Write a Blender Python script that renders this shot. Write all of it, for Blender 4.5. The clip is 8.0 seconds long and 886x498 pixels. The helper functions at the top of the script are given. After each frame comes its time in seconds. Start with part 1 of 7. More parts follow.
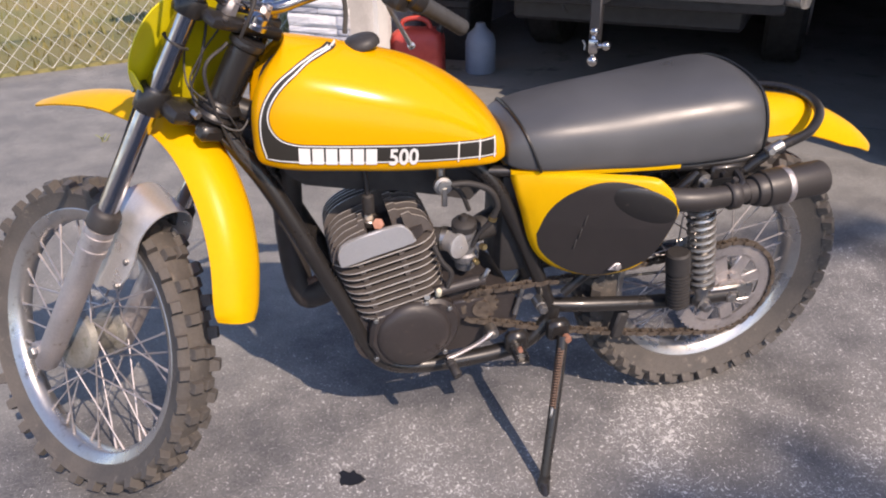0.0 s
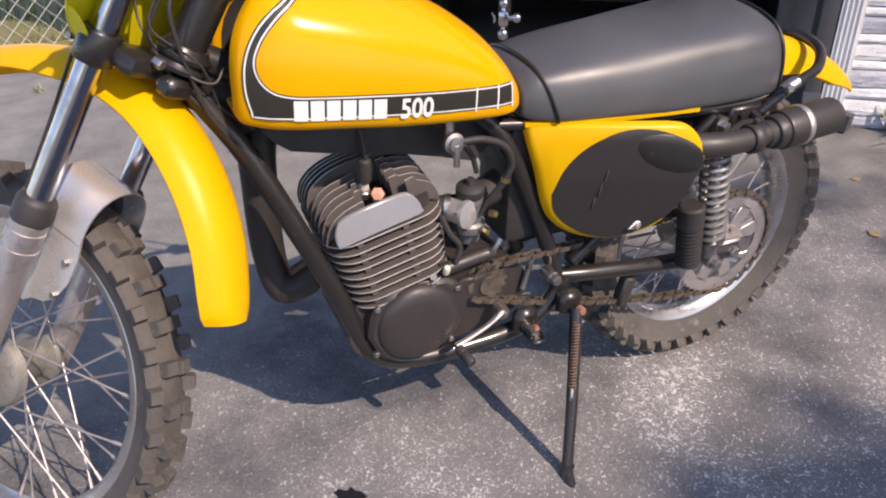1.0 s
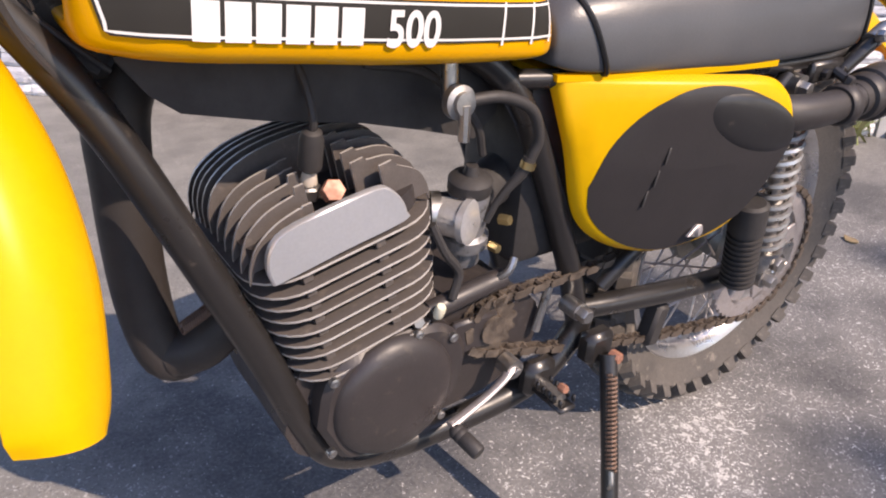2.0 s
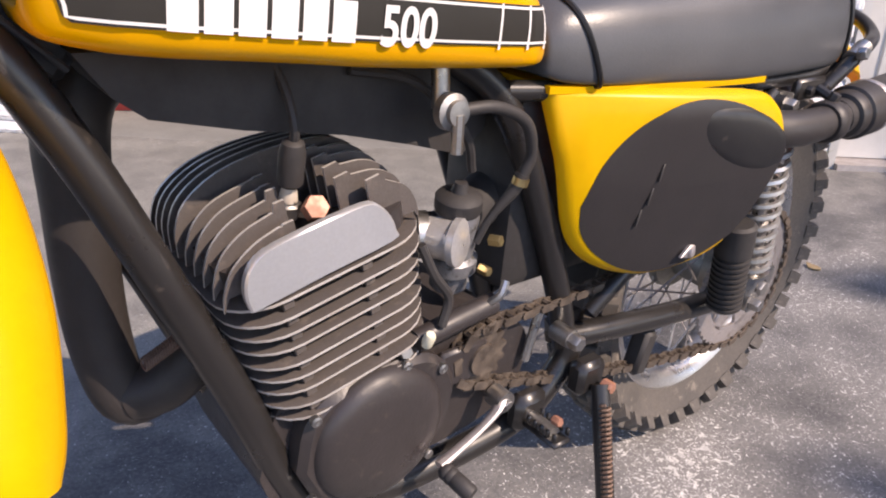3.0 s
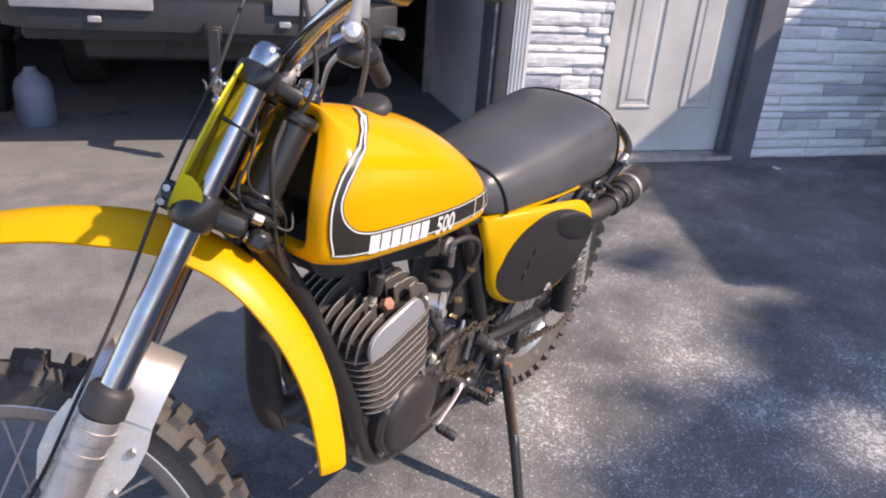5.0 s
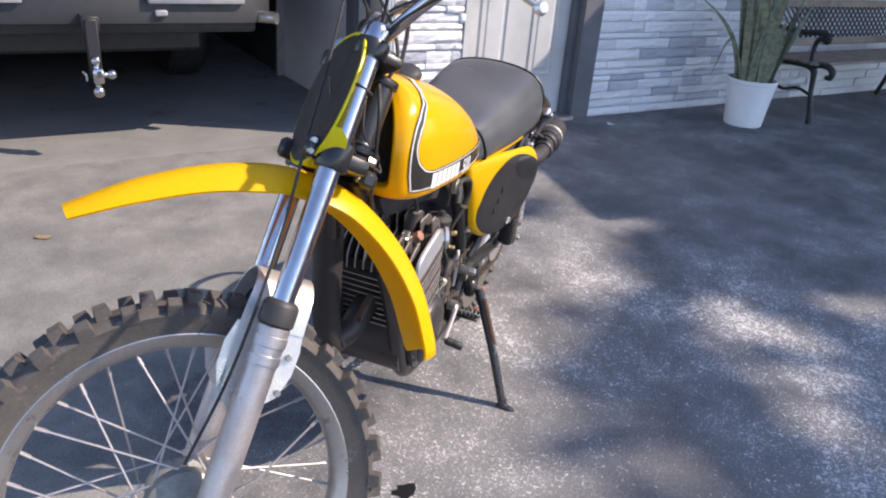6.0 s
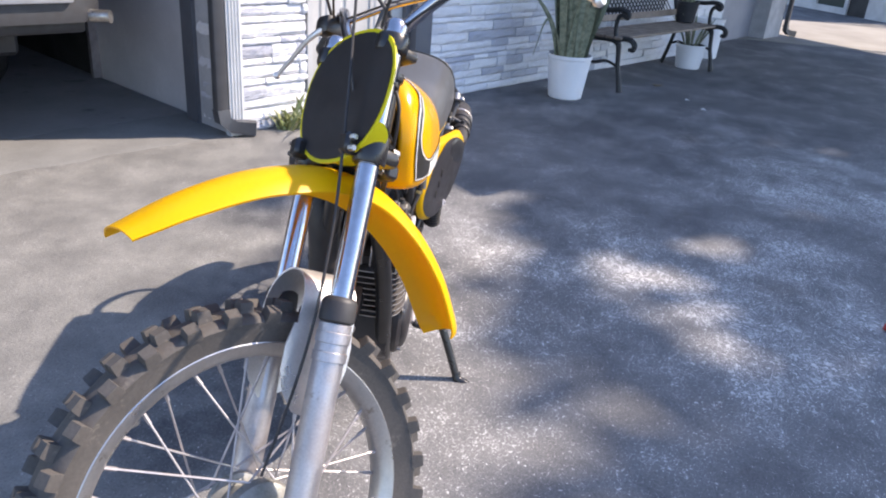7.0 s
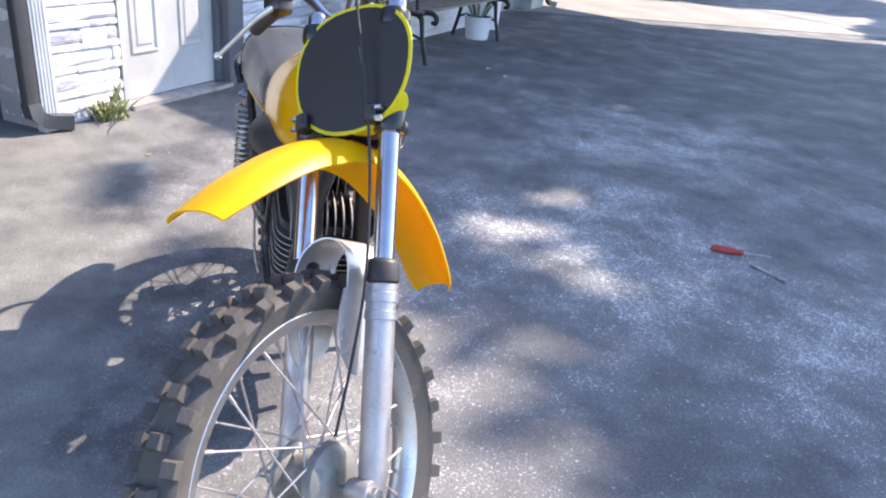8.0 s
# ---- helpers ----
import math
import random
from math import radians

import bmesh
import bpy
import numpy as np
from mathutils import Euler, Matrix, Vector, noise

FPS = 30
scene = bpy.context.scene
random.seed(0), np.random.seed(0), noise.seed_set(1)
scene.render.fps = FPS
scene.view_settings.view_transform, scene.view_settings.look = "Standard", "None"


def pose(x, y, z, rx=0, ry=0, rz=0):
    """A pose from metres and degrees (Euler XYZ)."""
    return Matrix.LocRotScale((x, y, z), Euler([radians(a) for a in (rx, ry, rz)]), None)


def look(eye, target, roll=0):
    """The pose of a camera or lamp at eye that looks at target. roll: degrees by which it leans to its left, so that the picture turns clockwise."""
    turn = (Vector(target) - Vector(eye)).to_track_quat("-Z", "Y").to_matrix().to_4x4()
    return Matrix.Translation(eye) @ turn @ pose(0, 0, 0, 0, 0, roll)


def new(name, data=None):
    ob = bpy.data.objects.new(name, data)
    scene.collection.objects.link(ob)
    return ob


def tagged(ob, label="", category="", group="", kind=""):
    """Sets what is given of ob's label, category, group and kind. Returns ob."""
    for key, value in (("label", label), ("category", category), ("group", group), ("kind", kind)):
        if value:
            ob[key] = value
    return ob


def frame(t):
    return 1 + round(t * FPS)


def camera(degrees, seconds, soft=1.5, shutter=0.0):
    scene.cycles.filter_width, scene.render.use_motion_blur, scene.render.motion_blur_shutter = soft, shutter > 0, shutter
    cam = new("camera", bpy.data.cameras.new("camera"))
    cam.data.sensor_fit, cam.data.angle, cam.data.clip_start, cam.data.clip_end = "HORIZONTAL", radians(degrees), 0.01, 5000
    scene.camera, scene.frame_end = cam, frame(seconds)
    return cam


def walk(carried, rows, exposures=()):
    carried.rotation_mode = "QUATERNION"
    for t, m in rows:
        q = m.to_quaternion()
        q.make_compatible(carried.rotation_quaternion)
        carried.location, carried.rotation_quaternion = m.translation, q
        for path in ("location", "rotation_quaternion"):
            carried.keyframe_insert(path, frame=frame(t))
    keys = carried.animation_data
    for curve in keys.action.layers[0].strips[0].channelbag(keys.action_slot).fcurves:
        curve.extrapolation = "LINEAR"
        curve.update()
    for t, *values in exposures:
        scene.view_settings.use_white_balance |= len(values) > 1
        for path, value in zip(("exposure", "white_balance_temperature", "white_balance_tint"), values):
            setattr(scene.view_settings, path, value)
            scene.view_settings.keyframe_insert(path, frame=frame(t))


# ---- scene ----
cam = camera(62.0, 8.0, 2.0)
PATH = [
    (0, (-0.027, -1.503, 1.243), (0.158, 0.261, 0.319), -1.2),
    (0.5, (-0.196, -1.462, 1.195), (0.167, 0.266, 0.255), -1.0),
    (1, (-0.249, -1.293, 1.109), (0.274, 0.396, 0.174), -0.6),
    (1.2, (-0.254, -1.166, 1.064), (0.349, 0.503, 0.143), -0.2),
    (2.3, (-0.241, -0.791, 0.844), (0.664, 0.79, 0.02), 2.0),
    (2.5, (-0.246, -0.783, 0.84), (0.684, 0.798, 0.042), 2.0),
    (3, (-0.255, -0.772, 0.835), (0.731, 0.796, 0.08), 2.4),
    (3.5, (-0.303, -0.868, 0.966), (0.699, 0.643, 0.12), 4.4),
    (4, (-0.427, -1.017, 1.151), (0.621, 0.431, 0.254), 4.8),
    (4.2, (-0.529, -1.06, 1.19), (0.596, 0.344, 0.316), 4.3),
    (5.3, (-0.966, -0.923, 1.247), (0.524, 0.125, 0.421), 4.8),
    (5.5, (-1.068, -0.899, 1.244), (0.476, 0.067, 0.417), 4.8),
    (6, (-1.331, -0.82, 1.256), (0.329, -0.076, 0.423), 4.7),
    (6.5, (-1.457, -0.671, 1.247), (0.287, -0.157, 0.413), 4.4),
    (7, (-1.509, -0.48, 1.248), (0.297, -0.235, 0.423), 4.6),
    (7.5, (-1.602, -0.256, 1.251), (0.219, -0.299, 0.426), 5.0),
    (8, (-1.63, -0.077, 1.224), (0.158, -0.417, 0.395), 5.5),
]
walk(cam, [(t, look(eye, target, roll)) for t, eye, target, roll in PATH],
     exposures=[(0.0, 0.74, 6800, 24), (1.2, 0.74, 6800, 24), (2.3, 1.00, 6900, 25), (3.0, 0.98, 6900, 25), (4.0, 0.74, 6950, 26), (5.5, 0.94, 6550, 21), (7.0, 1.35, 6450, 19), (8.0, 1.66, 6350, 18)])

# ---------------------------------------------------------------- light
SUN_TO = Vector((0.36, -0.70, 0.73)).normalized()      # towards the sun
world = bpy.data.worlds.new("sky")
scene.world = world
world.use_nodes = True
wn = world.node_tree.nodes
sky = wn.new("ShaderNodeTexSky")
sky.sky_type = "NISHITA"
sky.sun_disc = False
sky.sun_elevation = math.asin(SUN_TO.z)
sky.sun_rotation = math.atan2(SUN_TO.x, SUN_TO.y)
sky.air_density, sky.dust_density, sky.ozone_density = 1.0, 0.4, 2.5
wn["Background"].inputs["Strength"].default_value = 0.15
world.node_tree.links.new(sky.outputs[0], wn["Background"].inputs["Color"])
sun_data = bpy.data.lights.new("sun", "SUN")
sun_data.energy, sun_data.angle, sun_data.color = 3.6, radians(0.53), (1.0, 0.89, 0.72)
sun = new("sun", sun_data)
sun.matrix_world = look(SUN_TO * 30, (0, 0, 0))


# ---------------------------------------------------------------- materials
def ramp_set(node, stops):
    els = node.color_ramp.elements
    while len(els) < len(stops):
        els.new(0.5)
    for el, (pos, col) in zip(els, stops):
        el.position, el.color = pos, (*col, 1)


def shade(name):
    m = bpy.data.materials.new(name)
    m.use_nodes = True
    nt = m.node_tree
    return m, nt, nt.nodes["Principled BSDF"]


def noise_tex(nt, scale, detail=4.0, rough=0.55, coord="Object", stretch=None, twist=0.0):
    tc = nt.nodes.new("ShaderNodeTexCoord")
    tex = nt.nodes.new("ShaderNodeTexNoise")
    tex.inputs["Scale"].default_value = scale
    tex.inputs["Detail"].default_value = detail
    tex.inputs["Roughness"].default_value = rough
    tex.inputs["Distortion"].default_value = twist
    if stretch:
        mp = nt.nodes.new("ShaderNodeMapping")
        mp.inputs["Scale"].default_value = stretch
        nt.links.new(tc.outputs[coord], mp.inputs[0])
        nt.links.new(mp.outputs[0], tex.inputs["Vector"])
    else:
        nt.links.new(tc.outputs[coord], tex.inputs["Vector"])
    return tex


def mixed(nt, fac, a, b, blend="MIX"):
    mx = nt.nodes.new("ShaderNodeMix")
    mx.data_type, mx.blend_type = "RGBA", blend
    for sock, v in ((mx.inputs["Factor"], fac), (mx.inputs["A"], a), (mx.inputs["B"], b)):
        if isinstance(v, bpy.types.NodeSocket):
            nt.links.new(v, sock)
        elif isinstance(v, (int, float)):
            sock.default_value = v
        else:
            sock.default_value = (*v, 1)
    return mx.outputs["Result"]


def ranged(nt, sock, lo, hi, a, b):
    mr = nt.nodes.new("ShaderNodeMapRange")
    nt.links.new(sock, mr.inputs["Value"])
    for k, v in (("From Min", lo), ("From Max", hi), ("To Min", a), ("To Max", b)):
        mr.inputs[k].default_value = v
    return mr.outputs[0]


def bumped(nt, bsdf, sock, strength, dist):
    b = nt.nodes.new("ShaderNodeBump")
    b.inputs["Strength"].default_value, b.inputs["Distance"].default_value = strength, dist
    nt.links.new(sock, b.inputs["Height"])
    nt.links.new(b.outputs[0], bsdf.inputs["Normal"])


def pbr(name, col, rough=0.5, metal=0.0, col2=None, scale=8.0, fine=120.0, bump=0.15, dist=0.001, coat=0.0, spread=0.12, grime=None, grime_at=0.58):
    """Surface with broad and fine variation: a second tone, grime patches, uneven gloss and fine relief."""
    m, nt, p = shade(name)
    broad, small = noise_tex(nt, scale), noise_tex(nt, fine, 3.0)
    c2 = col2 or tuple(c * 0.78 for c in col)
    c = mixed(nt, ranged(nt, broad.outputs[0], 0.35, 0.65, 0, 1), col, c2)
    c = mixed(nt, ranged(nt, small.outputs[0], 0.3, 0.7, 0.0, spread), c, tuple(v * 0.4 for v in col))
    if grime:
        g = noise_tex(nt, scale * 2.7, 6.0, 0.65)
        c = mixed(nt, ranged(nt, g.outputs[0], grime_at, grime_at + 0.12, 0, 1), c, grime)
    nt.links.new(c, p.inputs["Base Color"])
    nt.links.new(ranged(nt, broad.outputs[0], 0.3, 0.7, max(rough - spread * 0.6, 0.03), min(rough + spread, 1)), p.inputs["Roughness"])
    p.inputs["Metallic"].default_value = metal
    p.inputs["Coat Weight"].default_value = coat
    p.inputs["Coat Roughness"].default_value = 0.06
    if bump:
        bumped(nt, p, small.outputs[0], bump, dist)
    return m


def plain(name, col, rough=0.5, metal=0.0):
    return pbr(name, col, rough, metal, bump=0.05, spread=0.06)


YELLOW = pbr("yellow_paint", (0.69, 0.335, 0.0008), 0.17, col2=(0.67, 0.32, 0.0008), scale=3, fine=60, bump=0.008, spread=0.03)
YELLOW.node_tree.nodes["Principled BSDF"].inputs["Specular IOR Level"].default_value = 0.22
YELLOW_PLASTIC = pbr("yellow_plastic", (0.82, 0.49, 0.0012), 0.31, col2=(0.80, 0.47, 0.0012), scale=5, fine=90, bump=0.03, spread=0.07)
# the moulded plastic lets some sun through
pn = YELLOW_PLASTIC.node_tree
thin, both = pn.nodes.new("ShaderNodeBsdfTranslucent"), pn.nodes.new("ShaderNodeMixShader")
thin.inputs["Color"].default_value = (0.95, 0.40, 0.001, 1)
both.inputs[0].default_value = 0.26
pn.nodes["Principled BSDF"].inputs["Specular IOR Level"].default_value = 0.22
pn.links.new(pn.nodes["Principled BSDF"].outputs[0], both.inputs[1])
pn.links.new(thin.outputs[0], both.inputs[2])
pn.links.new(both.outputs[0], pn.nodes["Material Output"].inputs["Surface"])
PLATE_YELLOW = pbr("lemon_yellow_plate", (0.72, 0.60, 0.006), 0.35, col2=(0.68, 0.56, 0.006), scale=6, fine=90, bump=0.03, spread=0.07)
CARB_GREY = pbr("stained_carburettor_alloy", (0.30, 0.30, 0.31), 0.42, 0.6, col2=(0.20, 0.20, 0.205), scale=40, fine=260, bump=0.25, spread=0.25, grime=(0.09, 0.085, 0.07), grime_at=0.52)
DECAL_BLACK = pbr("black_decal", (0.030, 0.027, 0.022), 0.35, bump=0.02, spread=0.06)
DECAL_WHITE = pbr("white_decal", (0.78, 0.77, 0.74), 0.4, bump=0.02, spread=0.05)
PLATE_BLACK = pbr("matt_black_panel", (0.032, 0.028, 0.027), 0.36, scale=14, fine=260, bump=0.12, spread=0.14)
FRAME_BLACK = pbr("black_frame_paint", (0.022, 0.020, 0.019), 0.30, scale=16, fine=150, bump=0.08, coat=0.15, spread=0.16, grime=(0.07, 0.058, 0.048), grime_at=0.64)
ENGINE_BLACK = pbr("black_engine_paint", (0.040, 0.034, 0.033), 0.38, scale=14, fine=220, bump=0.25, spread=0.18, grime=(0.07, 0.058, 0.048), grime_at=0.6)
FIN_BLACK = pbr("dark_fin_casting", (0.098, 0.084, 0.076), 0.6, scale=20, fine=300, bump=0.35, spread=0.25, grime=(0.12, 0.10, 0.085), grime_at=0.56)
FIN_EDGE = pbr("worn_bare_fin_edge", (0.60, 0.57, 0.53), 0.42, 0.25, col2=(0.42, 0.385, 0.35), scale=30, fine=300, bump=0.2, spread=0.25)
ALLOY = pbr("bare_alloy", (0.80, 0.785, 0.77), 0.36, 0.75, col2=(0.68, 0.66, 0.64), scale=18, fine=260, bump=0.12, spread=0.2)
ALLOY_DULL = pbr("dull_cast_alloy", (0.56, 0.52, 0.51), 0.46, 0.85, col2=(0.46, 0.42, 0.41), scale=14, fine=240, bump=0.3, spread=0.25, grime=(0.26, 0.22, 0.18), grime_at=0.62)
RIM_ALLOY = pbr("worn_rim_alloy", (0.56, 0.55, 0.54), 0.30, 0.9, col2=(0.44, 0.43, 0.42), scale=12, fine=200, bump=0.12, spread=0.2, grime=(0.24, 0.21, 0.18), grime_at=0.60)
SPRING_STEEL = pbr("dull_spring_steel", (0.50, 0.49, 0.47), 0.36, 0.8, col2=(0.36, 0.345, 0.33), scale=30, fine=200, bump=0.15, spread=0.2)
HUB_ALLOY = pbr("stained_hub_alloy", (0.36, 0.35, 0.32), 0.52, 0.7, col2=(0.27, 0.265, 0.24), scale=22, fine=240, bump=0.3, spread=0.25, grime=(0.20, 0.20, 0.16), grime_at=0.56)
BADGE_ALLOY = pbr("satin_alloy_plate", (0.68, 0.68, 0.68), 0.38, 0.72, col2=(0.60, 0.60, 0.61), scale=9, fine=300, bump=0.1, spread=0.12)
CHROME = pbr("chrome", (0.56, 0.55, 0.57), 0.15, 1.0, col2=(0.43, 0.42, 0.44), scale=26, fine=160, bump=0.03, spread=0.12)
STEEL = pbr("zinc_steel", (0.5, 0.49, 0.47), 0.38, 1.0, col2=(0.36, 0.34, 0.32), scale=40, fine=300, bump=0.15, spread=0.25)
COPPER = pbr("coppery_bolt", (0.40, 0.19, 0.125), 0.5, 0.25, scale=60, fine=300, bump=0.2, spread=0.2)
RUST = pbr("rusty_steel", (0.15, 0.095, 0.07), 0.7, 0.4, col2=(0.24, 0.16, 0.12), scale=60, fine=340, bump=0.5, spread=0.3)
CHAIN_STEEL = pbr("dirty_chain_steel", (0.10, 0.08, 0.065), 0.55, 0.5, col2=(0.17, 0.135, 0.105), scale=60, fine=340, bump=0.4, spread=0.3)
RUBBER = pbr("black_rubber", (0.034, 0.031, 0.030), 0.6, scale=20, fine=220, bump=0.2, spread=0.2)
TYRE = pbr("worn_tyre_rubber", (0.07, 0.063, 0.057), 0.8, col2=(0.105, 0.094, 0.084), scale=12, fine=180, bump=0.5, spread=0.3, grime=(0.17, 0.148, 0.126), grime_at=0.60)
VINYL = pbr("black_seat_vinyl", (0.060, 0.062, 0.066), 0.33, col2=(0.078, 0.080, 0.084), scale=5, fine=420, bump=0.35, dist=0.0006, spread=0.14)
PIPING = plain("seat_piping", (0.012, 0.012, 0.012), 0.4)
PORCELAIN = plain("plug_insulator", (0.6, 0.52, 0.42), 0.4)
BRASS = pbr("brass", (0.55, 0.42, 0.2), 0.4, 1.0, scale=40, spread=0.2)
CREAM = plain("cream_plastic_cap", (0.7, 0.66, 0.5), 0.5)
HOSE_GREY = pbr("grey_hose", (0.085, 0.082, 0.078), 0.45, scale=40, spread=0.2)
EXHAUST = pbr("matt_black_exhaust", (0.036, 0.031, 0.029), 0.48, scale=18, fine=240, bump=0.2, spread=0.18, grime=(0.06, 0.045, 0.035), grime_at=0.64)
GRIP_GREY = pbr("grey_black_grip_rubber", (0.05, 0.05, 0.05), 0.55, scale=30, bump=0.3, spread=0.2)


# ---------------------------------------------------------------- mesh helpers
def mesh_of(name, bm, smooth=True, angle=38):
    bmesh.ops.recalc_face_normals(bm, faces=bm.faces)
    me = bpy.data.meshes.new(name)
    if smooth:
        lim = radians(angle)
        for f in bm.faces:
            f.smooth = True
        for e in bm.edges:
            e.smooth = len(e.link_faces) == 2 and e.calc_face_angle(3.2) < lim
    bm.to_mesh(me)
    bm.free()
    return me


def part(name, bm, material, parent, label="", smooth=True, angle=38):
    me = mesh_of(name, bm, smooth, angle)
    me.materials.append(material)
    ob = new(name, me)
    ob.parent = parent
    if label:
        ob["label"] = label
    return ob


def again(name, me, parent, m=None, label=""):
    """Another object on an existing mesh."""
    ob = new(name, me)
    ob.parent = parent
    if m is not None:
        ob.matrix_basis = m
    if label:
        ob["label"] = label
    return ob


def spline(pts, n=8):
    """Catmull-Rom through pts, n steps between neighbours."""
    ps = [Vector(p) for p in pts]
    ps = [ps[0] * 2 - ps[1]] + ps + [ps[-1] * 2 - ps[-2]]
    out = []
    for i in range(1, len(ps) - 2):
        p0, p1, p2, p3 = ps[i - 1:i + 3]
        for k in range(n):
            t = k / n
            out.append(0.5 * (2 * p1 + (p2 - p0) * t + (2 * p0 - 5 * p1 + 4 * p2 - p3) * t * t + (3 * p1 - p0 - 3 * p2 + p3) * t ** 3))
    out.append(ps[-2])
    return out


def skin(bm, rings, caps=True, closed=False):
    """Quads between successive rings of vertices, all of one count."""
    vs = [[bm.verts.new(p) for p in ring] for ring in rings]
    n = len(vs[0])
    pairs = list(zip(vs, vs[1:])) + ([(vs[-1], vs[0])] if closed else [])
    for a, b in pairs:
        for i in range(n):
            bm.faces.new((a[i], a[(i + 1) % n], b[(i + 1) % n], b[i]))
    if caps and not closed:
        bm.faces.new(vs[0][::-1])
        bm.faces.new(vs[-1])
    return bm


def tube(pts, r, segs=12, curve=6, bm=None, caps=True, flat=1.0):
    """A round (or flattened) tube along pts; r is one radius or one for each point."""
    bm = bm or bmesh.new()
    line = spline(pts, curve) if curve and len(pts) > 2 else [Vector(p) for p in pts]
    radii = [r] * len(line) if isinstance(r, (int, float)) else [float(v) for v in np.interp(np.linspace(0, len(r) - 1, len(line)), range(len(r)), r)]
    rings, up = [], None
    for i, p in enumerate(line):
        d = (line[min(i + 1, len(line) - 1)] - line[max(i - 1, 0)]).normalized()
        if up is None:
            up = d.orthogonal().normalized()
        up = (up - d * up.dot(d)).normalized()
        side = d.cross(up)
        rings.append([p + radii[i] * (math.cos(a) * up + flat * math.sin(a) * side) for a in (2 * math.pi * k / segs for k in range(segs))])
    return skin(bm, rings, caps)


def lathe(profile, centre, axis, segs=32, bm=None, closed=False, start=0.0):
    """Turn (radius, height) points round an axis through centre."""
    bm = bm or bmesh.new()
    c, ax = Vector(centre), Vector(axis).normalized()
    u = ax.orthogonal().normalized()
    v = ax.cross(u)
    rings = []
    for r, h in profile:
        rings.append([c + ax * h + max(r, 1e-4) * (math.cos(a) * u + math.sin(a) * v) for a in (start + 2 * math.pi * k / segs for k in range(segs))])
    return skin(bm, rings, not closed, closed)


def box(size, m=None, bevel=0.0, bm=None, segs=1):
    bm = bm or bmesh.new()
    made = bmesh.ops.create_cube(bm, size=1)["verts"]
    bmesh.ops.scale(bm, vec=size, verts=made)
    if bevel:
        edges = list({e for v in made for e in v.link_edges})
        res = bmesh.ops.bevel(bm, geom=edges, offset=bevel, segments=segs, affect="EDGES", profile=0.5)
        made = list({v for f in res["faces"] for v in f.verts} | {v for v in made if v.is_valid})
    if m is not None:
        bmesh.ops.transform(bm, matrix=m, verts=made)
    return bm


def slab(outline, thick, place, bm=None, bevel=0.0):
    """A flat plate from a closed 2D outline; place(u, v, w) gives the point, w runs from 0 to thick."""
    bm = bm or bmesh.new()
    if bevel:
        c = sum((Vector(p) for p in outline), Vector((0, 0))) / len(outline)
        inner = []
        for p in outline:
            q = Vector(p) - c
            inner.append(tuple(c + q * max(1 - bevel / max(q.length, 1e-5), 0.2)))
        rings = [[place(u, v, 0) for u, v in outline], [place(u, v, thick - bevel) for u, v in outline], [place(u, v, thick) for u, v in inner]]
    else:
        rings = [[place(u, v, 0) for u, v in outline], [place(u, v, thick) for u, v in outline]]
    return skin(bm, rings)


def bolt(bm, p, axis, r=0.007, h=0.006, hexed=True):
    return lathe([(r, -0.002), (r, h * 0.85), (r * 0.85, h), (0, h)], p, axis, 6 if hexed else 12, bm)


def at(ob, m):
    ob.matrix_basis = m
    return ob

# ---------------------------------------------------------------- the motorcycle
# local axes: x to the rear, y to its right, z up; the origin lies on the ground near the rear axle
BX, BY = Vector((0.9916, 0.1293, 0.0)), Vector((-0.129, 0.989, 0.066)).normalized()
BZ = BX.cross(BY).normalized()
BIKE = Matrix.Translation((0.71, 0.04, 0.0)) @ Matrix((BX, BY, BZ)).transposed().to_4x4()
bike = new("motorcycle")
bike.matrix_basis = BIKE
tagged(bike, "yellow off-road motorcycle with black seat, leaning on its side stand", "motorcycle")

# the steered front end: f forward, l to its left, u up along the fork
RAKE, STEER = radians(26.9), radians(49.5)
FU = Vector((math.sin(RAKE), 0, math.cos(RAKE)))
TURNED = Matrix.Rotation(-STEER, 3, FU)
FL = TURNED @ Vector((0, -1, 0))
FF = FL.cross(FU)
F0 = Vector((-1.197, 0.035, 0.604))


def fk(f, l, u):
    return F0 + f * FF + l * FL + u * FU


# the fork tubes' own frame, a little further raked than the wheel's
GU = Vector((0.5, -0.048, 0.865)).normalized()
GL = (FL - GU * FL.dot(GU)).normalized()
GF = GL.cross(GU)
G0 = Vector((-1.2053, 0.0358, 0.6218))
G3 = Matrix((GF, GL, GU)).transposed().to_4x4()


def gk(f, l, u):
    return G0 + f * GF + l * GL + u * GU


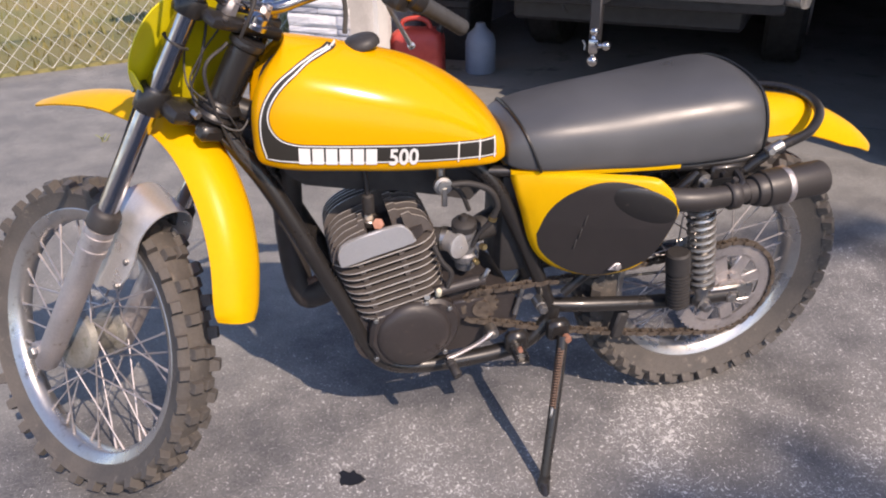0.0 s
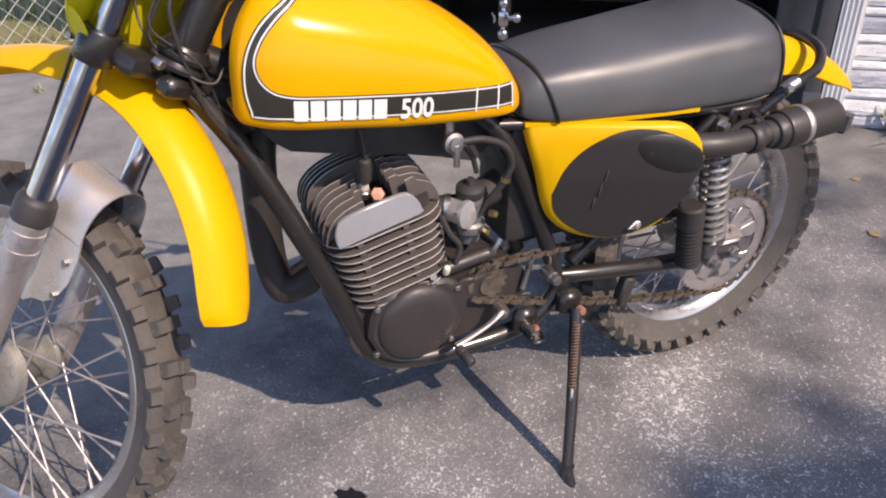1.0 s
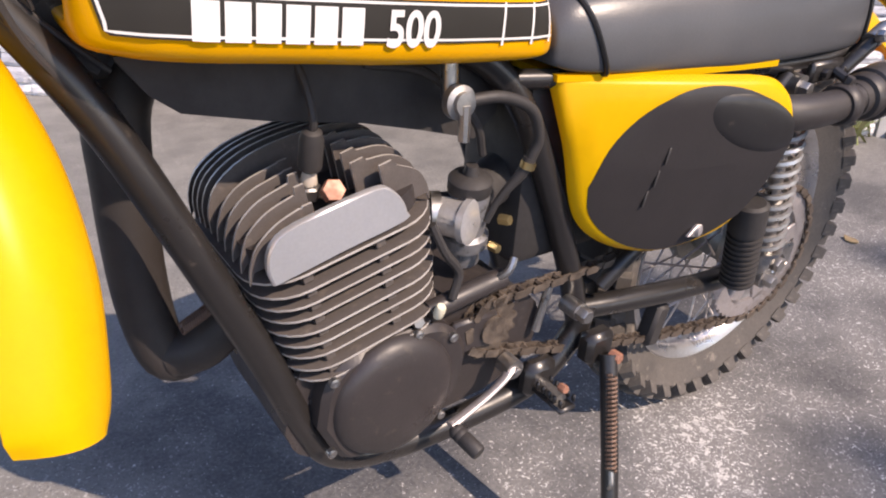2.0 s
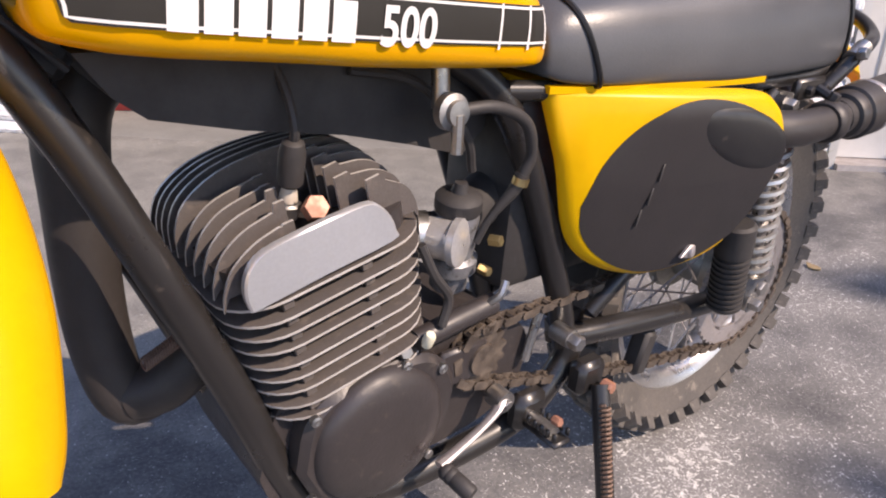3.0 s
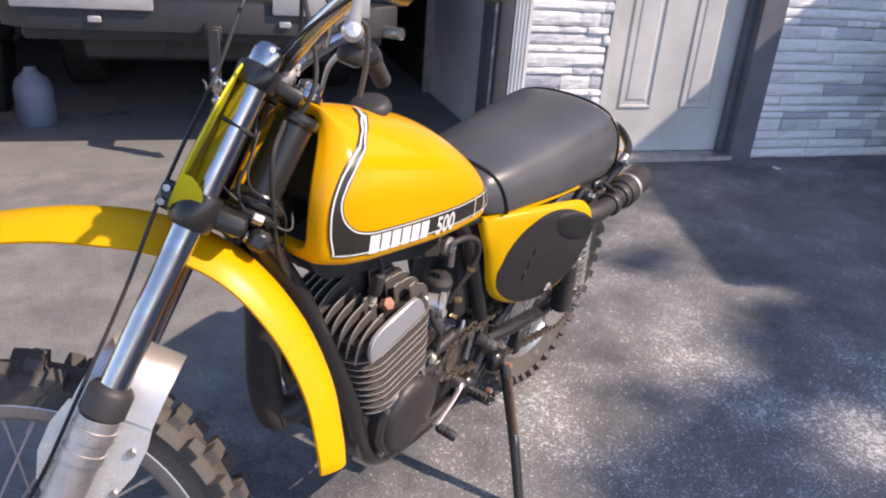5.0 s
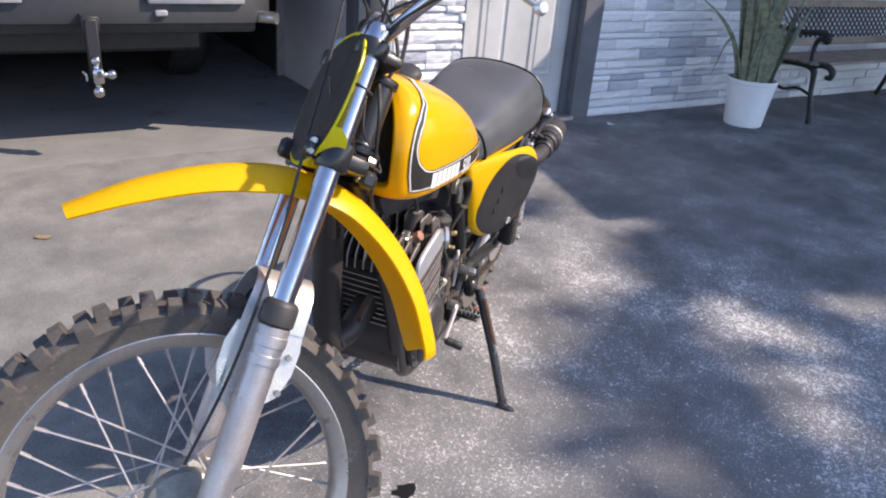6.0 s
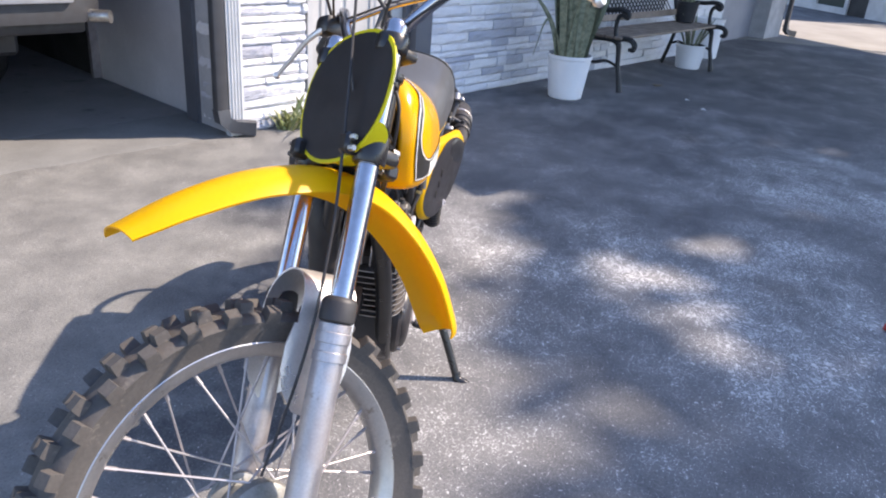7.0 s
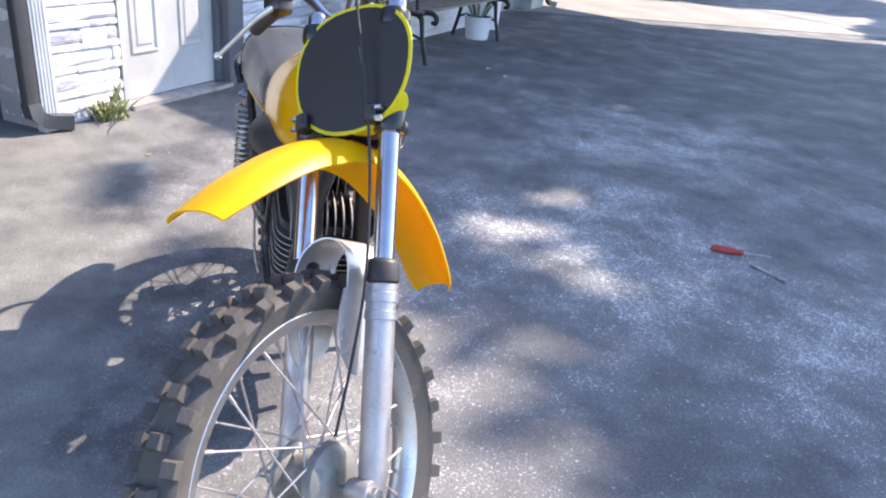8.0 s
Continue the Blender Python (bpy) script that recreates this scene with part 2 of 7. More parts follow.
# ---- wheels: local axes x, z in the wheel's plane, y along the axle
def tyre_mesh(r_out, r_rim, half, knob, cols):
    bm = bmesh.new()
    car = r_out - knob
    mid = (car + r_rim) / 2 + 0.004
    hh = car - mid
    prof = []
    for k in range(15):
        a = math.pi * (1.14 - 1.28 * k / 14)
        prof.append((mid + hh * math.sin(a), half * math.cos(a) * (1.0 if math.sin(a) > 0 else 0.92)))
    prof.append((r_rim - 0.006, half * 0.6))
    prof.append((r_rim - 0.006, -half * 0.6))
    lathe(prof, (0, 0, 0), (0, 1, 0), 72, bm, closed=True)

    blocks = []
    for t, off, wl, ww in cols:
        # one tread block, t across the tread
        blk = bmesh.new()
        base = Vector((0, half * math.sin(t), mid + hh * math.cos(t)))
        n = Vector((0, hh * math.sin(t), half * math.cos(t))).normalized()
        side = Vector((0, n.z, -n.y))
        rings = []
        for h, k in ((-0.004, 1.06), (knob * 0.8, 0.92), (knob * 0.96, 0.84)):
            rings.append([base + n * h + Vector((sx * wl / 2 * k, 0, 0)) + side * (sy * ww / 2 * k) for sx, sy in ((-1, -1), (1, -1), (1, 1), (-1, 1))])
        skin(blk, rings)
        me = mesh_of("tread_block", blk, smooth=False)
        me.materials.append(TYRE)
        blocks.append((me, off))
    return bm, blocks


def wheel(name, m, r_out, r_rim, half, knob, count, cols, hub, flange, seed, label):
    rng = random.Random(seed)
    half_prof = [(r_rim - 0.012, 0.0), (r_rim - 0.012, 0.012), (r_rim - 0.004, 0.020), (r_rim, 0.022), (r_rim + 0.001, 0.026), (r_rim - 0.004, 0.028), (r_rim - 0.020, 0.0215), (r_rim - 0.027, 0.014), (r_rim - 0.030, 0.0)]
    prof = half_prof + [(r, -h) for r, h in half_prof[-2:0:-1]]
    w = half / 0.043
    prof = [(r, h * w) for r, h in prof]
    rim = part(name, lathe(prof, (0, 0, 0), (0, 1, 0), 80, closed=True), RIM_ALLOY, bike, label)
    rim.matrix_basis = m
    casing, blocks = tyre_mesh(r_out, r_rim, half, knob, cols)
    part("tyre", casing, TYRE, rim, "black knobbly off-road tyre, dusty and worn", angle=30)
    for i in range(count):
        for me, off in blocks:
            a = (i + off) * 2 * math.pi / count + rng.uniform(-0.006, 0.006)
            again("tread_block", me, rim, Matrix.Rotation(a, 4, "Y") @ Matrix.Scale(rng.uniform(0.992, 1.0), 4))
    part("hub", lathe(hub, (0, 0, 0), (0, 1, 0), 32), HUB_ALLOY, rim, "dull cast alloy brake hub")
    # spokes: four crossing families
    rr = r_rim - 0.028
    meshes = []
    for side, lead in ((1, 1), (1, -1), (-1, 1), (-1, -1)):
        a0 = lead * radians(52)
        p = Vector((flange[0] * math.sin(a0), side * flange[1] + lead * 0.003, flange[0] * math.cos(a0)))
        q = Vector((0, side * 0.006, rr))
        bm = tube([p, q], 0.0020, 6, 0)
        tube([q, q + (p - q).normalized() * 0.02], 0.0034, 6, 0, bm)
        me = mesh_of("spoke", bm)
        me.materials.append(ALLOY_DULL)
        meshes.append(me)
    for i in range(36):
        k = (0, 2, 1, 3)[i % 4]
        again("spoke", meshes[k], rim, Matrix.Rotation(2 * math.pi * i / 36, 4, "Y"))
    return rim


FRONT_COLS = [(-0.30, 0.0, 0.023, 0.023), (0.30, 0.0, 0.023, 0.023), (-0.95, 0.45, 0.024, 0.022), (0.95, 0.45, 0.024, 0.022)]
REAR_COLS = [(-0.26, 0.0, 0.024, 0.026), (0.26, 0.0, 0.024, 0.026), (0.0, 0.5, 0.022, 0.03), (-0.70, 0.5, 0.024, 0.028), (0.70, 0.5, 0.024, 0.028), (-1.10, 0.0, 0.024, 0.026), (1.10, 0.0, 0.024, 0.026)]
fw_c = fk(0.056, 0.008, -0.322) + Vector((0.0175, 0.010, 0.002))
FW = Matrix((FF, -FL, FU)).transposed().to_4x4()
FW.translation = fw_c
wheel("front_wheel", FW, 0.351, 0.284, 0.043, 0.018, 31, FRONT_COLS,
      [(0.008, -0.062), (0.048, -0.060), (0.062, -0.050), (0.066, -0.036), (0.05, -0.028), (0.036, -0.01), (0.036, 0.03), (0.052, 0.036), (0.054, 0.043), (0.03, 0.05), (0.01, 0.06)], (0.062, 0.036), 3, "silver alloy spoked front wheel")
RW = pose(0.07, 0, 0.34)
wheel("rear_wheel", RW, 0.342, 0.250, 0.056, 0.019, 37, REAR_COLS,
      [(0.008, -0.06), (0.05, -0.058), (0.055, -0.045), (0.045, -0.038), (0.042, 0.02), (0.07, 0.03), (0.074, 0.045), (0.06, 0.056), (0.01, 0.06)], (0.058, 0.04), 5, "silver alloy spoked rear wheel")

# ---- fork
fork = part("fork_crown", box((0.062, 0.176, 0.03), G3, 0.011, segs=2), FRAME_BLACK, bike, "black lower fork crown with clamp bolts")
fork.matrix_basis = Matrix.Translation(gk(-0.034, 0, 0.282))
for s in (1, -1):
    l = 0.088 * s
    part("fork_tube", lathe([(0.0185, 0.0), (0.0185, 0.486)], gk(0, l, -0.01), GU, 24), CHROME, bike, "polished chrome fork tube")
    leg = [(0.015, -0.362), (0.022, -0.352), (0.0245, -0.30), (0.025, -0.20), (0.025, -0.060), (0.0275, -0.059), (0.0275, -0.045), (0.0258, -0.044), (0.0258, -0.031), (0.0278, -0.030), (0.0278, -0.014), (0.0262, -0.013), (0.0262, 0.0), (0.023, 0.002)]
    lower = part("fork_leg", lathe(leg, gk(0, l, 0.0), GU, 28), ALLOY_DULL, bike, "dull cast alloy lower fork leg")
    part("dust_seal", lathe([(0.026, 0), (0.029, 0.003), (0.0285, 0.032), (0.025, 0.038), (0.0195, 0.041)], gk(0, l, 0.002), GU, 24), RUBBER, lower, "black rubber fork dust seal")
    part("fork_clamp", lathe([(0.0255, -0.023), (0.0275, -0.02), (0.0275, 0.02), (0.0255, 0.023)], gk(0, l, 0.282), GU, 24), FRAME_BLACK, fork).matrix_basis = Matrix.Translation(-gk(-0.034, 0, 0.282))
    lugs = part("clamp_lug", box((0.030, 0.026, 0.036), Matrix.Translation(gk(0.034, l - 0.012 * s, 0.284)) @ G3, 0.006), FRAME_BLACK, bike)
    for du in (-0.009, 0.009):
        part("pinch_bolt", bolt(bmesh.new(), gk(0.040, l + 0.001 * s, 0.284 + du), GL * s, 0.0055, 0.010), STEEL, lugs)
    part("top_clamp", lathe([(0.026, -0.014), (0.0275, -0.01), (0.0275, 0.01), (0.0255, 0.014)], gk(0, l, 0.462), GU, 24), FRAME_BLACK, bike)
    cap = lathe([(0.0185, 0.0), (0.0192, 0.003), (0.0192, 0.020), (0.016, 0.028), (0.010, 0.032), (0.0, 0.033)], gk(0, l, 0.474), GU, 20)
    part("fork_cap", cap, CHROME, bike, "polished fork top cap")
    # axle lug with clamp
    lug = lathe([(0.019, -0.022), (0.021, -0.018), (0.021, 0.018), (0.019, 0.022)], gk(0.021, l - 0.006 * s, -0.336), FL, 20)
    box((0.05, 0.034, 0.046), Matrix.Translation(gk(0.008, l - 0.006 * s, -0.338)) @ G3, 0.008, lug)
    part("axle_lug", lug, ALLOY_DULL, lower)
    part("lug_bolt", bolt(bmesh.new(), gk(0.030, l - 0.006 * s, -0.352), -GU, 0.006, 0.012), STEEL, lower)
part("front_axle", bolt(lathe([(0.008, -0.125), (0.008, 0.12)], fk(0.056, 0, -0.322), FL, 16), fk(0.056, 0.115, -0.322), FL, 0.013, 0.016), STEEL, bike)
part("steering_stem", lathe([(0.024, 0.0), (0.024, 0.15)], gk(-0.062, 0, 0.30), GU, 24), FRAME_BLACK, bike)
top = box((0.055, 0.172, 0.02), G3, 0.008, segs=2)
part("top_yoke", top, FRAME_BLACK, bike).matrix_basis = Matrix.Translation(gk(-0.034, 0, 0.462))
part("stem_nut", lathe([(0.022, 0), (0.022, 0.008), (0.017, 0.010), (0.017, 0.02), (0.008, 0.026), (0, 0.027)], gk(-0.062, 0, 0.472), GU, 20), CHROME, bike)

# ---- arched fork brace over the tyre, bare aluminium sheet
bm = bmesh.new()
rings = []
for k in range(25):
    a = math.pi * k / 24
    l, u = 0.058 * math.cos(a), 0.004 + 0.085 * math.sin(a) ** 0.7
    wide = 0.056 - 0.006 * math.sin(a)
    back = 0.004 - 0.012 * math.sin(a)
    nl, nu = math.cos(a), math.sin(a)
    rings.append([fk(back - wide, l, u - 0.006), fk(back + wide * 0.9, l, u), fk(back + wide * 0.9, l + 0.003 * nl, u + 0.003 * nu), fk(back - wide, l + 0.003 * nl, u - 0.006 + 0.003 * nu)])
skin(bm, rings)
brace = part("fork_brace", bm, ALLOY, bike, "arched bare aluminium fork brace over the tyre", angle=60)
for s in (1, -1):
    wing = [(0.058, 0.006), (0.070, -0.03), (0.072, -0.07), (0.062, -0.105), (0.040, -0.136), (0.020, -0.142), (0.004, -0.128), (-0.018, -0.122), (-0.036, -0.108), (-0.051, -0.07), (-0.055, -0.03), (-0.051, 0.006)]
    part("brace_side", slab(wing, 0.003, lambda u, v, w, s=s: fk(u, (0.0555 + w) * s, v)), ALLOY, brace)
    for f, u in ((-0.018, -0.04), (-0.015, -0.10)):
        part("brace_bolt", bolt(bmesh.new(), fk(f - 0.02, 0.058 * s, u), FL * s, 0.006, 0.007), STEEL, brace)

# ---- front mudguard
def sheet_along(line, half, crown, thick, normal_of, side, flare=None):
    """A crowned strip along a line of points: half its width, crown its rise in the middle."""
    bm = bmesh.new()
    rings = []
    n = len(line)
    for i, p in enumerate(line):
        d = (line[min(i + 1, n - 1)] - line[max(i - 1, 0)]).normalized()
        nor = side.cross(d).normalized()
        if nor.dot(normal_of) < 0:
            nor = -nor
        h = half[i] if isinstance(half, list) else half
        outer, inner = [], []
        for k in range(13):
            s = -1 + 2 * k / 12
            drop = (crown[i] if isinstance(crown, list) else crown) * (abs(s) ** 2.4)
            q = p + side * (s * h * (1 - 0.12 * s * s)) - nor * drop
            outer.append(q)
            inner.append(q - nor * thick - side * (s * thick * 0.8))
        rings.append(outer + inner[::-1])
    return skin(bm, rings)


line = spline([fk(0.340, 0.010, 0.113), fk(0.25, 0.009, 0.180), fk(0.14, 0.008, 0.236), fk(0.03, 0.006, 0.263), fk(-0.08, 0.006, 0.252), fk(-0.18, 0.006, 0.198), fk(-0.255, 0.008, 0.125), fk(-0.302, 0.01, 0.050), fk(-0.320, 0.012, 0.013)], 6)
nn = len(line)
halves = [float(np.interp(i / (nn - 1), [0, 0.05, 0.3, 0.6, 0.86, 0.96, 1], [0.066, 0.072, 0.073, 0.069, 0.061, 0.055, 0.046])) for i in range(nn)]
crowns = [float(np.interp(i / (nn - 1), [0, 0.12, 0.3, 0.6, 1], [0.018, 0.032, 0.044, 0.040, 0.036])) for i in range(nn)]
part("front_mudguard", sheet_along(line, halves, crowns, 0.003, FU + FF * 0.01, FL), YELLOW_PLASTIC, bike, "glossy yellow plastic front mudguard", angle=50)

# ---- number plate on the fork
def oval(wd, ht, n=40, power=0.86, skew=0.0):
    out = []
    for k in range(n):
        a = 2 * math.pi * k / n
        c, s = math.cos(a), math.sin(a)
        out.append((wd * math.copysign(abs(c) ** power, c) * (1 + skew * s), ht * math.copysign(abs(s) ** power, s)))
    return out


def plate_place(u, v, w):
    return gk(0.023 + w - 0.006 * (v / 0.12), u + 0.017, 0.373 + v)


plate = part("number_plate", slab(oval(0.127, 0.118, skew=0.05), 0.003, plate_place), PLATE_YELLOW, bike, "oval yellow number plate with matt black field")
# moulded side flanges, bent back beside the fork tube
for a0, a1, deep in ((-52, -24, 0.032), (-86, -62, 0.030)):
    bm = bmesh.new()
    rings = []
    for k in range(13):
        a = radians(a0 + (a1 - a0) * k / 12)
        c, s = math.cos(a), math.sin(a)
        u, v = 0.126 * abs(c) ** 0.86 * (1 + 0.05 * s), 0.117 * math.copysign(abs(s) ** 0.86, s)
        d = deep * math.sin(math.pi * (k + 0.6) / 13.2) ** 0.6
        p, q = plate_place(u, v, 0.0), plate_place(u, v, -d)
        n = (GL * c + GU * s) * 0.0025
        rings.append([p, q, q - n, p - n])
    part("plate_flange", skin(bm, rings), PLATE_YELLOW, plate)
part("plate_field", slab(oval(0.1205, 0.1115, skew=0.05), 0.0012, lambda u, v, w: plate_place(u, v, w + 0.0032)), PLATE_BLACK, plate, "matt black oval field")
for l in (0.06, -0.06):
    part("plate_strap", tube([gk(0.018, l, 0.40), gk(0.020, l * 1.3, 0.40), gk(0.012, l * 1.75, 0.398), gk(-0.02, l * 1.62, 0.395), gk(-0.022, l * 1.3, 0.394)], 0.0028, 6, 4), RUBBER, plate)

# ---- handlebar
bar = [fk(-0.205, -0.43, 0.60), fk(-0.16, -0.31, 0.615), fk(-0.115, -0.22, 0.618), fk(-0.075, -0.14, 0.565), fk(-0.05, -0.075, 0.512), fk(-0.045, -0.03, 0.498), fk(-0.045, 0.03, 0.498), fk(-0.05, 0.075, 0.512), fk(-0.075, 0.14, 0.565), fk(-0.115, 0.22, 0.618), fk(-0.16, 0.31, 0.615), fk(-0.205, 0.43, 0.60)]
hb = part("handlebar", tube(bar, 0.0111, 14, 5), CHROME, bike, "chrome handlebar with cross brace")
part("cross_brace", tube([fk(-0.082, -0.15, 0.576), fk(-0.08, 0, 0.58), fk(-0.082, 0.15, 0.576)], 0.007, 10, 4), CHROME, hb)
for s in (1, -1):
    a, b = fk(-0.163, 0.318 * s, 0.6145), fk(-0.207, 0.436 * s, 0.6)
    ax = (b - a).normalized()
    prof = [(0.0135, 0.0), (0.021, 0.001), (0.021, 0.007)]
    for k in range(8):
        prof += [(0.0165, 0.009 + k * 0.0135), (0.0175, 0.014 + k * 0.0135)]
    part("hand_grip", lathe(prof + [(0.0175, 0.122), (0.016, 0.126), (0.0, 0.127)], a, ax, 20), GRIP_GREY, hb, "grey black rubber grip")
    perch = box((0.05, 0.05, 0.042), Matrix.Translation(fk(-0.128, 0.285 * s, 0.603)) @ Matrix((FF, FL, FU)).transposed().to_4x4(), 0.012, segs=2)
    part("lever_perch", perch, FRAME_BLACK, hb)
    part("control_lever", tube([fk(-0.112, 0.272 * s, 0.598), fk(-0.100, 0.32 * s, 0.572), fk(-0.102, 0.38 * s, 0.541), fk(-0.104, 0.437 * s, 0.512)], [0.008, 0.0065, 0.0055, 0.0055], 10, 5, flat=0.75), ALLOY, hb, "polished alloy lever")
    part("lever_ball", lathe([(0.0, -0.009), (0.006, -0.0075), (0.009, 0.0), (0.006, 0.0075), (0.0, 0.009)], fk(-0.104, 0.442 * s, 0.51), FL, 14), ALLOY, hb)
    cl = box((0.036, 0.026, 0.034), Matrix.Translation(fk(-0.045, 0.038 * s, 0.492)) @ Matrix((FF, FL, FU)).transposed().to_4x4(), 0.007)
    bolt(cl, fk(-0.03, 0.038 * s, 0.508), FU, 0.006, 0.006)
    bolt(cl, fk(-0.06, 0.038 * s, 0.508), FU, 0.006, 0.006)
    part("bar_clamp", cl, ALLOY_DULL, hb)
part("throttle_housing", lathe([(0.015, 0), (0.022, 0.002), (0.024, 0.02), (0.02, 0.034), (0.013, 0.036)], fk(-0.15, -0.292, 0.617), fk(-0.205, -0.43, 0.6) - fk(-0.16, -0.31, 0.615), 18), FRAME_BLACK, hb)

# ---- cables
for name, pts, r, mt in (
        ("brake_cable", [fk(-0.112, -0.25, 0.612), fk(0.0, -0.10, 0.68), gk(0.058, 0.025, 0.57), gk(0.050, 0.048, 0.45), gk(0.046, 0.074, 0.29), gk(0.036, 0.080, 0.15), gk(0.034, 0.078, 0.0), gk(0.036, 0.062, -0.12), gk(0.05, 0.046, -0.25)], 0.0026, RUBBER),
        ("clutch_cable", [fk(-0.112, 0.25, 0.612), fk(0.0, 0.17, 0.66), fk(-0.03, 0.08, 0.61), fk(-0.06, 0.0, 0.50), (-1.02, -0.03, 0.86), (-0.985, -0.04, 0.80), (-0.93, -0.03, 0.745)], 0.003, RUBBER),
        ("throttle_cable", [fk(-0.13, -0.29, 0.63), fk(-0.02, -0.18, 0.68), fk(-0.03, -0.04, 0.62), fk(-0.09, 0.03, 0.50), (-0.985, -0.02, 0.93), (-0.965, 0.0, 0.84), (-0.93, 0.0, 0.76)], 0.0034, RUBBER),
        ("wiring_hose", [fk(0.02, 0.05, 0.42), fk(-0.02, 0.045, 0.335), (-1.02, -0.06, 0.855), (-0.985, -0.062, 0.835), (-0.965, -0.045, 0.85)], 0.0018, HOSE_GREY),
        ("switch_wire", [fk(-0.11, 0.24, 0.60), fk(-0.05, 0.12, 0.53), fk(-0.03, 0.06, 0.46), gk(-0.03, 0.05, 0.38), gk(-0.035, 0.045, 0.32), (-1.03, -0.05, 0.835), (-0.985, -0.05, 0.775)], 0.0024, RUBBER),
        ("coil_wire", [gk(-0.025, 0.035, 0.44), gk(-0.03, 0.055, 0.385), gk(-0.045, 0.06, 0.335), (-1.0, -0.062, 0.865), (-0.98, -0.045, 0.80)], 0.0017, RUBBER),
        ("vent_hose", [gk(-0.05, 0.03, 0.43), gk(-0.06, 0.06, 0.37), (-1.0, -0.055, 0.80), (-0.955, -0.05, 0.72), (-0.90, -0.058, 0.60)], 0.0034, RUBBER),
        ("tank_breather", [(-0.778, 0.0, 0.978), (-0.775, -0.005, 1.03), (-0.79, -0.01, 1.09), (-0.85, -0.01, 1.10), (-0.90, 0.0, 1.05)], 0.0045, HOSE_GREY)):
    part(name, tube(pts, r, 8, 8), mt, bike)

# ---- tank
def curve1(x, xs, ys):
    return float(np.interp(x, xs, ys))


TX = [-0.964, -0.961, -0.955, -0.92, -0.88, -0.80, -0.73, -0.66, -0.60, -0.55, -0.515, -0.492]
TTOP = [0.972, 0.976, 0.980, 0.986, 0.985, 0.969, 0.951, 0.930, 0.900, 0.864, 0.830, 0.795]
TBOT = [0.792, 0.780, 0.774, 0.767, 0.763, 0.757, 0.750, 0.745, 0.741, 0.738, 0.736, 0.738]
THALF = [0.074, 0.088, 0.100, 0.119, 0.130, 0.137, 0.141, 0.141, 0.136, 0.128, 0.115, 0.090]
SEC = [(0.0, 0.0), (0.60, 0.0), (0.86, 0.008), (0.96, 0.04), (0.995, 0.10), (1.0, 0.20), (0.995, 0.32), (0.975, 0.45), (0.93, 0.58), (0.85, 0.70), (0.72, 0.81), (0.53, 0.90), (0.28, 0.97), (0.0, 1.0)]


def nose_back(x, q):
    """How far the mouth of the nose leans back, x the ring and q the height within it."""
    return 0.078 * q ** 4 * min(max((-0.885 - x) / 0.079, 0.0), 1.0)


def tank_ring(x):
    h, b, w = curve1(x, TX, TTOP), curve1(x, TX, TBOT), curve1(x, TX, THALF)
    right = [(x + nose_back(x, q), w * p, b + (h - b) * q) for p, q in SEC]
    return [Vector(p) for p in right + [(u, -y, z) for u, y, z in right[-2:0:-1]]]


def nose_ring(k, deep):
    """Ring of the hollow that clears the steering head: k its size, deep how far inside."""
    return [Vector((p.x + deep, p.y * k, 0.875 + (p.z - 0.875) * (k + 0.03))) for p in tank_ring(-0.964)]


def tank_y(x, z):
    xn = x
    for _ in range(6):
        h, b, w = curve1(xn, TX, TTOP), curve1(xn, TX, TBOT), curve1(xn, TX, THALF)
        q = min(max((z - b) / (h - b), 0.05), 0.9995)
        xn = max(x - nose_back(xn, q), -0.964)
    return w * float(np.interp(q, [s[1] for s in SEC[2:]], [s[0] for s in SEC[2:]]))


def smooth_mesh(ob, levels=2):
    md = ob.modifiers.new("smooth", "SUBSURF")
    md.levels = md.render_levels = levels
    return ob


xs = [-0.964, -0.9635, -0.961, -0.955, -0.940, -0.92, -0.90, -0.875] + [-0.85 + 0.03 * k for k in range(11)] + [-0.53, -0.512, -0.498, -0.493, -0.492]
tank = part("fuel_tank", skin(bmesh.new(), [nose_ring(0.70, 0.075), nose_ring(0.84, 0.045), nose_ring(0.90, 0.015), nose_ring(0.93, 0.002)] + [tank_ring(x) for x in xs]), YELLOW, bike, "glossy yellow fuel tank with black stripe", angle=70)
smooth_mesh(tank, 1)
# black insert for the shade in the nose hollow that clears the steering head
part("nose_hollow", skin(bmesh.new(), [nose_ring(0.60, 0.062), nose_ring(0.80, 0.046), nose_ring(0.875, 0.016), nose_ring(0.85, 0.022), nose_ring(0.58, 0.068)]), RUBBER, tank, "black insert standing in for shade in the tank nose hollow", angle=60)


def on_tank(outline, lift, name, mt, parent, cuts=0.012, label=""):
    """A thin patch on the tank's left flank from an outline in x, z."""
    bm = bmesh.new()
    vs = [bm.verts.new((x, 0, z)) for x, z in outline]
    bm.faces.new(vs)
    bmesh.ops.triangulate(bm, faces=bm.faces)
    for _ in range(5):
        long = [e for e in bm.edges if e.calc_length() > cuts]
        if not long:
            break
        bmesh.ops.subdivide_edges(bm, edges=long, cuts=1)
        bmesh.ops.triangulate(bm, faces=[f for f in bm.faces if len(f.verts) > 3])
    for v in bm.verts:
        v.co.y = -tank_y(v.co.x, v.co.z) - lift
    ob = part(name, bm, mt, parent, label, angle=80)
    return ob


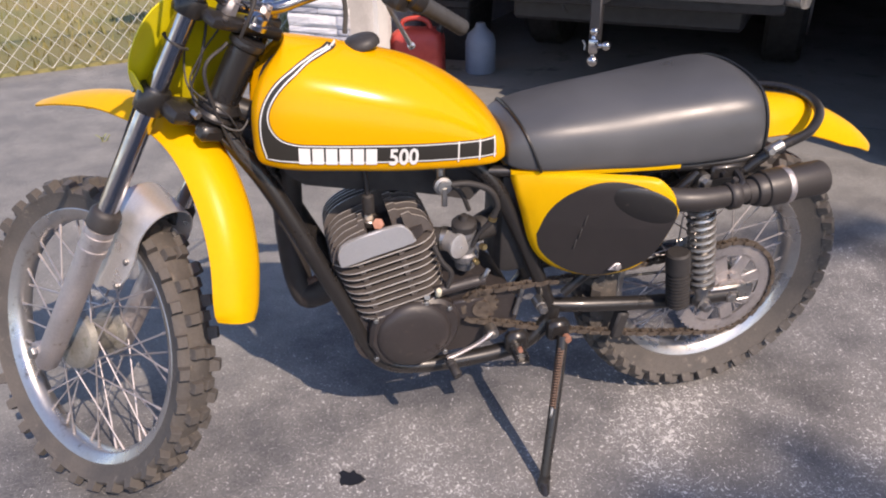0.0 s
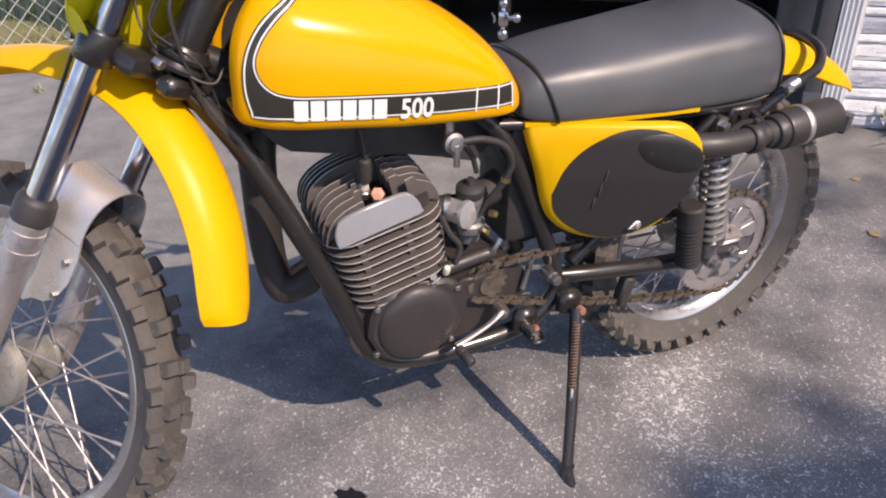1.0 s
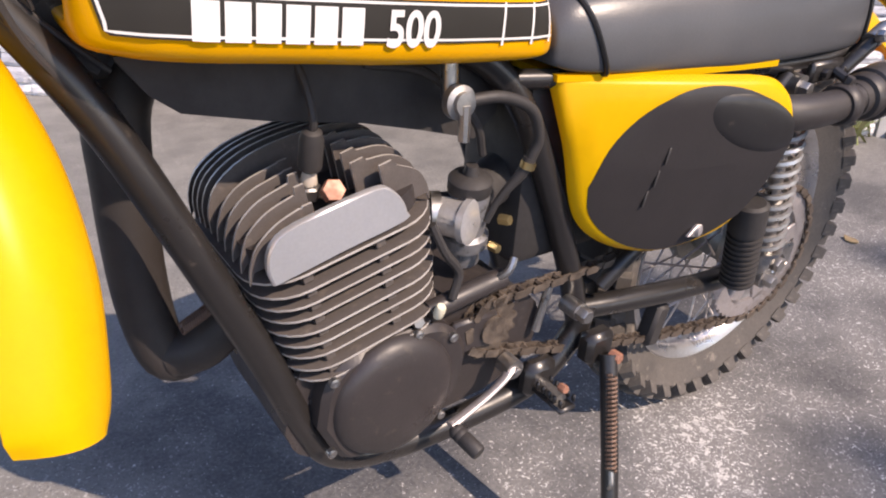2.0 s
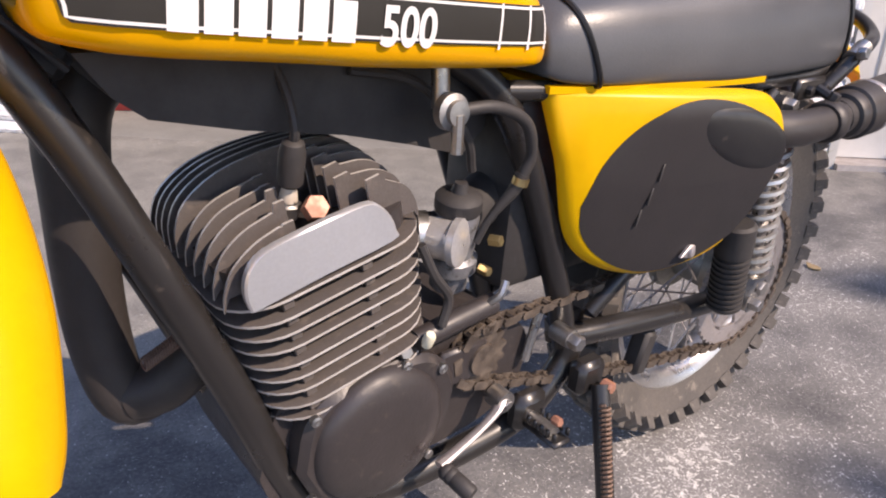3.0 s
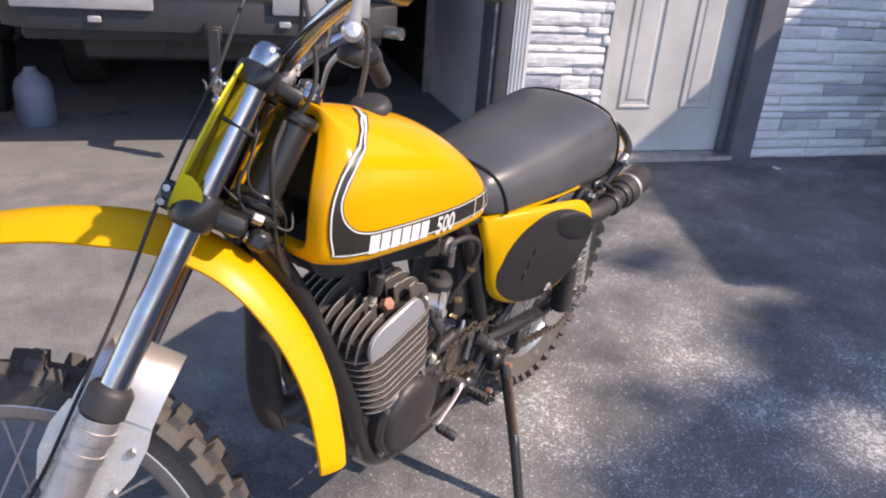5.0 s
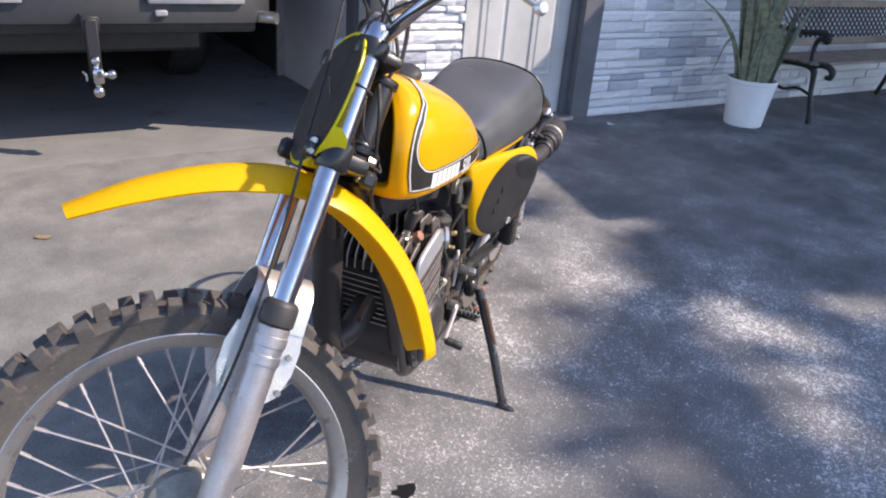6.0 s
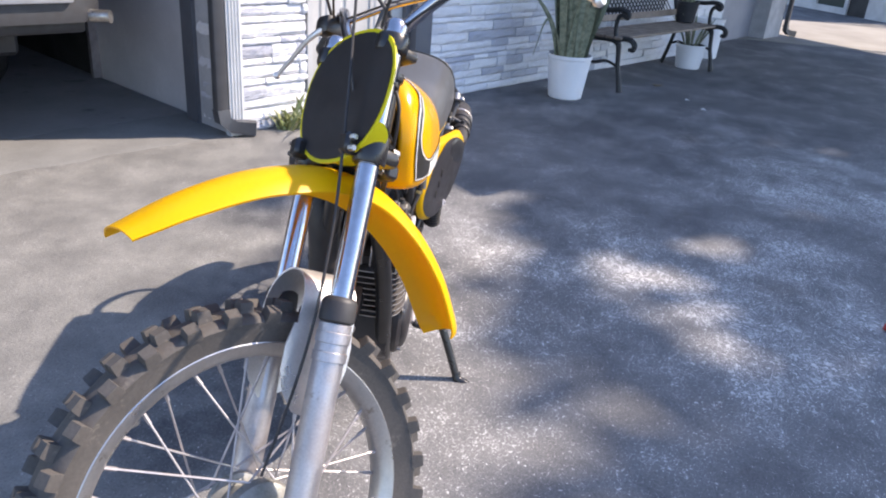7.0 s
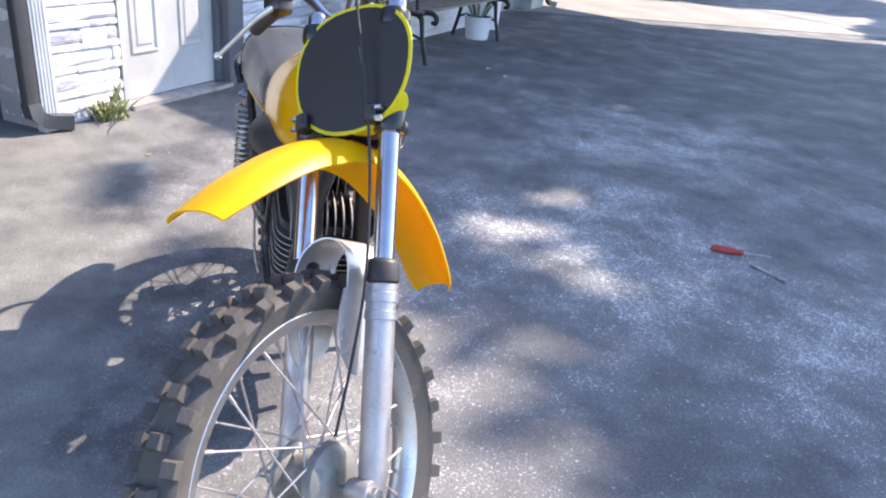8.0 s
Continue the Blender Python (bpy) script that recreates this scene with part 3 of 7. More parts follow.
# the stripe: along the bottom, round the front and up over the shoulder
outer = [(-0.520, 0.761), (-0.62, 0.769), (-0.74, 0.778), (-0.85, 0.786), (-0.945, 0.792), (-0.951, 0.824), (-0.951, 0.850), (-0.947, 0.873), (-0.936, 0.899), (-0.914, 0.927), (-0.880, 0.950), (-0.847, 0.963), (-0.826, 0.9675), (-0.813, 0.9695)]
inner = [(-0.520, 0.797), (-0.62, 0.805), (-0.74, 0.814), (-0.85, 0.822), (-0.900, 0.828), (-0.922, 0.841), (-0.931, 0.862), (-0.927, 0.884), (-0.911, 0.909), (-0.885, 0.932), (-0.853, 0.951), (-0.826, 0.9585), (-0.808, 0.9625), (-0.797, 0.9650)]
o3 = [(p.x, p.z) for p in spline([(x, 0, z) for x, z in outer[4:]], 5)]
i3 = [(p.x, p.z) for p in spline([(x, 0, z) for x, z in inner], 5)]
full_outer = outer[:4] + o3


def resample(line, n):
    ps = [Vector(p) for p in line]
    acc = [0.0]
    for a, b in zip(ps, ps[1:]):
        acc.append(acc[-1] + (b - a).length)
    ts = np.linspace(0, acc[-1], n)
    return list(zip(np.interp(ts, acc, [p.x for p in ps]).tolist(), np.interp(ts, acc, [p.y for p in ps]).tolist()))


def strip_on_tank(a, b, lift, name, mt, parent, n=90, label=""):
    """A band on the tank's left flank between two lines in x, z."""
    bm = bmesh.new()
    grid = []
    for p, q in zip(resample(a, n), resample(b, n)):
        row = []
        for k in range(5):
            x, z = p[0] + (q[0] - p[0]) * k / 4, p[1] + (q[1] - p[1]) * k / 4
            row.append(bm.verts.new((x, -tank_y(x, z) - lift, z)))
        grid.append(row)
    for r1, r2 in zip(grid, grid[1:]):
        for k in range(4):
            bm.faces.new((r1[k], r1[k + 1], r2[k + 1], r2[k]))
    return part(name, bm, mt, parent, label, angle=80)


stripe = strip_on_tank(full_outer, i3, 0.0012, "stripe", DECAL_BLACK, tank, label="black decal stripe")


def ribbon(line, wd):
    """Outline of a thin line of width wd."""
    a, b = [], []
    for i, p in enumerate(line):
        d = Vector(line[min(i + 1, len(line) - 1)]) - Vector(line[max(i - 1, 0)])
        n = Vector((-d.y, d.x)).normalized() * (wd / 2)
        a.append(tuple(Vector(p) + n))
        b.append(tuple(Vector(p) - n))
    return a + b[::-1]


def shifted(line, dist):
    out = []
    for i, p in enumerate(line):
        d = Vector(line[min(i + 1, len(line) - 1)]) - Vector(line[max(i - 1, 0)])
        out.append(tuple(Vector(p) + Vector((-d.y, d.x)).normalized() * dist))
    return out


strip_on_tank(shifted(full_outer, -0.0018), shifted(full_outer, -0.0040), 0.0018, "stripe_edge", DECAL_WHITE, tank)
strip_on_tank(shifted(i3, 0.0018), shifted(i3, 0.0040), 0.0018, "stripe_edge", DECAL_WHITE, tank)
for x in (-0.598, -0.555, -0.522):
    on_tank(ribbon([(x - 0.002, 0.758 + (-0.52 - x) * 0.08), (x, 0.797 + (-0.52 - x) * 0.08)], 0.003), 0.0019, "stripe_bar", DECAL_WHITE, tank)

# six plain white blocks, then the model number
x0, adv = -0.8895, 0.0234
for k in range(6):
    x = x0 + adv * k
    z0 = 0.7885 - (x - x0) * 0.083
    wd, ht, lean = 0.0198, 0.0300, 0.0015
    on_tank([(x, z0), (x + wd, z0 - 0.0015), (x + wd + lean, z0 + ht - 0.0015), (x + lean, z0 + ht)], 0.0021, "mark_block", DECAL_WHITE, tank)

def lettering(text, name, mt, parent, size, place, squeeze=1.0, bold=0.0):
    cu = bpy.data.curves.new(name, "FONT")
    cu.body, cu.size, cu.resolution_u, cu.offset = text, size, 6, bold
    tmp = new(name, cu)
    bpy.context.view_layer.update()
    me = bpy.data.meshes.new_from_object(tmp.evaluated_get(bpy.context.evaluated_depsgraph_get()))
    bpy.data.objects.remove(tmp)
    bm = bmesh.new()
    bm.from_mesh(me)
    for v in bm.verts:
        v.co = Vector(place(v.co.x * squeeze, v.co.y))
    return part(name, bm, mt, parent, smooth=False)


def number_place(u, v):
    x, z = -0.732 + u + 0.08 * v, 0.7752 + v - u * 0.075
    return x, -tank_y(x, z) - 0.0026, z


lettering("500", "model_number", DECAL_WHITE, tank, 0.0425, number_place, 0.86, 0.0010)
cap = part("filler_cap", lathe([(0.030, 0.0), (0.034, 0.002), (0.035, 0.007), (0.032, 0.015), (0.026, 0.020), (0.012, 0.022), (0, 0.0225)], (-0.748, 0, 0.950), (-0.22, 0, 1), 32), RUBBER, bike, "black filler cap")

# ---- seat
SX = [-0.492, -0.47, -0.42, -0.36, -0.22, -0.09, 0.0, 0.025, 0.043, 0.054]
STOP = [0.786, 0.808, 0.820, 0.828, 0.845, 0.861, 0.872, 0.869, 0.856, 0.832]
SBOT = [0.724, 0.716, 0.712, 0.709, 0.706, 0.707, 0.711, 0.714, 0.716, 0.722]
SHALF = [0.092, 0.105, 0.122, 0.132, 0.148, 0.160, 0.166, 0.165, 0.158, 0.147]
SSEC = [(0, 0), (0.90, 0.0), (0.97, 0.02), (1.0, 0.10), (0.998, 0.28), (0.98, 0.45), (0.935, 0.62), (0.85, 0.76), (0.70, 0.88), (0.40, 0.97), (0, 1)]


def seat_ring(x, grow=0.0):
    h, b, w = curve1(x, SX, STOP), curve1(x, SX, SBOT), curve1(x, SX, SHALF)
    right = [((w + grow) * p, b - grow + (h - b + 2 * grow) * q) for p, q in SSEC]
    return [Vector((x, y, z)) for y, z in right + [(-y, z) for y, z in right[-2:0:-1]]]


xs = [-0.492, -0.485, -0.47, -0.445, -0.41] + [-0.37 + 0.04 * k for k in range(9)] + [-0.02, 0.012, 0.032, 0.046, 0.054]
bm = skin(bmesh.new(), [seat_ring(x) for x in xs])
for v in bm.verts:
    v.co.z += 0.0022 * noise.noise(v.co * 9)
    v.co.y += 0.002 * noise.noise(v.co * 7 + Vector((5, 0, 0)))
seat = part("seat", bm, VINYL, bike, "black grained vinyl seat", angle=70)
smooth_mesh(seat, 2)
for xa, xb_ in ((-0.487, -0.425), (0.032, 0.036)):
    a, b = seat_ring(xa, 0.0008), seat_ring(xb_, 0.0008)
    n = len(a)
    ps = []
    for k in range(1, n):
        p = a[k]
        t = min(max((p.z - 0.722) / 0.12, 0), 1)
        x = xb_ + (xa - xb_) * t ** 0.9
        ps.append(seat_ring(x, 0.0008)[k])
    part("piping", tube(ps, 0.0032, 6, 3), PIPING, seat)
part("seat_base", skin(bmesh.new(), [[Vector((x, s * curve1(x, SX, SHALF) * 0.97, z)) for s, z in ((-1, 0.712), (1, 0.712), (1, 0.704), (-1, 0.704))] for x in (-0.48, -0.38, -0.28, -0.20, -0.14)]), YELLOW_PLASTIC, bike, "yellow seat base edge")

# ---- side panel: bows outwards to the rear
PANEL = [(-0.482, 0.710), (-0.46, 0.632), (-0.438, 0.552), (-0.415, 0.512), (-0.378, 0.486), (-0.325, 0.472), (-0.275, 0.476), (-0.225, 0.498), (-0.19, 0.545), (-0.172, 0.60), (-0.163, 0.635), (-0.170, 0.660), (-0.184, 0.685), (-0.205, 0.704), (-0.235, 0.709)]


def panel_y(x, z):
    t = max(x + 0.48, 0) / 0.31
    return -(0.098 + 0.115 * t ** 0.85) + 0.10 * max(0.60 - z, 0) + 0.25 * max(z - 0.685, 0)


def flank(outline, lift, thick, name, mt, parent, label="", dome=0.0, mid=None):
    """A bowed sheet on the left flank from an outline in x, z; a domed one rises towards mid."""
    bm = bmesh.new()
    cx, cz = mid or (sum(p[0] for p in outline) / len(outline), sum(p[1] for p in outline) / len(outline))
    rings = []
    for k in (0.0, 0.3, 0.55, 0.78, 0.93, 1.0):
        ring = []
        for x, z in outline:
            px, pz = cx + (x - cx) * max(k, 0.01), cz + (z - cz) * max(k, 0.01)
            rise = dome * (1 - k ** 2.5)
            ring.append((px, panel_y(px, pz) - lift - rise + (thick * 0.6 if k == 1.0 else 0), pz))
        rings.append(ring)
    rings.append([(x, panel_y(x, z) - lift + thick, z) for x, z in outline])
    return part(name, skin(bm, rings), mt, parent, label, angle=50)


po = [(p.x, p.z) for p in spline([(x, 0, z) for x, z in PANEL[1:]], 4)]
panel = flank([PANEL[0]] + po, 0.0, 0.012, "side_panel", YELLOW_PLASTIC, bike, "yellow side panel with black number field")
ov = [(p.x, p.z) for p in spline([(x, 0, z) for x, z in [(-0.428, 0.575), (-0.412, 0.625), (-0.382, 0.664), (-0.34, 0.690), (-0.295, 0.700), (-0.245, 0.694), (-0.20, 0.672), (-0.168, 0.636), (-0.163, 0.61), (-0.185, 0.55), (-0.24, 0.50), (-0.30, 0.478), (-0.35, 0.484), (-0.393, 0.508), (-0.42, 0.54), (-0.428, 0.575)]], 4)[:-1]]


def inside_panel(x, z, m=0.006):
    """Pull a point of the field back within the panel's lower edge."""
    c = Vector((-0.30, 0.60))
    p = Vector((x, z))
    best = 1.0
    ring = [PANEL[0]] + po
    for q1, q2 in zip(ring, ring[1:] + ring[:1]):
        a, b = Vector(q1) - c, Vector(q2) - c
        d = p - c
        den = d.x * (b.y - a.y) - d.y * (b.x - a.x)
        if abs(den) < 1e-9:
            continue
        t = (a.x * (b.y - a.y) - a.y * (b.x - a.x)) / den
        s = (a.x * d.y - a.y * d.x) / den
        if t > 0 and 0 <= s <= 1:
            best = min(best, t - m / d.length)
    return tuple(c + (p - c) * best)


ov = [inside_panel(x, z) for x, z in ov]
field = flank(ov, 0.0015, 0.001, "panel_field", PLATE_BLACK, panel, "matt black oval number field")
bul = [(-0.230 + 0.068 * math.cos(a) * math.cos(-0.36) - 0.034 * math.sin(a) * math.sin(-0.36), 0.652 + 0.068 * math.cos(a) * math.sin(-0.36) + 0.034 * math.sin(a) * math.cos(-0.36)) for a in (2 * math.pi * k / 28 for k in range(28))]
flank([inside_panel(x, z, 0.006) for x, z in bul], 0.0012, 0.001, "panel_bulge", FRAME_BLACK, panel, dome=0.005)
pb = bmesh.new()
skin(pb, [[(-0.264 + u * k, panel_y(-0.264, 0.503) - w, 0.503 + v * k) for u, v in ((-0.020, -0.004), (-0.004, 0.010), (0.020, 0.006), (0.004, -0.010))] for w, k in ((0.0, 1.0), (0.0035, 1.0), (0.0045, 0.88))])
lathe([(0.007, -0.001), (0.007, 0.003), (0.005, 0.004), (0, 0.004)], (-0.264, panel_y(-0.264, 0.503) - 0.004, 0.503), (0.25, -1, 0.1), 14, pb)
part("panel_bolt", pb, ALLOY_DULL, panel, "bright fixing bolt")
for dx, dz in ((0.006, 0.030), (-0.001, 0.0), (-0.008, -0.028)):
    x, z = -0.345 + dx, 0.585 + dz
    part("panel_slot", box((0.004, 0.002, 0.022), Matrix.Translation((x, panel_y(x, z) - 0.0028, z)) @ pose(0, 0, 0, 0, 14, 0), 0.0008), RUBBER, panel)

# ---- engine: cylinder axes e fore and aft, s up the barrel
TIP = radians(13)
CK, CE = Vector((-math.sin(TIP), 0, math.cos(TIP))), Vector((math.cos(TIP), 0, math.sin(TIP)))
C0 = Vector((-0.705, 0, 0.418))


def cy(e, y, s):
    return C0 + e * CE + s * CK + Vector((0, y, 0))


def rounded(w, h, r, n=6):
    out = []
    for cx, cz, a0 in ((w - r, h - r, 0), (-w + r, h - r, 90), (-w + r, -h + r, 180), (w - r, -h + r, 270)):
        for k in range(n + 1):
            a = radians(a0 + 90 * k / n)
            out.append((cx + r * math.cos(a), cz + r * math.sin(a)))
    return out


def two_tone(ob, mt, pick):
    ob.data.materials.append(mt)
    for p in ob.data.polygons:
        if pick(p):
            p.material_index = 1
    return ob


barrel = part("cylinder_barrel", slab(rounded(0.066, 0.07, 0.05), 0.17, lambda u, v, w: cy(u, v, w)), ENGINE_BLACK, bike, "black cast cylinder barrel")
for k in range(9):
    g = 0.0015 * math.sin(k * 2.1)
    wide = 0.098 + 0.0016 * k
    fin = part("cooling_fin", slab(rounded(wide, 0.112 + g, 0.052), 0.0028, lambda u, v, w, k=k: cy(u, v, 0.008 + 0.0176 * k + w), bevel=0.0), FIN_BLACK, barrel, "cast cooling fin with bare worn edge", angle=30)
    two_tone(fin, FIN_EDGE, lambda p: abs(p.normal.dot(CK)) < 0.5)
for k in range(8):
    for e, y in ((-0.055, -0.098), (0.03, -0.098), (-0.085, -0.07)):
        part("fin_rib", box((0.012, 0.012, 0.0135), Matrix.Translation(cy(e, y, 0.0189 + 0.0176 * k)) @ pose(0, 0, 0, 0, -13, 0), 0.001), FIN_BLACK, barrel)
headb = part("cylinder_head", slab(rounded(0.098, 0.104, 0.045), 0.022, lambda u, v, w: cy(u, v, 0.160 + w)), ENGINE_BLACK, bike, "black finned cylinder head")
bad = [(-0.092, 0.0), (-0.02, 0.001), (0.058, 0.003), (0.063, 0.012), (0.060, 0.028), (0.050, 0.044), (0.034, 0.052), (-0.02, 0.053), (-0.066, 0.050), (-0.085, 0.038), (-0.093, 0.018)]
bad = [(p.x, p.y) for p in spline([(x, y, 0) for x, y in bad + bad[:1]], 3)[:-1]]
part("head_plate", slab(bad, 0.008, lambda u, v, w: cy(u, -0.104 - w - 0.05 * max(0.0, 0.03 - v), 0.156 + v), bevel=0.002), BADGE_ALLOY, headb, "satin bare alloy plate on the cylinder head")
def head_fin(outline, y):
    fin = part("head_fin", slab(outline, 0.0032, lambda u, v, w: cy(u, y + w - 0.0015, 0.178 + v)), FIN_BLACK, headb, "upright head fin with bare worn edge", angle=30)
    two_tone(fin, FIN_EDGE, lambda p: abs(p.normal.y) < 0.5)


for k, y in enumerate((-0.088, -0.069, -0.050, -0.031, -0.012, 0.007, 0.026, 0.045, 0.064, 0.084)):
    low = 0.014 * (abs(y) / 0.084) ** 1.6
    if y > 0.0:
        # the far fins run the whole length under one arch
        arch = [(0.104, 0.0), (0.101, 0.020), (0.086, 0.040), (0.055, 0.054), (0.0, 0.060), (-0.05, 0.056), (-0.086, 0.040), (-0.103, 0.016), (-0.108, -0.012)]
        bend = [(p.x, p.y - low) for p in spline([(u, v, 0) for u, v in arch], 3)]
        head_fin([(-0.100, -0.014), (0.100, -0.014)] + bend, y)
        continue
    step = 0.007 if k in (1, 2) else 0.0
    arch = [(-0.040 + 0.004 * k, 0.046), (-0.066, 0.040), (-0.090, 0.026), (-0.103, 0.006), (-0.108, -0.012)]
    bend = [(p.x, p.y - low) for p in spline([(u, v, 0) for u, v in arch], 4)]
    inner = -0.026 + 0.003 * k
    head_fin([(-0.100, -0.014), (inner, -0.014), (inner, 0.047 - low + step), (inner - 0.010, 0.047 - low + step), (inner - 0.012, 0.045 - low)] + bend, y)
    e0 = 0.052 if k == 0 else 0.030
    arch = [(0.104, -0.008), (0.103, 0.012), (0.094, 0.032), (0.074, 0.046), (e0 + 0.018, 0.051)]
    bend = [(p.x, p.y - low) for p in spline([(u, v, 0) for u, v in arch], 4)]
    head_fin([(e0, -0.014), (0.100, -0.014)] + bend + [(e0 + 0.015, 0.055 - low), (e0, 0.054 - low)], y)
# plug, lead and copper coloured stud
ax = Vector((-0.02, -0.22, 1)).normalized()
plug = part("spark_plug", lathe([(0.011, 0), (0.013, 0.002), (0.013, 0.014), (0.010, 0.016), (0.009, 0.02)], cy(-0.014, -0.046, 0.192), ax, 6), STEEL, headb)
part("plug_insulator", lathe([(0.009, 0.018), (0.008, 0.026), (0.0065, 0.032), (0.0065, 0.04)], cy(-0.014, -0.046, 0.192), ax, 16), PORCELAIN, plug)
pc = cy(-0.014, -0.046, 0.192) + ax * 0.034
part("plug_cap", lathe([(0.009, 0.0), (0.0125, 0.004), (0.0125, 0.034), (0.010, 0.044), (0.006, 0.047)], pc, ax, 16), RUBBER, plug)
part("plug_lead", tube([pc + ax * 0.04, pc + ax * 0.06, (-0.765, -0.05, 0.725), (-0.775, -0.03, 0.76)], 0.0045, 8, 6), RUBBER, plug)
part("head_bolt", lathe([(0.0125, 0), (0.0125, 0.012), (0.0115, 0.0132), (0, 0.0132)], cy(0.004, -0.068, 0.199), Vector((-0.15, -0.80, 0.55)), 6), COPPER, headb, "coppery hexagon bolt")

# crankcase
CASE = [(-0.815, 0.335), (-0.80, 0.40), (-0.775, 0.43), (-0.70, 0.445), (-0.63, 0.462), (-0.56, 0.452), (-0.50, 0.435), (-0.452, 0.40), (-0.445, 0.35), (-0.47, 0.305), (-0.53, 0.283), (-0.62, 0.275), (-0.70, 0.268), (-0.76, 0.275), (-0.80, 0.298)]
co = [(p.x, p.z) for p in spline([(x, 0, z) for x, z in CASE + CASE[:1]], 3)[:-1]]
case = part("crankcase", slab(co, 0.17, lambda u, v, w: (u, 0.085 - w, v)), ENGINE_BLACK, bike, "black painted crankcase", angle=30)
COVER = [(-0.785, 0.345), (-0.775, 0.40), (-0.745, 0.428), (-0.70, 0.436), (-0.655, 0.44), (-0.615, 0.43), (-0.585, 0.39), (-0.59, 0.34), (-0.615, 0.30), (-0.66, 0.282), (-0.71, 0.276), (-0.755, 0.288)]
cv = [(p.x, p.z) for p in spline([(x, 0, z) for x, z in COVER + COVER[:1]], 3)[:-1]]
cover = part("ignition_cover", slab(cv, 0.03, lambda u, v, w: (u, -0.083 - w, v), bevel=0.008), ENGINE_BLACK, case, "satin black engine side cover", angle=40)
part("cover_dome", lathe([(0.082, -0.004), (0.080, 0.004), (0.075, 0.010), (0.066, 0.0145), (0.050, 0.0175), (0.028, 0.019), (0, 0.0195)], (-0.688, -0.112, 0.358), (0, -1, 0), 48), ENGINE_BLACK, cover)
for x, z in ((-0.768, 0.41), (-0.772, 0.31), (-0.61, 0.415), (-0.62, 0.30), (-0.66, 0.436)):
    part("cover_screw", lathe([(0.006, -0.002), (0.006, 0.004), (0.0035, 0.005), (0, 0.004)], (x, -0.113, z), (0, -1, 0), 14), STEEL, cover)
part("case_boss", tube([(-0.64, -0.10, 0.452), (-0.575, -0.10, 0.462), (-0.53, -0.10, 0.468)], 0.013, 12, 3), ENGINE_BLACK, case)
part("case_bolt", bolt(bmesh.new(), (-0.655, -0.098, 0.445), (-0.2, -0.9, 0.3), 0.008, 0.014), STEEL, case)
part("clutch_arm", tube([(-0.545, -0.10, 0.468), (-0.535, -0.115, 0.485), (-0.525, -0.112, 0.50)], 0.005, 8, 4), STEEL, case)
part("breather_cap", lathe([(0.006, 0), (0.0066, 0.002), (0.0066, 0.015), (0.005, 0.018), (0, 0.018)], (-0.634, -0.112, 0.452), (0, -0.4, 1), 16), CREAM, case, "cream plastic plug")

# front sprocket and chain
gear = []
for k in range(56):
    a, rr = 2 * math.pi * k / 56, (0.036, 0.043, 0.043, 0.036)[k % 4]
    gear.append((-0.537 + rr * math.cos(a), 0.394 + rr * math.sin(a)))
spk = slab(gear, 0.006, lambda u, v, w: (u, -0.091 - w, v))
lathe([(0.02, 0.001), (0.02, 0.012), (0, 0.012)], (-0.537, -0.094, 0.394), (0, -1, 0), 24, spk)
part("drive_sprocket", spk, CHAIN_STEEL, case)
part("sprocket_guard", box((0.07, 0.012, 0.05), Matrix.Translation((-0.565, -0.096, 0.395)), 0.004), ENGINE_BLACK, case)
RC = Vector((0.07, -0.094, 0.34))
rs = bmesh.new()
teeth = []
for k in range(96):
    a = 2 * math.pi * k / 96
    teeth.append(0.127 if k % 2 else 0.1215)
rings = []
for w, scl in ((0.003, 1), (-0.003, 1)):
    rings.append([RC + Vector((teeth[k] * math.cos(2 * math.pi * k / 96), w, teeth[k] * math.sin(2 * math.pi * k / 96))) for k in range(96)])
inn = [[RC + Vector((0.092 * math.cos(2 * math.pi * k / 96), w, 0.092 * math.sin(2 * math.pi * k / 96))) for k in range(96)] for w in (-0.003, 0.003)]
skin(rs, rings + inn, closed=True)
webs = []
for k in range(8):
    a = 2 * math.pi * k / 8 + 0.3
    c, s = math.cos(a), math.sin(a)
    webs.append(box((0.062, 0.006, 0.034), Matrix.Translation(RC + Vector((0.068 * c, 0, 0.068 * s))) @ pose(0, 0, 0, 0, -math.degrees(a), 0), 0.002))
lathe([(0.05, -0.003), (0.05, 0.004), (0.03, 0.006), (0.03, 0.014), (0, 0.014)], RC, (0, -1, 0), 28, rs)
for k in range(6):
    a = 2 * math.pi * k / 6 + 0.3
    bolt(rs, RC + Vector((0.042 * math.cos(a), -0.003, 0.042 * math.sin(a))), (0, -1, 0), 0.008, 0.01)
sprocket = part("rear_sprocket", rs, ALLOY_DULL, bike, "bare alloy rear sprocket")
for web in webs:
    part("sprocket_web", web, ALLOY_DULL, sprocket)


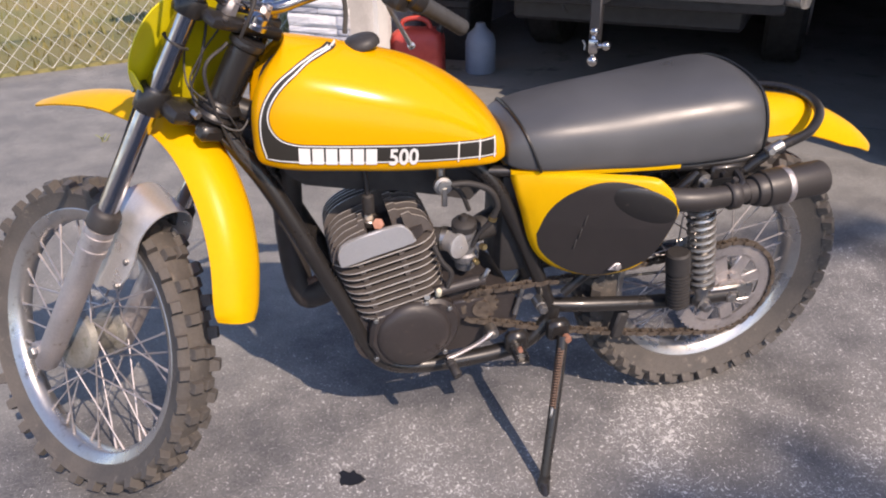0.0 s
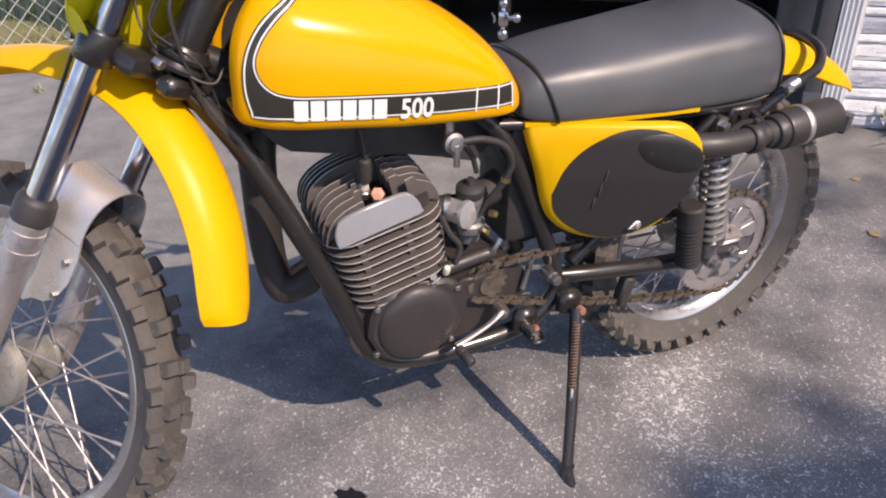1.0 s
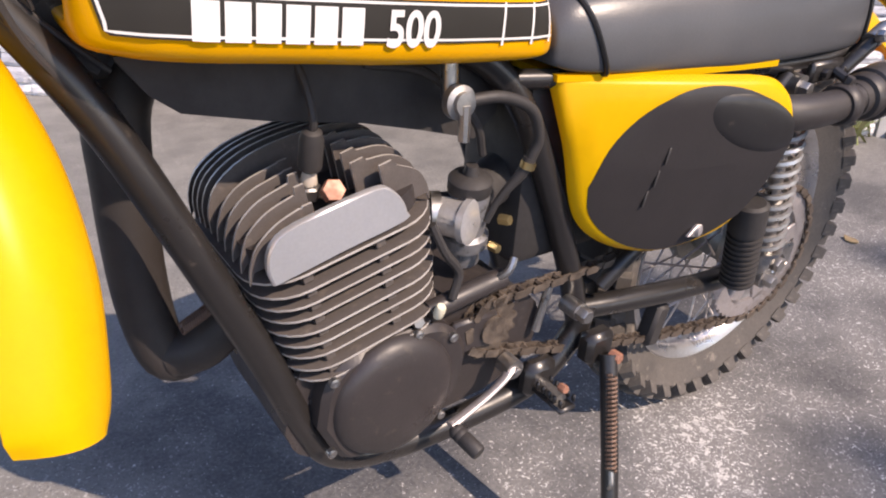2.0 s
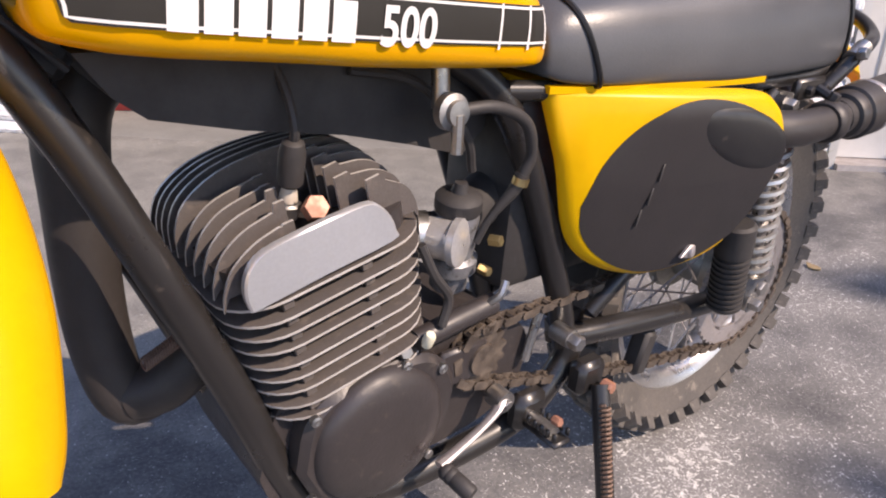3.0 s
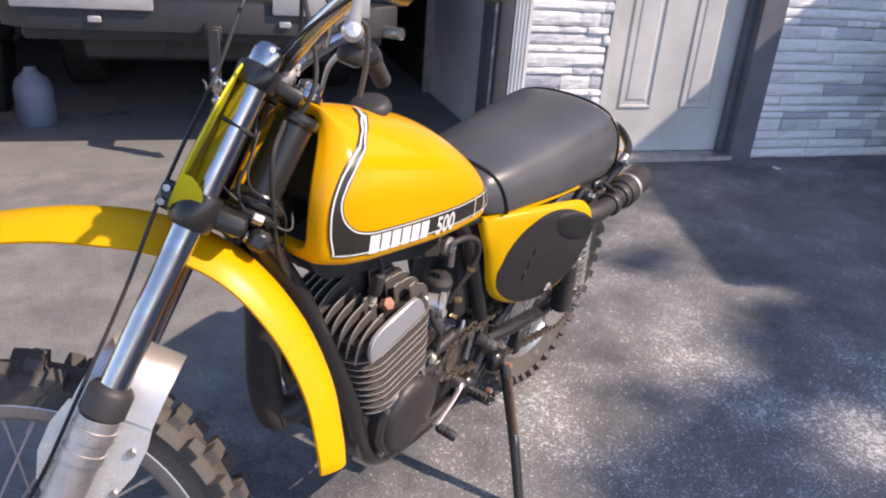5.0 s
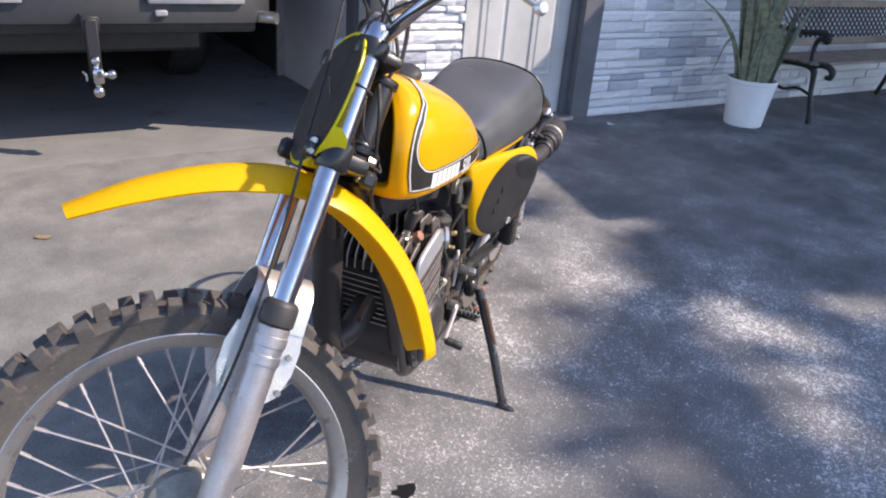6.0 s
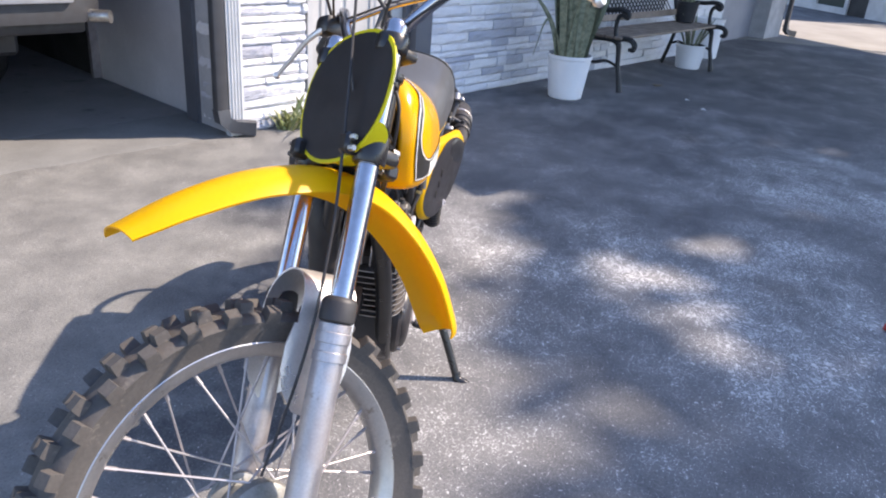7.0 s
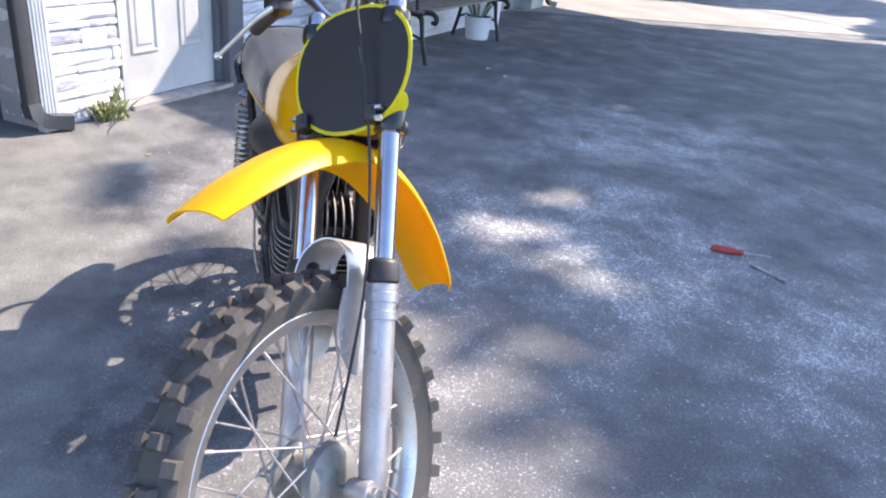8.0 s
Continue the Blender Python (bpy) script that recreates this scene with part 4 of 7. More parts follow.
def chain_line():
    pts = []
    a, b = Vector((-0.537, 0.394)), Vector((0.07, 0.34))
    ra, rb = 0.038, 0.127
    for k in range(41):
        t = k / 40
        pts.append((a.x + (b.x - a.x) * t, (a.y + ra + 0.002) + (b.y + rb - a.y - ra) * t - 0.012 * math.sin(math.pi * t)))
    for k in range(1, 24):
        an = math.pi / 2 - math.pi * k / 24
        pts.append((b.x + rb * math.cos(an), b.y + rb * math.sin(an)))
    for k in range(41):
        t = 1 - k / 40
        pts.append((a.x + (b.x - a.x) * t, (a.y - ra) + (b.y - rb - a.y + ra) * t - 0.016 * math.sin(math.pi * t)))
    for k in range(1, 8):
        an = -math.pi / 2 - math.pi * k / 8
        pts.append((a.x + ra * math.cos(an), a.y + ra * math.sin(an)))
    return [Vector((x, RC.y, z)) for x, z in pts]


cl = chain_line()
acc, walked, step = [], 0.0, 0.0159
for p, q in zip(cl, cl[1:] + cl[:1]):
    seg = (q - p).length
    while walked <= seg:
        acc.append((p + (q - p) * (walked / seg), (q - p).normalized()))
        walked += step
    walked -= seg
ch = bmesh.new()
for i, (p, d) in enumerate(acc):
    off = 0.0055 if i % 2 else 0.0085
    an = -math.degrees(math.atan2(d.z, d.x))
    for s in (-1, 1):
        box((0.0205, 0.0018, 0.0105), Matrix.Translation(p + d * step / 2 + Vector((0, s * off, 0))) @ pose(0, 0, 0, 0, an, 0), 0.0, ch)
    lathe([(0.004, -0.0095), (0.004, 0.0095)], p, (0, 1, 0), 6, ch)
part("drive_chain", ch, CHAIN_STEEL, bike, "dirty rusty roller chain", smooth=False)

# carburettor, intake and hoses
carb = part("carburettor", lathe([(0.0, -0.075), (0.018, -0.075), (0.022, -0.070), (0.022, -0.048), (0.030, -0.045), (0.030, -0.030), (0.024, -0.026), (0.026, 0.0), (0.026, 0.022), (0.024, 0.03)], (-0.565, -0.062, 0.55), (-0.06, -0.12, 1), 24), CARB_GREY, bike, "alloy carburettor with black top")
part("carb_top", lathe([(0.025, 0.0), (0.0265, 0.003), (0.0265, 0.016), (0.023, 0.020), (0.010, 0.023), (0.007, 0.034), (0, 0.034)], (-0.567, -0.066, 0.578), (-0.06, -0.12, 1), 24), RUBBER, carb)
part("intake_stub", tube([(-0.655, -0.02, 0.548), (-0.62, -0.045, 0.55), (-0.575, -0.06, 0.552)], 0.024, 20, 3), RUBBER, carb)
part("clamp_ring", lathe([(0.0265, -0.006), (0.0265, 0.006), (0.024, 0.006), (0.024, -0.006)], (-0.605, -0.052, 0.551), (1, -0.5, 0), 24, closed=True), STEEL, carb)
part("carb_throat", lathe([(0.020, -0.02), (0.023, -0.018), (0.023, 0.012), (0.027, 0.014), (0.027, 0.022), (0.02, 0.024)], (-0.592, -0.075, 0.552), (0.45, -0.9, 0.05), 24), ALLOY, carb)
jet = bolt(bmesh.new(), (-0.535, -0.092, 0.545), (0.3, -1, 0.2), 0.007, 0.012)
bolt(jet, (-0.55, -0.096, 0.515), (0.1, -1, 0), 0.006, 0.012)
part("carb_screw", jet, BRASS, carb)
part("air_boot", tube([(-0.545, -0.045, 0.555), (-0.49, -0.02, 0.56), (-0.43, -0.01, 0.57)], [0.026, 0.032, 0.04], 20, 5), RUBBER, bike)
part("inner_mudguard", sheet_along(spline([(-0.20, 0, 0.70), (-0.255, 0, 0.60), (-0.285, 0, 0.50), (-0.30, 0, 0.40)], 5), 0.062, 0.012, 0.004, Vector((-1, 0, 0.2)), Vector((0, 1, 0))), RUBBER, bike, "black rubber inner mudguard")
part("airbox", box((0.21, 0.13, 0.25), pose(-0.385, -0.005, 0.575), 0.02, segs=2), RUBBER, bike, "black airbox")
pk = lathe([(0.018, -0.004), (0.018, 0.006), (0.012, 0.008), (0.012, 0.014), (0, 0.015)], (-0.622, -0.105, 0.702), (0, -1, 0.1), 20)
tube([(-0.622, -0.117, 0.702), (-0.622, -0.119, 0.665)], 0.006, 8, 0, pk)
tube([(-0.622, -0.09, 0.702), (-0.622, -0.085, 0.745)], 0.009, 10, 0, pk)
part("fuel_tap", pk, STEEL, bike, "silver fuel tap under the tank")
part("fuel_hose", tube([(-0.612, -0.105, 0.702), (-0.57, -0.112, 0.703), (-0.53, -0.115, 0.685), (-0.512, -0.112, 0.65), (-0.517, -0.108, 0.622)], 0.0065, 10, 8), RUBBER, bike, "black fuel hose")
part("fuel_pipe", tube([(-0.517, -0.108, 0.625), (-0.524, -0.105, 0.607), (-0.545, -0.095, 0.575), (-0.555, -0.088, 0.545)], [0.008, 0.007, 0.0045, 0.0045], 10, 5), RUBBER, bike)
part("hose_clip", lathe([(0.009, -0.004), (0.009, 0.004)], (-0.519, -0.108, 0.617), (0.2, -0.1, 1), 12), BRASS, bike)
part("overflow_hose", tube([(-0.64, -0.098, 0.565), (-0.625, -0.106, 0.53), (-0.605, -0.108, 0.50), (-0.613, -0.11, 0.468)], 0.0055, 8, 6), RUBBER, bike)
part("throttle_boot", tube([(-0.56, -0.075, 0.625), (-0.58, -0.08, 0.67), (-0.63, -0.06, 0.72), (-0.70, -0.05, 0.735)], 0.005, 8, 6), RUBBER, bike)

# ---- chassis tubes
def rail(name, pts, r, label=""):
    return part(name, tube(pts, r, 14, 6), FRAME_BLACK, bike, label)


part("head_tube", lathe([(0.029, -0.078), (0.031, -0.074), (0.031, -0.064), (0.027, -0.06), (0.027, 0.06), (0.031, 0.064), (0.031, 0.076)], tuple(gk(-0.062, 0, 0.372)), GU, 24), FRAME_BLACK, bike)
part("bearing_cup", lathe([(0.030, -0.004), (0.040, -0.002), (0.041, 0.004), (0.036, 0.009), (0.034, 0.012), (0.039, 0.015), (0.040, 0.021), (0.035, 0.026), (0.031, 0.034)], tuple(gk(-0.062, 0, 0.296)), GU, 28), FRAME_BLACK, bike, "stacked black steering head bearing cups")
part("bearing_ring", lathe([(0.0310, -0.004), (0.0316, -0.002), (0.0316, 0.002), (0.0310, 0.004), (0.027, 0.004), (0.027, -0.004)], tuple(gk(-0.062, 0, 0.441)), GU, 24, closed=True), FRAME_BLACK, bike)
for s in (-1, 1):
    rail("down_tube", [(-1.02, 0.022 * s, 0.83), (-0.95, 0.042 * s, 0.715), (-0.885, 0.062 * s, 0.57), (-0.828, 0.072 * s, 0.435), (-0.788, 0.076 * s, 0.33), (-0.75, 0.078 * s, 0.27), (-0.68, 0.08 * s, 0.246), (-0.56, 0.085 * s, 0.246), (-0.44, 0.088 * s, 0.264), (-0.375, 0.09 * s, 0.32), (-0.362, 0.09 * s, 0.37)], 0.0185)
    rail("rear_post", [(-0.362, 0.085 * s, 0.335), (-0.40, 0.085 * s, 0.44), (-0.45, 0.08 * s, 0.56), (-0.51, 0.07 * s, 0.68), (-0.57, 0.055 * s, 0.735), (-0.66, 0.04 * s, 0.765)], 0.0165)
    rail("seat_rail", [(-0.52, 0.07 * s, 0.705), (-0.40, 0.095 * s, 0.702), (-0.20, 0.125 * s, 0.70), (-0.05, 0.14 * s, 0.702), (0.035, 0.15 * s, 0.712)], 0.0115)
    rail("shock_stay", [(-0.345, 0.10 * s, 0.40), (-0.22, 0.125 * s, 0.54), (-0.09, 0.14 * s, 0.685)], 0.011)
for l, u in ((-0.02, 0.292), (0.03, 0.270), (0.055, 0.30)):
    part("crown_bolt", bolt(bmesh.new(), gk(-0.068, l, u), -GF, 0.008, 0.012), STEEL, bike)
part("steering_stop", box((0.03, 0.05, 0.03), Matrix.Translation(gk(-0.085, 0.02, 0.272)) @ G3, 0.007), FRAME_BLACK, bike)
part("top_tube", tube([(-1.0, 0, 0.86), (-0.9, 0, 0.815), (-0.75, 0, 0.78), (-0.56, 0, 0.74)], 0.024, 16, 5), FRAME_BLACK, bike)
part("frame_gusset", box((0.12, 0.03, 0.10), pose(-0.955, 0, 0.80, 0, 35, 0), 0.01), FRAME_BLACK, bike)
under = [(-0.93, 0.76), (-0.905, 0.725), (-0.88, 0.706), (-0.80, 0.688), (-0.70, 0.672), (-0.62, 0.652), (-0.55, 0.632), (-0.52, 0.66), (-0.52, 0.745), (-0.7, 0.755)]
part("under_tank_plate", slab(under, 0.09, lambda u, v, w: (u, w - 0.045, v)), RUBBER, bike, "black rubber panel below the tank")
loop_pts = [(0.0, -0.165, 0.69), (0.035, -0.175, 0.725), (0.075, -0.172, 0.742), (0.15, -0.145, 0.752), (0.214, -0.085, 0.768), (0.238, 0.0, 0.774), (0.214, 0.085, 0.768), (0.15, 0.145, 0.752), (0.075, 0.172, 0.742), (0.035, 0.175, 0.725), (0.0, 0.165, 0.69)]
rail("grab_loop", loop_pts, 0.0105, "glossy black rear frame loop")
lb = bolt(bmesh.new(), (0.03, -0.186, 0.738), (0, -1, 0.2), 0.009, 0.01)
lathe([(0.0125, -0.018), (0.0125, 0.018)], (0.05, -0.174, 0.735), (0.9, 0.05, 0.4), 14, lb)
part("loop_joint", lb, STEEL, bike)

# swing arm and rear suspension
for s in (-1, 1):
    part("swing_arm", tube([(-0.365, 0.085 * s, 0.362), (-0.28, 0.10 * s, 0.358), (-0.1, 0.11 * s, 0.342), (0.09, 0.112 * s, 0.335)], 0.0175, 14, 5), FRAME_BLACK, bike, "black tubular swing arm")
    part("axle_plate", box((0.12, 0.008, 0.045), pose(0.075, 0.112 * s, 0.337), 0.006), STEEL, bike)
    top_p, low_p = Vector((-0.085, 0.148 * s, 0.672)), Vector((-0.022, 0.148 * s, 0.352))
    d = (low_p - top_p).normalized()
    ln = (low_p - top_p).length
    damper = part("shock_absorber", lathe([(0.014, 0.0), (0.017, 0.003), (0.017, 0.03), (0.011, 0.032), (0.011, ln * 0.55), (0.0165, ln * 0.56), (0.0165, ln - 0.03), (0.014, ln - 0.028), (0.014, ln)], top_p, d, 18), STEEL, bike, "rear shock absorber")
    e1 = d.orthogonal().normalized()
    e2 = d.cross(e1)
    coil = []
    turns = 12.5
    for k in range(int(turns * 14) + 1):
        a = 2 * math.pi * k / 14
        coil.append(top_p + d * (0.035 + (ln - 0.095) * k / (turns * 14)) + 0.0265 * (math.cos(a) * e1 + math.sin(a) * e2))
    part("coil_spring", tube(coil, 0.0049, 6, 0), SPRING_STEEL, damper, "dull steel coil spring")
    part("spring_collar", lathe([(0.018, 0), (0.030, 0.002), (0.030, 0.008), (0.022, 0.014), (0.018, 0.014)], top_p + d * (ln - 0.06), d, 20), STEEL, damper)
    part("shock_eye", bolt(lathe([(0.017, -0.014), (0.017, 0.014)], top_p, (0, 1, 0), 16), top_p + Vector((0, 0.014 * s, 0)), (0, s, 0), 0.01, 0.012), STEEL, damper)
    part("shock_eye", bolt(lathe([(0.017, -0.014), (0.017, 0.014)], low_p, (0, 1, 0), 16), low_p + Vector((0, 0.014 * s, 0)), (0, s, 0), 0.011, 0.016), STEEL, damper)
prof = [(0.0, 0.0), (0.022, 0.0), (0.027, 0.004), (0.027, 0.05)]
for k in range(10):
    prof += [(0.0225, 0.053 + 0.009 * k), (0.0225, 0.056 + 0.009 * k), (0.0265, 0.057 + 0.009 * k), (0.0265, 0.061 + 0.009 * k)]
prof += [(0.022, 0.146), (0.018, 0.15), (0.0, 0.15)]
part("shock_reservoir", lathe(prof, (-0.108, -0.15, 0.502), (0.16, 0, -1), 24), RUBBER, bike, "ribbed black shock reservoir")
part("rear_axle", bolt(lathe([(0.0085, -0.13), (0.0085, 0.13)], (0.07, 0, 0.337), (0, 1, 0), 14), (0.07, -0.12, 0.337), (0, -1, 0), 0.014, 0.016), STEEL, bike)
part("chain_guide", box((0.03, 0.03, 0.075), pose(-0.195, -0.094, 0.285, 0, 12, 0), 0.006), RUBBER, bike)
part("guide_stay", tube([(-0.19, -0.096, 0.345), (-0.185, -0.096, 0.31), (-0.2, -0.096, 0.26)], 0.006, 8, 3), FRAME_BLACK, bike)

# exhaust: pipe down the right side, then across behind the panel to the silencer
part("exhaust_header", tube([(-0.79, 0.0, 0.475), (-0.83, 0.005, 0.452), (-0.865, 0.016, 0.415), (-0.895, 0.034, 0.40)], [0.026, 0.028, 0.028, 0.028], 18, 5), EXHAUST, bike, "matt black exhaust header")
part("expansion_chamber", tube([(-0.875, 0.026, 0.40), (-0.902, 0.04, 0.398), (-0.916, 0.052, 0.47), (-0.917, 0.058, 0.60), (-0.905, 0.070, 0.70), (-0.84, 0.105, 0.745), (-0.74, 0.125, 0.74), (-0.62, 0.125, 0.71), (-0.50, 0.115, 0.685), (-0.38, 0.06, 0.675), (-0.27, -0.10, 0.662)], [0.025, 0.028, 0.030, 0.031, 0.034, 0.045, 0.05, 0.045, 0.036, 0.028, 0.024], 20, 6), EXHAUST, bike, "fat black expansion chamber")
sp = []
for k in range(26 * 8):
    a = 2 * math.pi * k / 8
    sp.append(Vector((-0.895 + 0.06 * k / 207, -0.012 + 0.008 * math.sin(a), 0.462 + 0.03 * k / 207 + 0.006 * math.cos(a))))
part("exhaust_spring", tube(sp, 0.0012, 5, 0), RUST, bike)
part("tail_pipe", tube([(-0.27, -0.11, 0.665), (-0.20, -0.168, 0.655), (-0.13, -0.195, 0.653), (-0.05, -0.20, 0.655), (0.02, -0.197, 0.662)], [0.026, 0.025, 0.024, 0.022, 0.021], 18, 5), EXHAUST, bike, "black tail pipe")
pj = lathe([(0.026, -0.012), (0.029, -0.008), (0.029, 0.008), (0.026, 0.012)], (-0.045, -0.2, 0.655), (1, 0, 0.05), 20)
bolt(pj, (-0.045, -0.2, 0.684), (0, -0.3, 1), 0.007, 0.01)
part("pipe_clamp", pj, EXHAUST, bike)
sil_at, sil_way = (0.006, -0.196, 0.657), (1, 0.02, 0.07)
sil = part("silencer", lathe([(0.021, -0.022), (0.0255, -0.020), (0.0255, -0.004), (0.031, -0.002), (0.0335, 0.004), (0.0335, 0.018), (0.0375, 0.020), (0.0385, 0.024), (0.0385, 0.066), (0.0362, 0.068), (0.0366, 0.154), (0.0355, 0.1575), (0.0325, 0.158), (0.0315, 0.155), (0.0310, 0.125), (0, 0.123)], sil_at, sil_way, 32), EXHAUST, bike, "black cylindrical silencer", angle=30)
part("silencer_band", lathe([(0.0388, 0.062), (0.0397, 0.064), (0.0397, 0.073), (0.0388, 0.075), (0.035, 0.075), (0.035, 0.062)], sil_at, sil_way, 32, closed=True), ALLOY_DULL, sil, "dull metal band")
brk = box((0.09, 0.012, 0.03), pose(-0.03, -0.16, 0.69), 0.004)
bolt(brk, (-0.05, -0.166, 0.69), (0, -1, 0), 0.007, 0.008)
bolt(brk, (-0.01, -0.166, 0.69), (0, -1, 0), 0.007, 0.008)
tube([(-0.02, -0.165, 0.69), (-0.02, -0.19, 0.68), (-0.03, -0.2, 0.672)], 0.007, 8, 4, brk)
part("silencer_bracket", brk, FRAME_BLACK, bike)

# rear mudguard
line = spline([(-0.10, 0, 0.715), (0.0, 0, 0.765), (0.10, 0, 0.785), (0.20, 0, 0.775), (0.30, 0, 0.738), (0.38, 0, 0.694), (0.446, 0, 0.642)], 6)
nn = len(line)
halves = [float(np.interp(i / (nn - 1), [0, 0.4, 0.8, 0.95, 1], [0.085, 0.092, 0.078, 0.056, 0.032])) for i in range(nn)]
crowns = [float(np.interp(i / (nn - 1), [0, 0.35, 0.75, 1], [0.05, 0.068, 0.050, 0.018])) for i in range(nn)]
part("rear_mudguard", sheet_along(line, halves, crowns, 0.003, Vector((0, 0, 1)), Vector((0, 1, 0))), YELLOW_PLASTIC, bike, "yellow plastic rear mudguard", angle=50)

# side stand, pedals and pegs
ST, SB = Vector((-0.358, -0.148, 0.318)), Vector((-0.436, -0.290, 0.022))
stand = part("side_stand", tube([ST, ST.lerp(SB, 0.5) + Vector((0, -0.004, 0)), SB], [0.013, 0.0125, 0.0115], 12, 5), FRAME_BLACK, bike, "black side stand")
part("stand_foot", tube([SB + Vector((0.006, 0.004, 0.02)), SB, SB + Vector((-0.005, -0.02, -0.008)), SB + Vector((-0.008, -0.035, -0.012))], [0.012, 0.0145, 0.014, 0.012], 10, 4), FRAME_BLACK, stand)
lug = box((0.05, 0.03, 0.05), Matrix.Translation((-0.362, -0.125, 0.322)), 0.008)
part("stand_bracket", lug, FRAME_BLACK, stand)
sb = bolt(bmesh.new(), (-0.352, -0.150, 0.316), (0.1, -1, 0), 0.009, 0.014)
part("stand_bolt", sb, COPPER, stand, "coppery pivot bolt")
coil = []
q0, q1 = Vector((-0.370, -0.170, 0.302)), Vector((-0.404, -0.228, 0.188))
dd = (q1 - q0).normalized()
e1 = dd.orthogonal().normalized()
e2 = dd.cross(e1)
for k in range(22 * 8):
    a = 2 * math.pi * k / 8
    coil.append(q0 + (q1 - q0) * (k / 175) + 0.0065 * (math.cos(a) * e1 + math.sin(a) * e2))
part("stand_spring", tube(coil, 0.0021, 5, 0), RUST, stand, "rusty return spring")
part("spring_hook", tube([q1, q1 + dd * 0.02, q1 + dd * 0.03 + Vector((0.004, 0.008, 0))], 0.0035, 6, 3), STEEL, stand)
peg = part("foot_peg", tube([(-0.455, -0.10, 0.285), (-0.458, -0.13, 0.288), (-0.46, -0.165, 0.29)], 0.011, 12, 3), STEEL, bike, "folding steel foot peg")
tw = bmesh.new()
for k in range(5):
    for s in (-1, 1):
        box((0.005, 0.007, 0.012), pose(-0.46 + 0.012 * s, -0.132 - 0.011 * k, 0.298), 0.002, tw)
box((0.03, 0.06, 0.008), pose(-0.46, -0.152, 0.286), 0.003, tw)
part("peg_teeth", tw, FRAME_BLACK, peg)
part("peg_bracket", box((0.055, 0.03, 0.055), pose(-0.452, -0.108, 0.292), 0.01), FRAME_BLACK, peg)
part("peg_bolt", bolt(bmesh.new(), (-0.466, -0.168, 0.318), (-0.1, -1, 0.2), 0.006, 0.010), COPPER, peg)
part("frame_bolt", bolt(lathe([(0.013, -0.02), (0.013, 0.01)], (-0.405, -0.115, 0.39), (0, -1, 0), 14), (-0.405, -0.125, 0.39), (0, -1, 0), 0.011, 0.016), STEEL, bike)
SH = Vector((-0.014, 0.0, 0.009))
shift = part("shift_lever", tube([SH + Vector(p) for p in ((-0.502, -0.118, 0.332), (-0.512, -0.128, 0.328), (-0.538, -0.132, 0.313), (-0.578, -0.134, 0.297), (-0.606, -0.136, 0.289))], [0.012, 0.008, 0.0062, 0.007, 0.008], 10, 5, flat=0.7), ALLOY_DULL, bike, "bare cast alloy gear lever")
toe = [(0.006, 0.0), (0.0105, 0.006), (0.0105, 0.010), (0.0098, 0.011), (0.0105, 0.012), (0.0105, 0.018), (0.0098, 0.019), (0.0105, 0.020), (0.0105, 0.044), (0.009, 0.047), (0, 0.047)]
part("shift_toe", lathe(toe, SH + Vector((-0.604, -0.138, 0.287)), (0.22, -0.93, -0.26), 14), RUBBER, shift, "black rubber toe piece")
part("shift_boss", bolt(lathe([(0.014, -0.012), (0.014, 0.012)], SH + Vector((-0.502, -0.118, 0.33)), (0, -1, 0), 16), SH + Vector((-0.502, -0.13, 0.33)), (0, -1, 0), 0.006, 0.006), STEEL, shift)
part("brake_rod", tube([(-0.50, 0.12, 0.29), (-0.3, 0.12, 0.27), (0.05, 0.1, 0.27)], 0.004, 8, 2), STEEL, bike)
part("frame_strut", tube([(-0.44, -0.095, 0.43), (-0.455, -0.095, 0.36)], 0.006, 8, 0), STEEL, bike)

# ---------------------------------------------------------------- the place
# house axes: x along the front wall to the right of the garage, y into the house, z up
HX, HY = Vector((0.845, -0.535, 0)).normalized(), Vector((0.535, 0.845, 0)).normalized()
HOUSE = Matrix((HX, HY, Vector((0, 0, 1)))).transposed().to_4x4()
HOUSE.translation = (2.38, 1.33, 0)


